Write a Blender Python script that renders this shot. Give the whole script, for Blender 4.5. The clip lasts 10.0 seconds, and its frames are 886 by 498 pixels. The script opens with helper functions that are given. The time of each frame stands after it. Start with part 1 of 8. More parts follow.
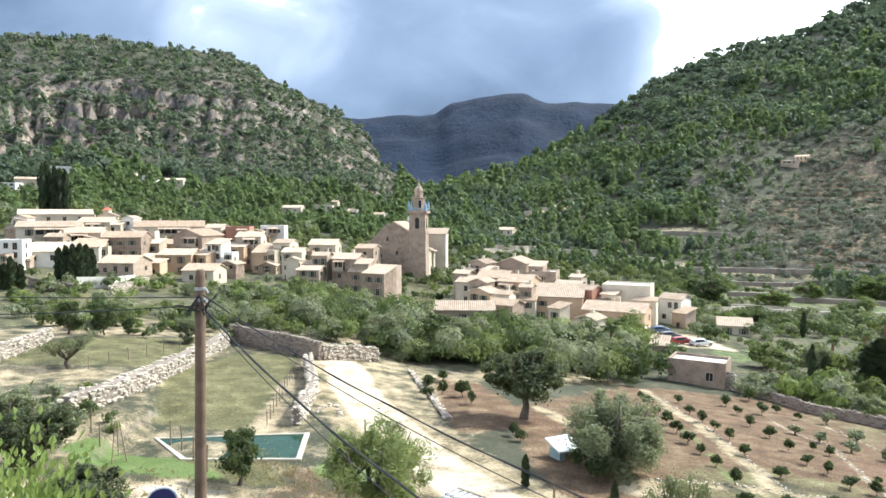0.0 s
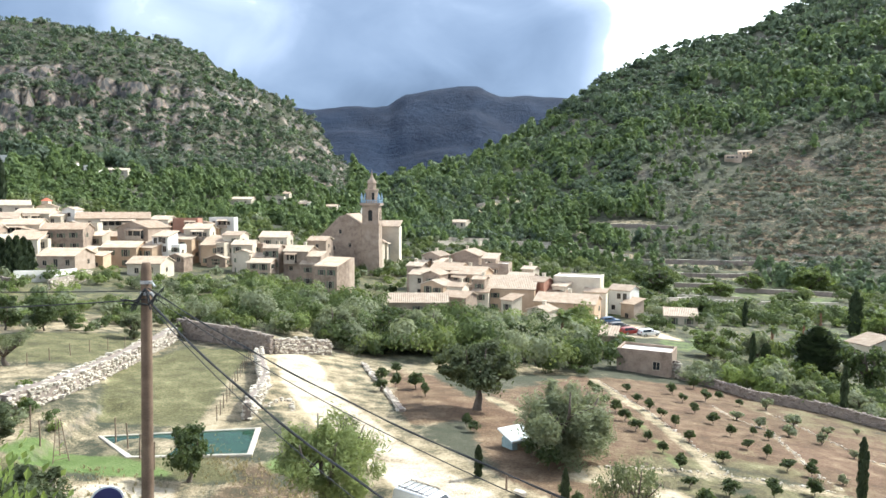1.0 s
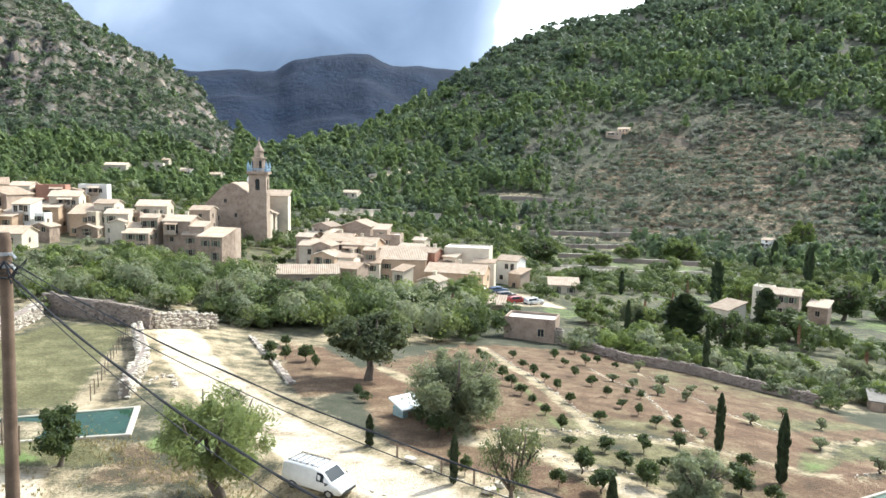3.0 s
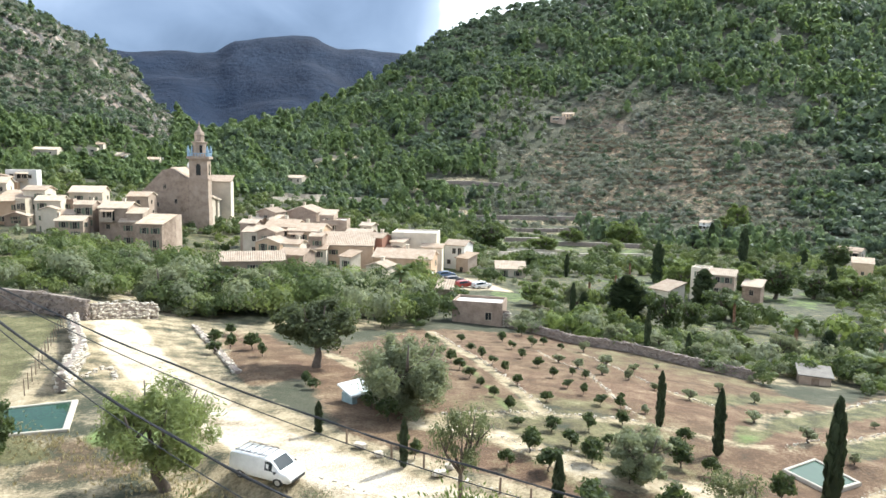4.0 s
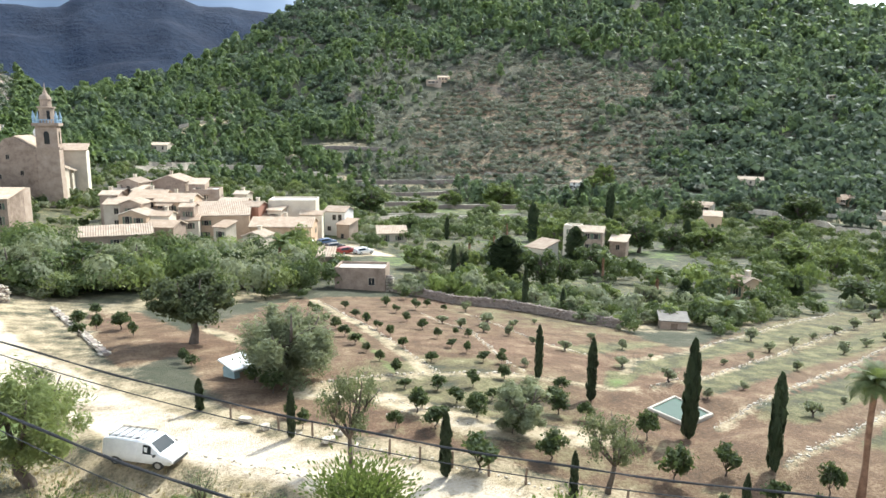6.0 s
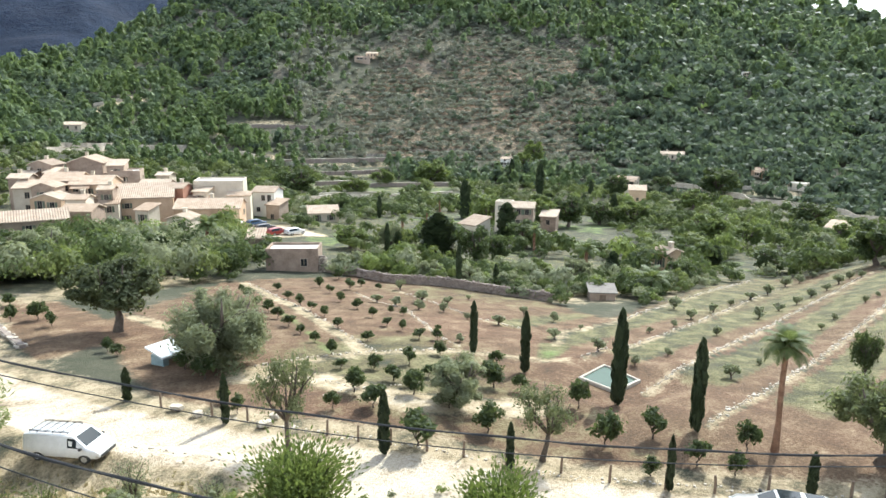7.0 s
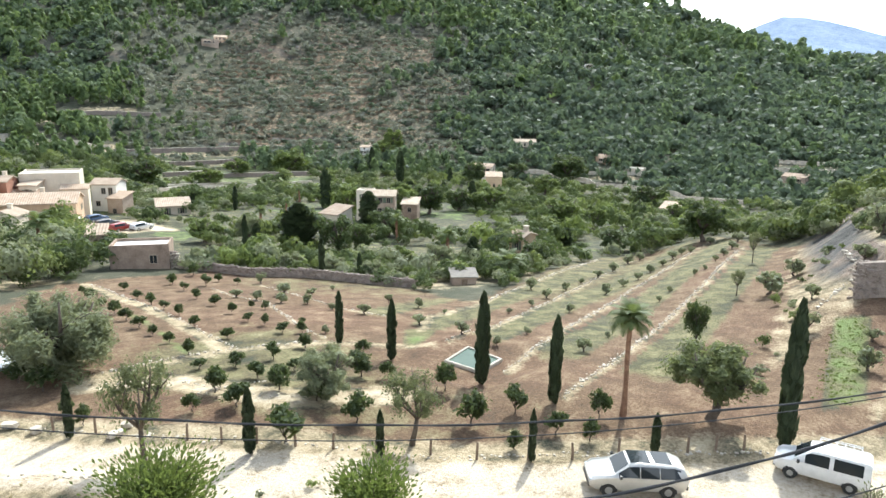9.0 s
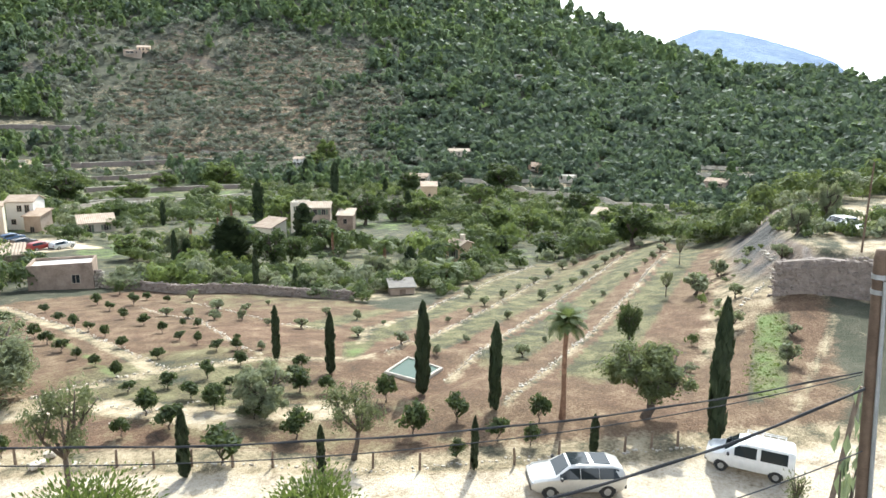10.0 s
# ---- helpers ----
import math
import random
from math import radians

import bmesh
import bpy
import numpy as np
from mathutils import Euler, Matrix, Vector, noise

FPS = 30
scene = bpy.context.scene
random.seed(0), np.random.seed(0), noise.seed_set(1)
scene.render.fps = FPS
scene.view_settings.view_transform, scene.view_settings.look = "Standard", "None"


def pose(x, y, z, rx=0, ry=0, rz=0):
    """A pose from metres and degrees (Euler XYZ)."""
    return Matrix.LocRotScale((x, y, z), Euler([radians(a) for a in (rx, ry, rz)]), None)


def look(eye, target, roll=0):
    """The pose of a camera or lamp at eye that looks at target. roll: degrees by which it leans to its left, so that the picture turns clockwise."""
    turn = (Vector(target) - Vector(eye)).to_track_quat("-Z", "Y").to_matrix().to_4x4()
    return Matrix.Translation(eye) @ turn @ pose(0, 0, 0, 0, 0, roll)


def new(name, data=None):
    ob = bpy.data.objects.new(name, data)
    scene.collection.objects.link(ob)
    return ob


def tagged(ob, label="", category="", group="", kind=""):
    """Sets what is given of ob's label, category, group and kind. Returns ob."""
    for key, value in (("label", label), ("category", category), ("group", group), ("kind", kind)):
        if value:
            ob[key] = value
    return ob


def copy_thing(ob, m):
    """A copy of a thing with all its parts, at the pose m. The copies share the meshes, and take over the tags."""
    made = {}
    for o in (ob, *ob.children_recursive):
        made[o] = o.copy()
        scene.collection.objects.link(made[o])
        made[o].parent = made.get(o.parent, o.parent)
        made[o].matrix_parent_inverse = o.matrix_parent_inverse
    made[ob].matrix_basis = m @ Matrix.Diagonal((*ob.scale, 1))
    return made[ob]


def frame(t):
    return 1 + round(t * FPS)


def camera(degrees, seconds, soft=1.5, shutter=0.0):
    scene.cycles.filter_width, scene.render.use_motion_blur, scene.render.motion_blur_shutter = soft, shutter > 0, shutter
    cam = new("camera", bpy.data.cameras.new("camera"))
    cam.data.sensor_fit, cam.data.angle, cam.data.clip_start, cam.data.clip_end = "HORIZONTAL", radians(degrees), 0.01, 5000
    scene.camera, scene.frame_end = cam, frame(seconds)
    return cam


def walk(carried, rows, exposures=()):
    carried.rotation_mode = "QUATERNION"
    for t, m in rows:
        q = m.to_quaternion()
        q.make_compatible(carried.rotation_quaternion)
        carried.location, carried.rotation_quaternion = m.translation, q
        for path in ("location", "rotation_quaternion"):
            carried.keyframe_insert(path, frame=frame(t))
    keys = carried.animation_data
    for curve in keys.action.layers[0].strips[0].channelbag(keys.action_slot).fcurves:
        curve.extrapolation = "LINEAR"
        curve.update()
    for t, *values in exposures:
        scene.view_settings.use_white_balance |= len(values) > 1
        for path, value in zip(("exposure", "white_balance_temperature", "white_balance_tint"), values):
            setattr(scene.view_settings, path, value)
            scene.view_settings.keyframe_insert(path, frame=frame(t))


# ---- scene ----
EYE = 18.0
EXPOSURES = ((0.0, 0.57, 5790.0, 7.0), (10.0, 0.57, 5790.0, 7.0))
cam = camera(67.2, 10.0, soft=1.55)
TURNS = (  # seconds, yaw, pitch, roll
    (0.0, 0.02, -3.11, 0.13),
    (0.5, -1.89, -3.41, 0.19),
    (1.0, -3.99, -3.75, 0.34),
    (1.5, -6.05, -4.19, 0.58),
    (2.0, -8.46, -4.73, 0.81),
    (2.5, -10.79, -5.35, 1.09),
    (3.0, -13.36, -6.11, 1.29),
    (4.5, -20.23, -7.91, 1.14),
    (5.0, -22.79, -8.61, 1.13),
    (5.5, -25.39, -9.29, 0.97),
    (7.0, -34.09, -11.99, 0.39),
    (7.5, -36.83, -12.63, 0.78),
    (8.0, -40.08, -13.16, 0.97),
    (8.5, -43.20, -13.45, 0.92),
    (9.0, -46.11, -12.84, 0.97),
    (9.5, -48.68, -12.13, 0.75),
    (10.0, -51.62, -11.92, 0.60),
)
walk(cam, [(t, pose(0, 0, EYE, 90 + p, 0, w) @ pose(0, 0, 0, 0, 0, r)) for t, w, p, r in TURNS], EXPOSURES)

# ---- light ----
SUN_AZ, SUN_EL = 67.0, 44.0  # clockwise from +y, above the horizon
sun_way = Vector((math.sin(radians(SUN_AZ)) * math.cos(radians(SUN_EL)),
                  math.cos(radians(SUN_AZ)) * math.cos(radians(SUN_EL)), math.sin(radians(SUN_EL))))
sun_data = bpy.data.lights.new("sun", "SUN")
sun_data.energy, sun_data.angle, sun_data.color = 4.8, radians(0.6), (1.0, 0.94, 0.80)
sun = new("sun", sun_data)
sun.matrix_world = look((0, 0, 0), -sun_way)


def sky():
    az, el = radians(SUN_AZ - 5), radians(SUN_EL - 14)
    break_way = Vector((math.sin(az) * math.cos(el), math.cos(az) * math.cos(el), math.sin(el)))
    world = bpy.data.worlds.new("sky")
    scene.world = world
    world.use_nodes = True
    n, l = world.node_tree.nodes, world.node_tree.links
    n.clear()
    out, back = n.new("ShaderNodeOutputWorld"), n.new("ShaderNodeBackground")
    tex = n.new("ShaderNodeTexSky")
    tex.sky_type, tex.sun_disc = "NISHITA", False
    tex.sun_elevation, tex.sun_rotation = radians(SUN_EL), radians(SUN_AZ)
    tex.altitude, tex.dust_density = 400, 2.0
    co = n.new("ShaderNodeTexCoord")
    # clouds: soft heaps of two sizes
    place = n.new("ShaderNodeMapping")
    place.inputs["Scale"].default_value = (1.0, 1.0, 1.6)
    big, small = n.new("ShaderNodeTexNoise"), n.new("ShaderNodeTexNoise")
    big.inputs["Scale"].default_value, big.inputs["Detail"].default_value = 2.2, 2.0
    small.inputs["Scale"].default_value, small.inputs["Detail"].default_value = 6.0, 5.0
    small.inputs["Distortion"].default_value = 0.5
    l.new(co.outputs["Generated"], place.inputs[0])
    l.new(place.outputs[0], big.inputs["Vector"])
    l.new(place.outputs[0], small.inputs["Vector"])
    add = n.new("ShaderNodeMath")
    add.operation, add.inputs[1].default_value = "MULTIPLY_ADD", 0.36
    l.new(small.outputs[0], add.inputs[0])
    l.new(big.outputs[0], add.inputs[2])
    # the bright break in the cloud below the sun
    dot = n.new("ShaderNodeVectorMath")
    dot.operation, dot.inputs[1].default_value = "DOT_PRODUCT", break_way
    l.new(co.outputs["Generated"], dot.inputs[0])
    near = n.new("ShaderNodeMapRange")
    near.interpolation_type = "SMOOTHSTEP"
    near.inputs["From Min"].default_value, near.inputs["From Max"].default_value = 0.66, 0.82
    l.new(dot.outputs["Value"], near.inputs["Value"])
    # unseen heaps opposite the sun, lit from the front: brightened to add fill on shaded sides
    front = n.new("ShaderNodeMapRange")
    front.interpolation_type = "SMOOTHSTEP"
    front.inputs["From Min"].default_value, front.inputs["From Max"].default_value = -0.02, -0.55
    front.inputs["To Max"].default_value = 0.5
    l.new(dot.outputs["Value"], front.inputs["Value"])
    both = n.new("ShaderNodeMath")
    l.new(near.outputs[0], both.inputs[0])
    l.new(front.outputs[0], both.inputs[1])
    lit = n.new("ShaderNodeMath")
    lit.operation, lit.inputs[1].default_value = "MULTIPLY_ADD", 0.5
    l.new(both.outputs[0], lit.inputs[0])
    l.new(add.outputs[0], lit.inputs[2])
    ramp = n.new("ShaderNodeValToRGB")
    e = ramp.color_ramp.elements
    e[0].position, e[0].color = 0.5, (1.2, 1.6, 2.3, 1)
    e[1].position, e[1].color = 1.0, (24, 24, 23.5, 1)
    for at, c in ((0.62, (2.1, 2.65, 3.6)), (0.71, (2.8, 3.4, 4.4)), (0.84, (5.0, 5.6, 6.7))):
        m = e.new(at)
        m.color = (*c, 1)
    l.new(lit.outputs[0], ramp.inputs[0])
    mix = n.new("ShaderNodeMix")
    mix.data_type = "RGBA"
    mix.inputs["Factor"].default_value = 0.9
    l.new(tex.outputs[0], mix.inputs["A"])
    l.new(ramp.outputs[0], mix.inputs["B"])
    back.inputs["Strength"].default_value = 0.118
    l.new(mix.outputs["Result"], back.inputs[0])
    l.new(back.outputs[0], out.inputs[0])


sky()

# ---- the lie of the land ----
def lattice(ix, iy, seed):
    h = np.sin(ix * 127.1 + iy * 311.7 + seed * 74.7) * 43758.5453
    return h - np.floor(h)


def value_noise(x, y, size, seed=0):
    """Smooth noise, 0 to 1, with bumps of that size in metres."""
    x, y = np.asarray(x, float) / size, np.asarray(y, float) / size
    ix, iy = np.floor(x), np.floor(y)
    fx, fy = x - ix, y - iy
    fx, fy = fx * fx * (3 - 2 * fx), fy * fy * (3 - 2 * fy)
    a, b = lattice(ix, iy, seed), lattice(ix + 1, iy, seed)
    c, d = lattice(ix, iy + 1, seed), lattice(ix + 1, iy + 1, seed)
    return (a + (b - a) * fx) * (1 - fy) + (c + (d - c) * fx) * fy


def smooth(a, b, v):
    s = np.clip((np.asarray(v, float) - a) / (b - a), 0, 1)
    return s * s * (3 - 2 * s)


# the valley and the fields: heights by bearing (degrees clockwise from +y) and distance
BEARINGS = (-55, -30, -15, 0, 15, 30, 45, 60, 72, 82, 95)
REACHES = (40, 60, 90, 130, 190, 260, 340)
FLOOR = (
    (4, 5, 6, 6, 6, 11, 20),
    (1, 2, 3, 3, 3.5, 8, 20),
    (0, 0.5, 1, 0, 0, 2, 10),
    (0, -1, -3, -5, -6, -5, 0),
    (0, -1.5, -5, -8, -10, -12, -11),
    (0, -2, -6, -9, -13, -17, -18),
    (-0.5, -3, -7, -11, -15, -19, -22),
    (0, -2.5, -6, -11, -16, -21, -25),
    (0, -1, -2, -5, -15, -24, -29),
    (0.3, 0.9, 1.3, 3, 0, -12, -30),
    (0.6, 1.6, 3, 5, 6, 4, 0),
)


def plain(az, r):
    az, rr = np.clip(az, -55, 95), np.clip(r, 40, 340)
    cols = np.stack([np.interp(rr, REACHES, row) for row in FLOOR])
    k = np.clip(np.searchsorted(BEARINGS, az, "right") - 1, 0, len(BEARINGS) - 2)
    b = np.asarray(BEARINGS, float)
    f = (az - b[k]) / (b[k + 1] - b[k])
    f = f * f * (3 - 2 * f)
    lo = np.take_along_axis(cols, k[None], 0)[0]
    hi = np.take_along_axis(cols, k[None] + 1, 0)[0]
    return lo + (hi - lo) * f


def hill(az, r, foot_z, bearings, rises, foot, crest, power):
    """A hillside from its foot to its crest, whose skyline stands at those angles, and the slope behind it."""
    rise = np.interp(az, bearings, rises)
    top = 18 + crest * np.tan(np.radians(rise))
    s = (r - foot) / (crest - foot)
    up = foot_z + (top - foot_z) * np.clip(s, 0, 1) ** power
    up = np.where(r > crest, top - 0.4 * (r - crest), up)
    return np.where(s < 0, -999.0, up)


LEFT_AZ = (-75, -50, -33, -28, -21, -17.8, -15.7, -13.4, -11, -8.8, -6.9, -6, -4.6, -2.2, 1)
LEFT_RISE = (5, 11, 12.2, 12.7, 12.7, 12.4, 11.7, 10.5, 9.2, 8.1, 7.0, 5.4, 3.5, 2.0, -1)
MID_AZ = (-40, -10.7, -6.5, -4.1, -0.7, 0.7, 3.6, 6.7, 8.8, 12.1, 15, 30, 50)
MID_RISE = (8, 8.3, 7.9, 8.2, 8.4, 9.3, 9.8, 10.1, 9.3, 9.1, 8.9, 8, -2)
RIGHT_AZ = (-12, -2.2, 0.7, 5.6, 10.3, 13, 14.8, 17, 19.1, 21.2, 25.2, 27.9, 30.7, 36, 42, 48, 54.5, 57.6, 61.5, 64, 66.7,
            68.9, 72.3, 75.6, 80, 84, 95, 120)
RIGHT_RISE = (-1, 1.6, 2.6, 3.8, 5.4, 6.7, 8.3, 9.8, 10.9, 11.6, 12.6, 13.1, 14.6, 16, 15.5, 13, 10.1, 8.7, 7.3, 6.0, 5.1, 4.6,
              3.3, 2.6, 2.5, 1.6, 1, 1)
FAR_AZ = (60, 66, 68.5, 71.7, 74.5, 78.1, 81.1, 82.1, 84, 100)
FAR_RISE = (1, 3.6, 5.0, 6.3, 5.9, 4.8, 3.6, 2.6, 1.8, 1)


def bank(s):
    """The slope between the terrace that the view is from and the lane below it."""
    return np.interp(s, (-60, -10, 6, 14, 24, 26.5), (14, 12, 9, 7.0, 1.0, 0.0))


def olive_terraces(az, r):
    w = 7 * (value_noise(az * 9, r, 60, 12) - 0.5) + 5 * (value_noise(az * 9, r, 22, 18) - 0.5)
    return smooth(24, 30, az + w) * smooth(51, 43, az + 1.6 * w + 0.012 * (r - 380)) * smooth(362, 390, r + 4 * w) * smooth(620, 545, r + 9 * w)


def valley_terraces(az, r):
    return smooth(8, 14, az) * smooth(95, 90, az) * smooth(215, 240, r) * smooth(420, 380, r)


def stepped(z, high, part):
    """Terraces of that height, with steep stone risers."""
    k = np.floor(z / high)
    f = z / high - k
    return (1 - part) * z + part * high * (k + smooth(0.80, 1.0, f) + 0.12 * f * (f < 0.8))


def ground(x, y):
    x, y = np.asarray(x, float), np.asarray(y, float)
    az, r = np.degrees(np.arctan2(x, y)), np.hypot(x, y)
    az = np.where(az < -135, az + 360, az)
    z = plain(az, r)
    foot_z = plain(az, 340 + 0 * r) - 1
    wob = 1 + 0.10 * (value_noise(x, y, 260, 3) - 0.5) * smooth(330, 420, r)
    left = hill(az, r * wob, foot_z, LEFT_AZ, LEFT_RISE, 350.0, 1000.0, 1.25)
    # crags half way up the left-hand mountain and at its nose
    band = smooth(500, 540, r + 90 * (value_noise(az * 14, r, 40, 8) - 0.5)) * smooth(820, 700, r)
    crag = np.maximum(smooth(-45, -36, az) * smooth(-13, -18, az) * band, smooth(-14, -10.5, az) * smooth(-4, -6, az) * smooth(560, 640, r) * smooth(1000, 900, r))
    rib = value_noise(az * 30, r * 0.25, 12, 14) - 0.5
    left = left + smooth(420, 600, r) * (az < 0) * (10 * (value_noise(x, y, 34, 15) - 0.5) + 6 * (value_noise(x, y, 15, 29) - 0.5))
    shift = 46 * value_noise(x, y, 110, 16) + 16 * value_noise(x, y, 30, 19) + 9 * rib
    cliff = crag * smooth(0.40, 0.52, value_noise(x, y, 60, 17) + 0.25 * (value_noise(x, y, 20, 30) - 0.5))
    left = left + cliff * (stepped(left + shift, 24, 0.85) - left - shift) * (r < 1000) + crag * 12 * rib
    right_crest = np.interp(az, (-2, 15, 35, 60, 90), (640, 900, 1150, 1000, 850))
    right = hill(az, r * wob, foot_z, RIGHT_AZ, RIGHT_RISE, 340.0, right_crest, 1.12)
    mid = hill(az, r, 0 * r, MID_AZ, MID_RISE, 1250.0, 2300.0, 1.35)
    mid = mid + (r > 1250) * smooth(1400, 1700, r) * 42 * (value_noise(x, y, 130, 5) - 0.5) * smooth(2290, 2150, r)
    far = hill(az, r, 0 * r, FAR_AZ, FAR_RISE, 1500.0, 2900.0, 1.2)
    rough = 9 * (value_noise(x, y, 70, 1) - 0.5) + 5 * (value_noise(x, y, 26, 2) - 0.5)
    z = np.maximum(np.where(r > 340, np.maximum(np.maximum(left, right), np.maximum(mid, far)), -999), np.where(r < 350, z, -60))
    z = z + rough * smooth(360, 520, r)
    lie = 5 * value_noise(x, y, 55, 24) + 1.6 * value_noise(x, y, 17, 25)
    z = stepped(z + lie, 3.6, olive_terraces(az, r) * 0.8 * smooth(0.25, 0.5, value_noise(x, y, 30, 27))) - lie
    z = stepped(z, 2.4, valley_terraces(az, r) * 0.9)
    s = (x + y) * 0.70711
    q = np.maximum(s, 0.8 * r)
    near = smooth(34, 27, q)
    b = np.where(q < 26.5, bank(q), 0)
    behind = smooth(-40, -70, az) + smooth(100, 130, az)
    z = z * (1 - behind) + behind * (12 + 40 * smooth(80, 900, r))
    z = z * (1 - near) + b * near
    z = z + 3.2 * smooth(67.0, 69.0 + 4 * np.clip(81 - az, 0, 8), r) * smooth(74.5, 80.5, az) * smooth(150, 100, r) * (1 - behind)
    z = z + 1.5 * smooth(54, 66, r) * smooth(70, 80, az) * smooth(150, 100, r) * (1 - behind)
    q = np.full(np.shape(x), 1e9)
    for (ax, ay), (bx, by) in (((-2.4, 44), (0.4, 38.2)), ((0.4, 38.2), (5.2, 33.4)), ((5.2, 33.4), (10.5, 27.4))):
        t = np.clip(((x - ax) * (bx - ax) + (y - ay) * (by - ay)) / ((bx - ax) ** 2 + (by - ay) ** 2), 0, 1)
        q = np.minimum(q, np.hypot(x - ax - t * (bx - ax), y - ay - t * (by - ay)))
    z = z + 0.75 * smooth(2.4, 0.2, q)
    for px, py, half_x, half_y, level in ((-16.2, 50.6, 6.6, 5.0, 0.35), (36.3, 31.4, 3.6, 3.6, -1.45)):
        level_it = smooth(2.5, 0.5, np.maximum(np.abs(x - px) - half_x, np.abs(y - py) - half_y))
        z = z * (1 - level_it) + level * level_it
    return z + 0.25 * (value_noise(x, y, 6, 4) - 0.5) * smooth(400, 300, r) * smooth(20, 30, r)

# ---- materials ----
def material(name, rough=0.9, metal=0.0):
    m = bpy.data.materials.new(name)
    m.use_nodes = True
    n, l = m.node_tree.nodes, m.node_tree.links
    b = n["Principled BSDF"]
    b.inputs["Roughness"].default_value, b.inputs["Metallic"].default_value = rough, metal
    b.inputs["Specular IOR Level"].default_value = 0.3
    return m, n, l, b


def noise_node(n, l, co, scale, detail=4.0, rough=0.6):
    t = n.new("ShaderNodeTexNoise")
    t.inputs["Scale"].default_value, t.inputs["Detail"].default_value, t.inputs["Roughness"].default_value = scale, detail, rough
    l.new(co, t.inputs["Vector"])
    return t.outputs[0]


def ramp_node(n, l, value, stops):
    r = n.new("ShaderNodeValToRGB")
    e = r.color_ramp.elements
    e[0].position, e[0].color = stops[0][0], (*stops[0][1], 1)
    e[1].position, e[1].color = stops[-1][0], (*stops[-1][1], 1)
    for p, c in stops[1:-1]:
        e.new(p).color = (*c, 1)
    l.new(value, r.inputs[0])
    return r.outputs[0]


def mix_node(n, l, f, a, b, kind="MIX"):
    m = n.new("ShaderNodeMix")
    m.data_type, m.blend_type = "RGBA", kind
    for v, s in ((f, "Factor"), (a, "A"), (b, "B")):
        if isinstance(v, (int, float)):
            m.inputs[s].default_value = v
        elif isinstance(v, tuple):
            m.inputs[s].default_value = (*v, 1)
        else:
            l.new(v, m.inputs[s])
    return m.outputs["Result"]


def math_node(n, l, op, a, b=0.0, c=0.0):
    m = n.new("ShaderNodeMath")
    m.operation = op
    for i, v in enumerate((a, b, c)):
        if isinstance(v, (int, float)):
            m.inputs[i].default_value = v
        else:
            l.new(v, m.inputs[i])
    return m.outputs[0]


def bump_node(n, l, b, height, strength, distance):
    k = n.new("ShaderNodeBump")
    k.inputs["Strength"].default_value, k.inputs["Distance"].default_value = strength, distance
    l.new(height, k.inputs["Height"])
    l.new(k.outputs[0], b.inputs["Normal"])


def mottled(name, stops, scale=3.0, fine=30.0, rough=0.9, bump=0.3, depth=0.02, per_object=0.0, metal=0.0):
    """A surface with stains at one scale and grain at a finer one."""
    m, n, l, b = material(name, rough, metal)
    geo = n.new("ShaderNodeNewGeometry").outputs["Position"]
    a, f = noise_node(n, l, geo, scale), noise_node(n, l, geo, fine, 3.0)
    v = math_node(n, l, "MULTIPLY_ADD", f, 0.35, math_node(n, l, "MULTIPLY", a, 0.75))
    if per_object:
        info = n.new("ShaderNodeObjectInfo").outputs["Random"]
        v = math_node(n, l, "ADD", v, math_node(n, l, "MULTIPLY_ADD", info, per_object, -per_object / 2))
    l.new(ramp_node(n, l, v, stops), b.inputs["Base Color"])
    bump_node(n, l, b, v, bump, depth)
    return m


def leafy(name, dark, light, through_it=0.4):
    """Leaves, which vary from leaf to leaf and from tree to tree."""
    m, n, l, b = material(name, 0.65)
    geo = n.new("ShaderNodeNewGeometry")
    tree = n.new("ShaderNodeAttribute")
    tree.attribute_name = "tree"
    info = n.new("ShaderNodeObjectInfo").outputs["Random"]
    v = math_node(n, l, "MULTIPLY", geo.outputs["Random Per Island"], 0.36)
    v = math_node(n, l, "MULTIPLY_ADD", tree.outputs["Fac"], 0.55, v)
    v = math_node(n, l, "MULTIPLY_ADD", info, 0.15, v)
    c = ramp_node(n, l, v, ((0.0, dark), (1.0, light)))
    l.new(c, b.inputs["Base Color"])
    thin = n.new("ShaderNodeBsdfTranslucent")
    l.new(mix_node(n, l, 0.5, c, (light[0] * 1.5, light[1] * 1.5, light[2])), thin.inputs[0])
    mix = n.new("ShaderNodeMixShader")
    mix.inputs[0].default_value = through_it
    l.new(b.outputs[0], mix.inputs[1])
    l.new(thin.outputs[0], mix.inputs[2])
    l.new(mix.outputs[0], n["Material Output"].inputs[0])
    return m


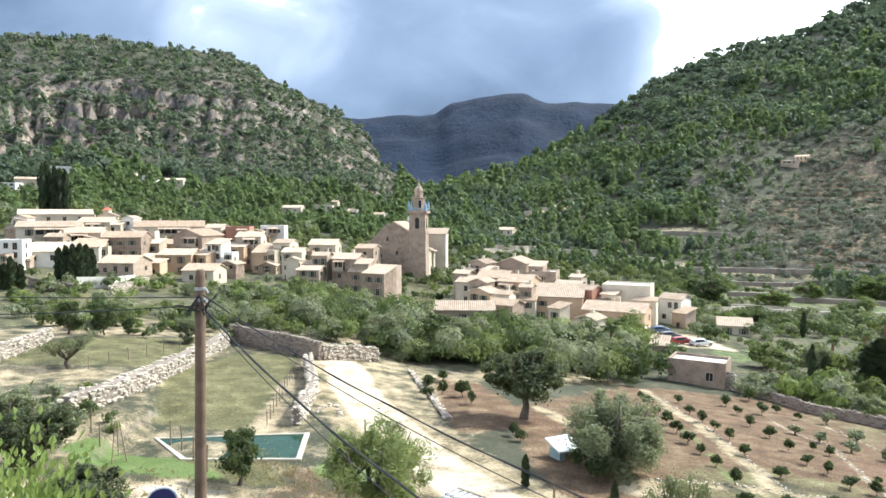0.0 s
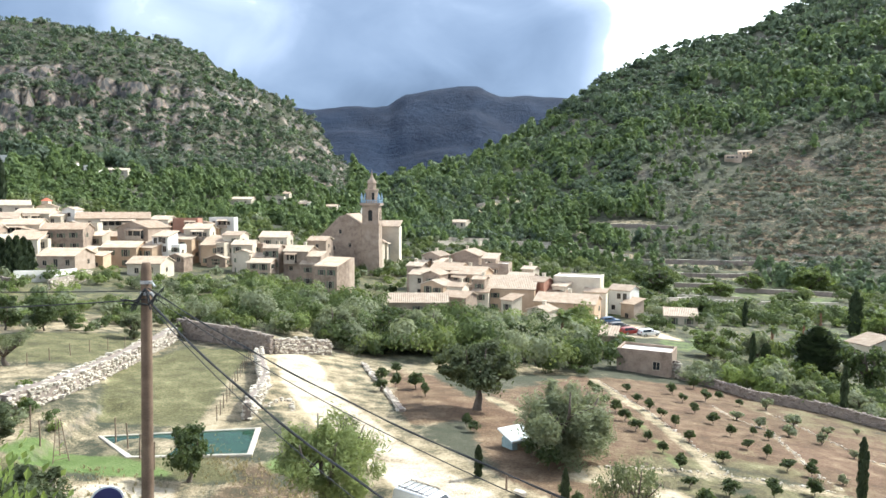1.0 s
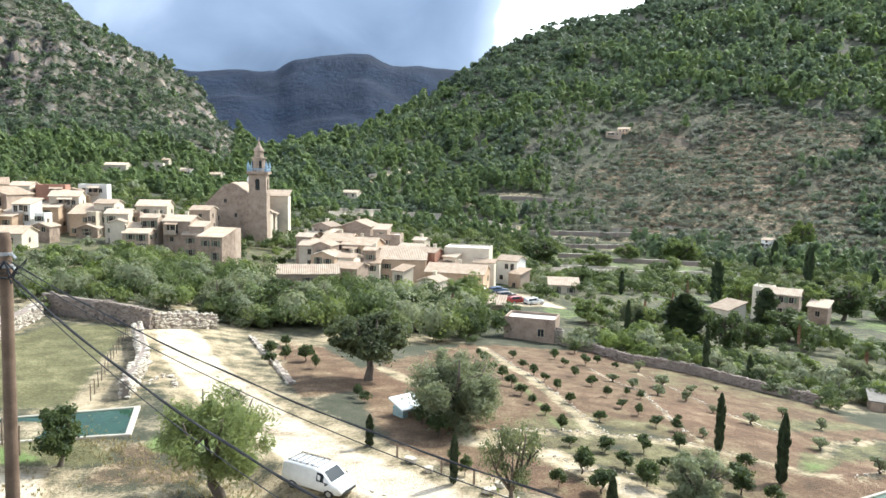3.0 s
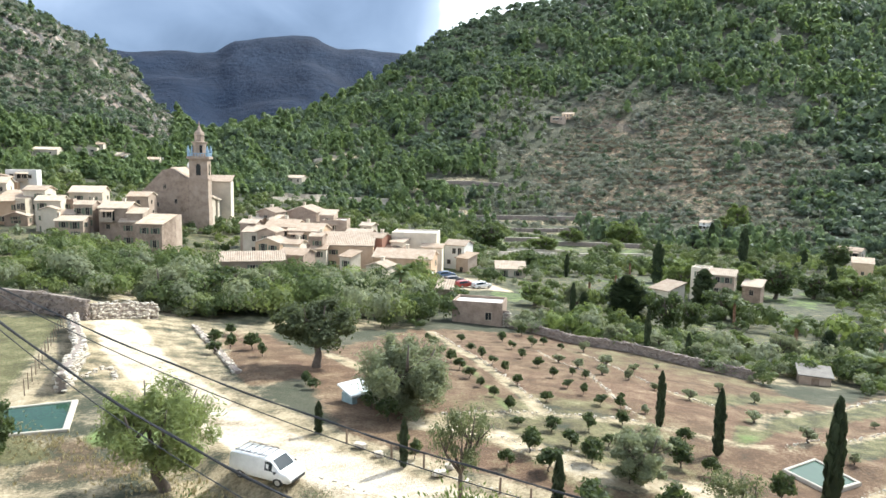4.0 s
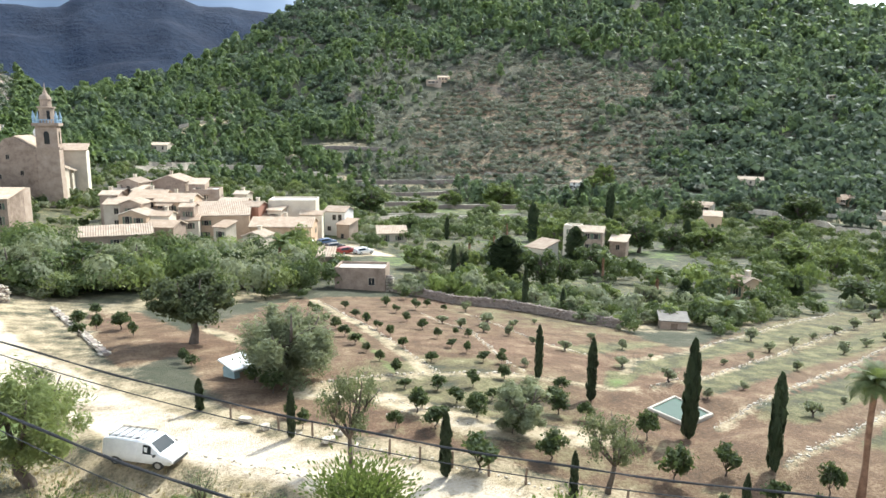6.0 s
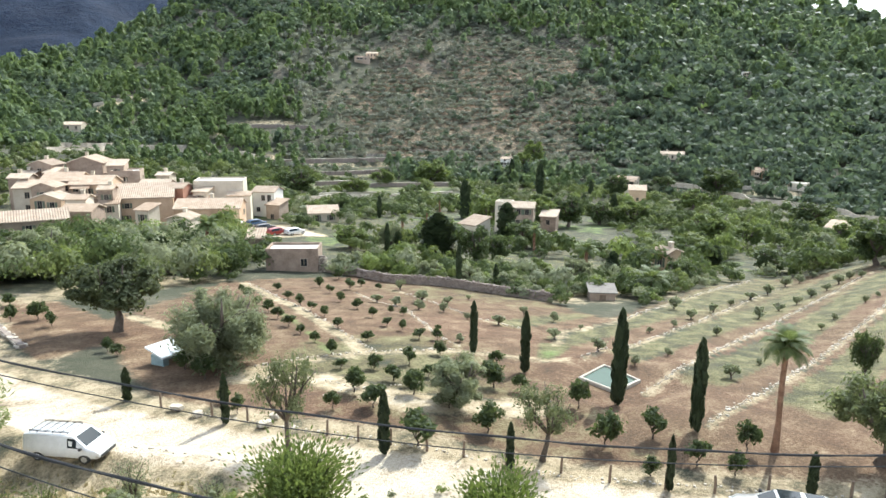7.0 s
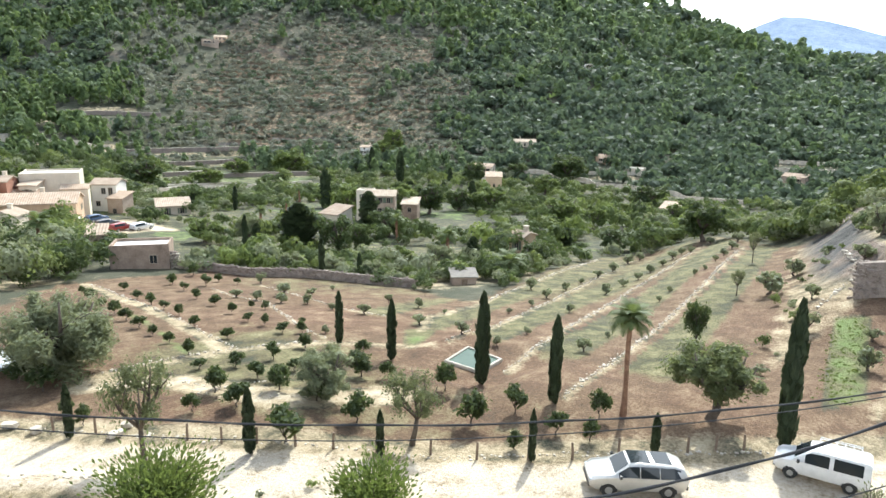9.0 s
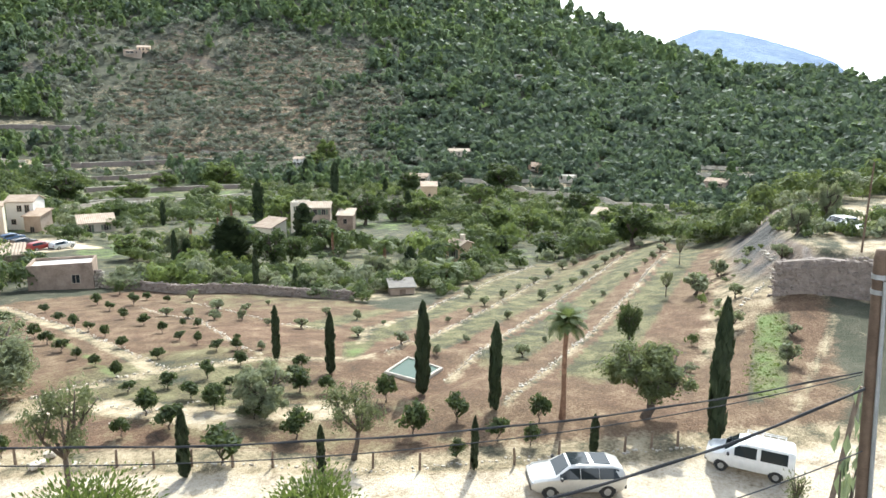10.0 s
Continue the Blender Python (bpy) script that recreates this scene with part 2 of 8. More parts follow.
def earth():
    """The ground: scrub, tilled soil, grass, pale gravel and bare rock where it is steep, by the cover attribute."""
    m, n, l, b = material("earth", 0.95)
    geo = n.new("ShaderNodeNewGeometry")
    at = geo.outputs["Position"]
    cover = n.new("ShaderNodeAttribute")
    cover.attribute_name = "cover"
    sep = n.new("ShaderNodeSeparateColor")
    l.new(cover.outputs["Color"], sep.inputs[0])
    big, mid, fine = noise_node(n, l, at, 0.05), noise_node(n, l, at, 0.5, 6.0), noise_node(n, l, at, 5.0, 5.0, 0.7)
    grain = math_node(n, l, "MULTIPLY_ADD", fine, 0.5, math_node(n, l, "MULTIPLY", mid, 0.5))
    scrub = ramp_node(n, l, math_node(n, l, "MULTIPLY_ADD", noise_node(n, l, at, 0.2, 6.0, 0.7), 0.5, math_node(n, l, "MULTIPLY", grain, 0.5)), ((0.3, (0.035, 0.043, 0.026)), (0.5, (0.066, 0.068, 0.042)), (0.7, (0.15, 0.133, 0.094))))
    soil = ramp_node(n, l, grain, ((0.36, (0.080, 0.053, 0.033)), (0.5, (0.142, 0.091, 0.052)), (0.64, (0.28, 0.2, 0.125))))
    soil = mix_node(n, l, ramp_node(n, l, noise_node(n, l, at, 0.09, 3.0), ((0.45, (0, 0, 0)), (0.64, (0.75, 0.75, 0.75)))), soil, ramp_node(n, l, grain, ((0.36, (0.085, 0.049, 0.030)), (0.5, (0.152, 0.09, 0.054)), (0.64, (0.26, 0.175, 0.11)))))
    grass = ramp_node(n, l, grain, ((0.36, (0.070, 0.064, 0.028)), (0.5, (0.125, 0.118, 0.054)), (0.64, (0.25, 0.22, 0.115))))
    pale = ramp_node(n, l, grain, ((0.36, (0.27, 0.205, 0.13)), (0.48, (0.51, 0.43, 0.32)), (0.66, (0.66, 0.59, 0.475))))
    straw = ramp_node(n, l, grain, ((0.3, (0.21, 0.155, 0.085)), (0.5, (0.36, 0.285, 0.175)), (0.7, (0.52, 0.44, 0.31))))
    bare = n.new("ShaderNodeMapRange")
    bare.inputs["From Min"].default_value, bare.inputs["From Max"].default_value = 0.72, 0.98
    l.new(math_node(n, l, "MULTIPLY_ADD", math_node(n, l, "SUBTRACT", mid, 0.5), 0.5, sep.outputs["Blue"]), bare.inputs["Value"])
    pale = mix_node(n, l, bare.outputs[0], straw, pale)
    tall = n.new("ShaderNodeMapping")
    tall.inputs["Scale"].default_value = (1.0, 1.0, 0.35)
    l.new(at, tall.inputs[0])
    crag = math_node(n, l, "MULTIPLY_ADD", noise_node(n, l, tall.outputs[0], 0.13, 8.0, 0.72), 0.85, math_node(n, l, "MULTIPLY", big, 0.15))
    rock = ramp_node(n, l, crag, ((0.36, (0.035, 0.036, 0.034)), (0.47, (0.12, 0.113, 0.105)), (0.55, (0.25, 0.19, 0.145)), (0.64, (0.38, 0.35, 0.32))))
    c = scrub
    for k, (name, colour) in enumerate((("Red", soil), ("Green", grass), ("Blue", pale))):
        f = math_node(n, l, "MULTIPLY_ADD", math_node(n, l, "SUBTRACT", mid, 0.5), 1.6, sep.outputs[name])
        f = math_node(n, l, "MULTIPLY_ADD", math_node(n, l, "SUBTRACT", fine, 0.5), 0.8, f)
        s = n.new("ShaderNodeMapRange")
        s.inputs["From Min"].default_value, s.inputs["From Max"].default_value = 0.28, 0.74
        l.new(f, s.inputs["Value"])
        c = mix_node(n, l, s.outputs[0], c, colour)
    lush = ramp_node(n, l, grain, ((0.3, (0.07, 0.115, 0.03)), (0.5, (0.125, 0.175, 0.052)), (0.7, (0.21, 0.245, 0.10))))
    f = math_node(n, l, "MULTIPLY_ADD", math_node(n, l, "SUBTRACT", mid, 0.5), 1.2, cover.outputs["Alpha"])
    s = n.new("ShaderNodeMapRange")
    s.inputs["From Min"].default_value, s.inputs["From Max"].default_value = 0.35, 0.65
    l.new(f, s.inputs["Value"])
    c = mix_node(n, l, s.outputs[0], c, lush)
    up = n.new("ShaderNodeSeparateXYZ")
    l.new(geo.outputs["Normal"], up.inputs[0])
    steep = n.new("ShaderNodeMapRange")
    steep.inputs["From Min"].default_value, steep.inputs["From Max"].default_value = 0.88, 0.74
    l.new(math_node(n, l, "MULTIPLY_ADD", math_node(n, l, "SUBTRACT", big, 0.5), 0.25, up.outputs["Z"]), steep.inputs["Value"])
    l.new(mix_node(n, l, steep.outputs[0], c, rock), b.inputs["Base Color"])
    bump_node(n, l, b, math_node(n, l, "MULTIPLY_ADD", math_node(n, l, "MULTIPLY", crag, steep.outputs[0]), 8.0, grain), 0.9, 0.3)
    return m


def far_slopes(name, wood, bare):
    """Mountain sides so far off that woods and crags merge into patches, with haze put into their colour as blue."""
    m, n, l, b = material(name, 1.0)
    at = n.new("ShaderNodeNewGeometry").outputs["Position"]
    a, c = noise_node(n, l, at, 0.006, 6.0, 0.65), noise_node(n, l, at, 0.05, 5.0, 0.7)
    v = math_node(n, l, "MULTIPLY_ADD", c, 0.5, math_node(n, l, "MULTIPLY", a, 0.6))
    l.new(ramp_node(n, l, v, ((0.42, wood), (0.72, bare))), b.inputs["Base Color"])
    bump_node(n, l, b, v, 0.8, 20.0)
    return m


# Haze blue in the base colour: deep for the middle range, pale for the far one.
MIDDLE_SLOPES = far_slopes("haze_blue_slopes", (0.003, 0.009, 0.026), (0.011, 0.024, 0.052))
FAR_SLOPES = far_slopes("pale_haze_blue_slopes", (0.13, 0.19, 0.30), (0.27, 0.34, 0.44))
EARTH = earth()
PINE = leafy("pine_leaves", (0.055, 0.08, 0.026), (0.185, 0.22, 0.072))
NEAR_OLIVE = leafy("grey_olive_leaves", (0.125, 0.145, 0.085), (0.34, 0.36, 0.225))
OAK = leafy("oak_leaves", (0.034, 0.052, 0.022), (0.12, 0.155, 0.052))
OLIVE = leafy("olive_leaves", (0.10, 0.12, 0.07), (0.28, 0.30, 0.185))
# Hill pine and oak: the blue of distance haze is mixed into the leaf colour.
PINE_WOOD = leafy("hazy_hill_pine_leaves", (0.06, 0.09, 0.052), (0.18, 0.235, 0.115))
OAK_WOOD = leafy("hazy_hill_oak_leaves", (0.04, 0.06, 0.044), (0.112, 0.148, 0.09))
HILL_PINE = leafy("sunny_pine_leaves", (0.052, 0.084, 0.034), (0.165, 0.22, 0.083))
OLIVE_WOOD = leafy("hill_olive_leaves", (0.085, 0.095, 0.08), (0.22, 0.23, 0.185))
BARK = mottled("bark", ((0.25, (0.04, 0.031, 0.024)), (0.8, (0.15, 0.12, 0.095))), 4, 40, bump=0.8)

# ---- houses: where they stand ----
OLD_TOWN = (  # x, y, turn, width, depth, eaves, roof, wall, storeys, windows in a row
    (-131.3, 206.9, 8, 4.1, 8, 16.1, 'f', 'white', 2, 2),
    (-126.4, 218, 24, 21.1, 9, 17.2, 'p', 'cream', 2, 4),
    (-116.4, 230.2, 13, 2, 3.5, 18.7, 'y', 'cream', 1, 1),
    (-114.3, 217.8, 8, 10.4, 9, 14.6, 'p', 'cream', 2, 3),
    (-105.2, 222.4, -9, 4.1, 9, 15.9, 'f', 'white', 2, 1),
    (-91.1, 222, 16, 21.6, 11, 13.1, 'p', 'cream', 2, 4),
    (-115.1, 194.5, 25, 16.7, 9, 13.6, 'p', 'cream', 2, 3),
    (-105.2, 193.2, 15, 10.9, 9, 11.9, 'p', 'cream', 2, 2),
    (-107, 183, 8, 4.7, 8, 11.1, 'p', 'stone', 2, 1),
    (-104.7, 161, 11, 5.2, 8, 10.8, 'flat', 'white', 3, 2),
)
OLD_TOWN_B = (  # x, y, turn, width, depth, eaves, roof, wall, storeys, windows in a row
    (-101, 168, 13, 9.7, 8, 7.9, 's', 'white', 1, 2),
    (-95.6, 176.8, 10, 7.6, 8, 8.6, 's', 'cream', 2, 2),
    (-89.7, 185.4, 9, 10.7, 9, 10.9, 'p', 'stone', 2, 3),
    (-78.8, 159.9, 2, 8.8, 9, 5.7, 'p', 'stone', 1, 3),
    (-76.6, 169.5, -15, 2.5, 7, 6.2, 's', 'cream', 2, 1),
    (-87.3, 197.6, 4, 3.4, 7, 11.9, 'flat', 'cream', 3, 1),
    (-73.8, 192.3, -15, 9.6, 11, 11.2, 'f', 'stone', 3, 2),
    (-83.6, 199.2, 9, 6.6, 8, 8.4, 'p', 'ochre', 2, 2),
    (-71.6, 177.1, -4, 9, 8, 6.6, 'p', 'ochre', 2, 2),
    (-59.2, 160.2, -10, 7.8, 8, 3.9, 'p', 'cream', 1, 2),
)
OLD_TOWN_C = (  # x, y, turn, width, depth, eaves, roof, wall, storeys, windows in a row
    (-62.3, 180.6, -9, 4.4, 8, 9.3, 's', 'white', 4, 3),
    (-57.8, 178.9, -16, 2.4, 8, 6.8, 'flat', 'white', 3, 1),
    (-59.2, 202.5, -3, 7.4, 9, 10.5, 'p', 'cream', 3, 3),
    (-69.6, 225.5, 3, 7.9, 9, 12.7, 'flat', 'brick', 2, 2),
    (-78.2, 225.9, -5, 6, 8, 12.7, 'p', 'cream', 2, 2),
    (-62.6, 244.1, 0, 8.6, 8, 12.7, 'flat', 'white', 1, 3),
    (-52.6, 194, -3, 6.3, 8, 6.2, 's', 'ochre', 2, 2),
    (-47.9, 197.3, -8, 5.3, 9, 8.9, 'p', 'cream', 2, 2),
    (-41.3, 181.4, -7, 5.6, 9, 7.1, 'p', 'cream', 3, 2),
    (-38.1, 185.1, -2, 3.2, 9, 6.8, 'flat', 'stone', 3, 1),
)
OLD_TOWN_D = (  # x, y, turn, width, depth, eaves, roof, wall, storeys, windows in a row
    (-26.8, 179, -8, 6.9, 10, 5.5, 'p', 'stone', 2, 2),
    (-33.4, 179.9, -5, 4.2, 9, 6.3, 'p', 'stone', 3, 2),
    (-17.4, 165.1, -24, 6.1, 8, 2.8, 's', 'stone', 2, 2),
    (-13.2, 171.5, -20, 2.3, 7, 3.8, 'flat', 'stone', 2, 1),
    (-36.9, 202.7, -4, 8.2, 9, 8.1, 'p', 'cream', 2, 2),
    (-24.7, 208.5, -12, 6, 9, 6.8, 'p', 'stone', 2, 1),
    (-59.8, 213.8, -10, 4.7, 8, 7.2, 'p', 'cream', 2, 1),
    (-21.7, 176.7, -15, 3.7, 8, 4.3, 's', 'stone', 2, 1),
)
LOWER_TOWN = (  # x, y, turn, width, depth, eaves, roof, wall, storeys, windows in a row
    (9.9, 191.7, -29, 5.5, 8, 3.5, 'f', 'stone', 2, 1),
    (20.1, 196, -24, 8.7, 10, 3.2, 'f', 'stone', 2, 1),
    (26.5, 190.2, -22, 4.2, 8, 2.7, 's', 'stone', 2, 1),
    (4.6, 175.9, -27, 4.1, 8, 1.9, 'p', 'stone', 1, 1),
    (12.3, 172.6, -18, 7.9, 9, 1.2, 'p', 'stone', 1, 2),
    (8.6, 165.8, -27, 4.7, 10, 0.7, 'f', 'stone', 2, 1),
    (17.7, 168.1, -22, 8.5, 9, 0.5, 'p', 'ochre', 2, 3),
    (27.9, 184.9, -23, 6.9, 9, 1.3, 'flat', 'stone', 2, 1),
    (36.3, 182.4, -35, 3.5, 8, 0.4, 'p', 'cream', 2, 1),
    (30.9, 168.2, -32, 6.6, 9, -0.7, 'p', 'stone', 2, 2),
)
LOWER_TOWN_B = (  # x, y, turn, width, depth, eaves, roof, wall, storeys, windows in a row
    (34.3, 162.4, -32, 4.7, 9, -0.7, 'p', 'brick', 2, 2),
    (26.5, 158.8, -15, 13.5, 9, -2.1, 's', 'ochre', 2, 2),
    (39.9, 161.1, -38, 3.5, 8, -1.8, 's', 'cream', 2, 1),
    (44.6, 162, -30, 11.5, 9, 0.0, 'flat', 'cream', 1, 0),
    (13.2, 150.4, -29, 3.8, 8, -0.5, 'p', 'cream', 2, 2),
    (4.4, 136.7, -8, 12.3, 8, -2.1, 'p', 'stone', 1, 1),
    (24.1, 144, -43, 3.1, 7, -2.7, 's', 'cream', 1, 1),
    (29.2, 135.9, -44, 4.5, 8, -3.8, 'f', 'cream', 1, 1),
    (37.5, 146.3, -20, 13.6, 9, -3.7, 'p', 'ochre', 1, 3),
    (57, 166.5, -43, 5.7, 8, -3.5, 'p', 'white', 2, 3),
)
LOWER_TOWN_C = (  # x, y, turn, width, depth, eaves, roof, wall, storeys, windows in a row
    (35.5, 92.4, -27, 7.7, 5, -3.1, 'flat', 'stone', 1, 2),
    (19.7, 158.8, -21, 3, 7, 0.2, 'p', 'stone', 2, 1),
    (34.9, 154.1, -27, 3.3, 8, -3.6, 'p', 'cream', 1, 1),
    (34.7, 106.5, -32, 2.4, 6, -3.3, 's', 'stone', 1, 0),
)
VALLEY_HOUSES = (  # x, y, turn, width, depth, eaves, roof, wall, storeys, windows in a row
    (106.3, 124.2, -46, 7.4, 6, -6.0, 'p', 'stone', 3, 3),
    (105, 128.5, -50, 4, 5, -5.4, 'flat', 'cream', 3, 1),
    (121, 129.2, -52, 4.2, 5, -10.2, 's', 'stone', 1, 1),
    (85, 116.2, -70, 4.7, 8, -7.1, 's', 'cream', 1, 1),
    (256.1, 219.4, -57, 9.6, 7, -15.8, 'p', 'cream', 2, 2),
    (228.4, 189.1, -52, 7.1, 6, -16.2, 's', 'ochre', 2, 1),
    (92.4, 70.9, -94, 3.1, 8, -5.8, 'p', 'ochre', 1, 1),
    (327, 247.3, -55, 13, 8, -7.6, 'p', 'cream', 1, 3),
    (240.4, 293.6, -61, 5.4, 7, -10.2, 'p', 'white', 2, 1),
    (339.1, 201.6, -81, 7.1, 8, -14, 'p', 'ochre', 2, 1),
)
VALLEY_HOUSES_B = (  # x, y, turn, width, depth, eaves, roof, wall, storeys, windows in a row
    (260.7, 488.3, -32, 9, 8, 59.5, 'p', 'ochre', 2, 3),
    (250, 484, -34, 12, 8, 56.5, 'flat', 'stone', 1, 2),
    (511.5, 322.8, -72, 8.3, 9, 47.3, 'flat', 'white', 1, 2),
    (211.5, 99, -79, 5.8, 8, -17.4, 's', 'white', 1, 1),
    (69.7, 157.8, -24, 7.6, 5, -8.9, 's', 'cream', 1, 2),
    (332.3, 176.9, -76, 9.8, 8, -18.3, 'flat', 'cream', 1, 2),
    (734.8, 153, -92, 11.1, 9, 37.1, 'flat', 'white', 1, 2),
    (690.8, 206.5, -87, 21.5, 9, 32.6, 'flat', 'cream', 1, 3),
    (382, 111.4, -94, 11.9, 9, -20.2, 'p', 'stone', 2, 2),
    (37.8, 408, -25, 9.6, 8, 7.7, 'p', 'cream', 1, 2),
)
VALLEY_HOUSES_C = (  # x, y, turn, width, depth, eaves, roof, wall, storeys, windows in a row
    (19.9, 623.7, -24, 26.7, 9, 40.1, 'p', 'cream', 2, 3),
)
UPPER_HOUSES = (  # x, y, turn, width, depth, eaves, roof, wall, storeys, windows in a row
    (-230.9, 407.1, 11, 14.5, 8, 45.2, 'flat', 'white', 1, 3),
    (-221.3, 340.4, 9, 6.7, 8, 32.4, 'flat', 'white', 2, 2),
    (-220.3, 357.6, 18, 15.6, 8, 35.3, 'p', 'cream', 1, 3),
    (-190.3, 339.9, 15, 3.3, 6, 29.3, 'flat', 'white', 2, 1),
    (-198.6, 426, 11, 5, 7, 42.3, 'p', 'white', 1, 1),
    (-189.7, 430, -0, 8.2, 7, 41.1, 'flat', 'white', 1, 2),
    (-175.6, 433.8, 8, 13.7, 8, 38.8, 'p', 'cream', 1, 3),
    (-145.2, 499.3, 2, 14.7, 8, 44.2, 'flat', 'white', 1, 3),
    (-92.9, 407.5, -9, 12.6, 8, 20.9, 'p', 'cream', 1, 2),
    (-78.6, 437, -4, 12.1, 8, 22.6, 'flat', 'cream', 1, 3),
)
UPPER_HOUSES_B = (  # x, y, turn, width, depth, eaves, roof, wall, storeys, windows in a row
    (-60.5, 439.9, -16, 7.6, 8, 19, 'p', 'white', 1, 2),
    (-45, 463.8, -8, 7.3, 8, 16.7, 'p', 'cream', 1, 1),
    (-74.3, 451.9, -5, 5.6, 8, 25.1, 'p', 'cream', 1, 1),
    (-42.1, 476.1, -9, 3.5, 7, 17.5, 'flat', 'white', 1, 1),
)
HOUSE_ROWS = (OLD_TOWN + OLD_TOWN_B + OLD_TOWN_C + OLD_TOWN_D + LOWER_TOWN + LOWER_TOWN_B + LOWER_TOWN_C
              + VALLEY_HOUSES + VALLEY_HOUSES_B + VALLEY_HOUSES_C + UPPER_HOUSES + UPPER_HOUSES_B)

# long terrace and road walls: plan lines, height, stone
FAR_WALLS = (
    (((123, 337), (150, 335), (181, 328), (212, 319)), 2.2, "dark"),
    (((136, 319), (154, 315), (173, 314)), 1.8, "dark"),
    (((118, 276), (152, 276), (187, 261)), 1.8, "dark"),
    (((96, 240), (125, 236), (163, 234)), 1.6, "pale"),
    (((82, 205), (110, 225), (126, 220)), 2.0, "pale"),
    (((20, 334), (51, 365), (86, 371), (122, 342)), 1.8, "pale"),
    (((284, 229), (295, 208), (300, 184), (307, 165), (305, 140), (318, 113)), 2.2, "pale"),
    (((314, 194), (330, 178), (349, 145)), 1.6, "pale"),
    (((416, 136), (425, 120), (438, 103)), 2.0, "pale"),
    (((399, 131), (408, 114), (419, 97)), 2.0, "pale"),
    (((445, 146), (454, 130), (464, 121)), 2.0, "dark"),
    (((19, 280), (26, 277)), 1.0, "dark"),
    (((125, 393), (147, 389), (166, 384)), 2.0, "dark"),
    (((58, 481), (84, 487), (114, 520)), 1.5, "pale"),
    (((-93, 359), (-74, 374), (-57, 420)), 1.6, "pale"),
    (((26, 358), (56, 374), (88, 377)), 1.8, "pale"),
)

# ---- helpers for meshes ----
def mesh_from(name, verts, faces, mats, smooth_it=False, index=None):
    """A mesh from arrays: faces all of one size."""
    me = bpy.data.meshes.new(name)
    verts, faces = np.asarray(verts, np.float32), np.asarray(faces, np.int32)
    k = faces.shape[1]
    me.vertices.add(len(verts))
    me.vertices.foreach_set("co", verts.ravel())
    me.loops.add(faces.size)
    me.loops.foreach_set("vertex_index", faces.ravel())
    me.polygons.add(len(faces))
    me.polygons.foreach_set("loop_start", np.arange(0, faces.size, k, dtype=np.int32))
    me.polygons.foreach_set("loop_total", np.full(len(faces), k, np.int32))
    for m in mats:
        me.materials.append(m)
    if index is not None:
        me.polygons.foreach_set("material_index", np.asarray(index, np.int32))
    me.update(calc_edges=True)
    me.polygons.foreach_set("use_smooth", np.full(len(faces), smooth_it))
    return me


# ---- ground ----
def inside(x, y, corners, soft=1.5):
    """1 inside a convex outline (clockwise or not), falling to 0 outside it."""
    c = np.asarray(corners, float)
    mid = c.mean(0)
    m = np.full(np.shape(x), 1e9)
    for (ax, ay), (bx, by) in zip(c, np.roll(c, -1, 0)):
        nx, ny = by - ay, ax - bx
        k = math.hypot(nx, ny)
        if (mid[0] - ax) * nx + (mid[1] - ay) * ny < 0:
            k = -k
        m = np.minimum(m, ((x - ax) * nx + (y - ay) * ny) / k)
    return smooth(-soft / 2, soft / 2, m)


def along(x, y, line, half, soft=1.0):
    """1 within half metres of a line through those points."""
    d = np.full(np.shape(x), 1e9)
    for (ax, ay), (bx, by) in zip(line, line[1:]):
        t = np.clip(((x - ax) * (bx - ax) + (y - ay) * (by - ay)) / ((bx - ax) ** 2 + (by - ay) ** 2), 0, 1)
        d = np.minimum(d, np.hypot(x - ax - t * (bx - ax), y - ay - t * (by - ay)))
    return smooth(half + soft / 2, half - soft / 2, d)


LANE = ((44, -6), (37, 2.5), (30, 9.5), (24, 15.5), (18, 22), (12, 29), (7, 34.5), (2.5, 40.5), (-1.5, 49), (-5, 58), (-9, 68), (-12, 80))


ORCHARD = ((30, 14), (7, 41), (6, 66), (24, 88), (42, 85), (49.5, 73), (56, 59), (54, 46), (44, 20))
STRIP_FIELD = ((30, 14), (36, 40), (53, 47), (80, 55.5), (103, 60), (121, 48), (95, 22), (62, 8), (40, 3))


def hill_meadow(x, y):
    """Clearings, tracks and old fields on the wooded slope."""
    m = along(x, y, ((60, 470), (88, 492), (108, 520)), 7, 3)
    m = np.maximum(m, along(x, y, ((112, 396), (134, 398), (152, 394)), 6, 3))
    m = np.maximum(m, along(x, y, ((95, 455), (128, 462)), 5, 3))
    return np.maximum(m, along(x, y, ((20, 352), (60, 372), (96, 360), (125, 345)), 4, 2))


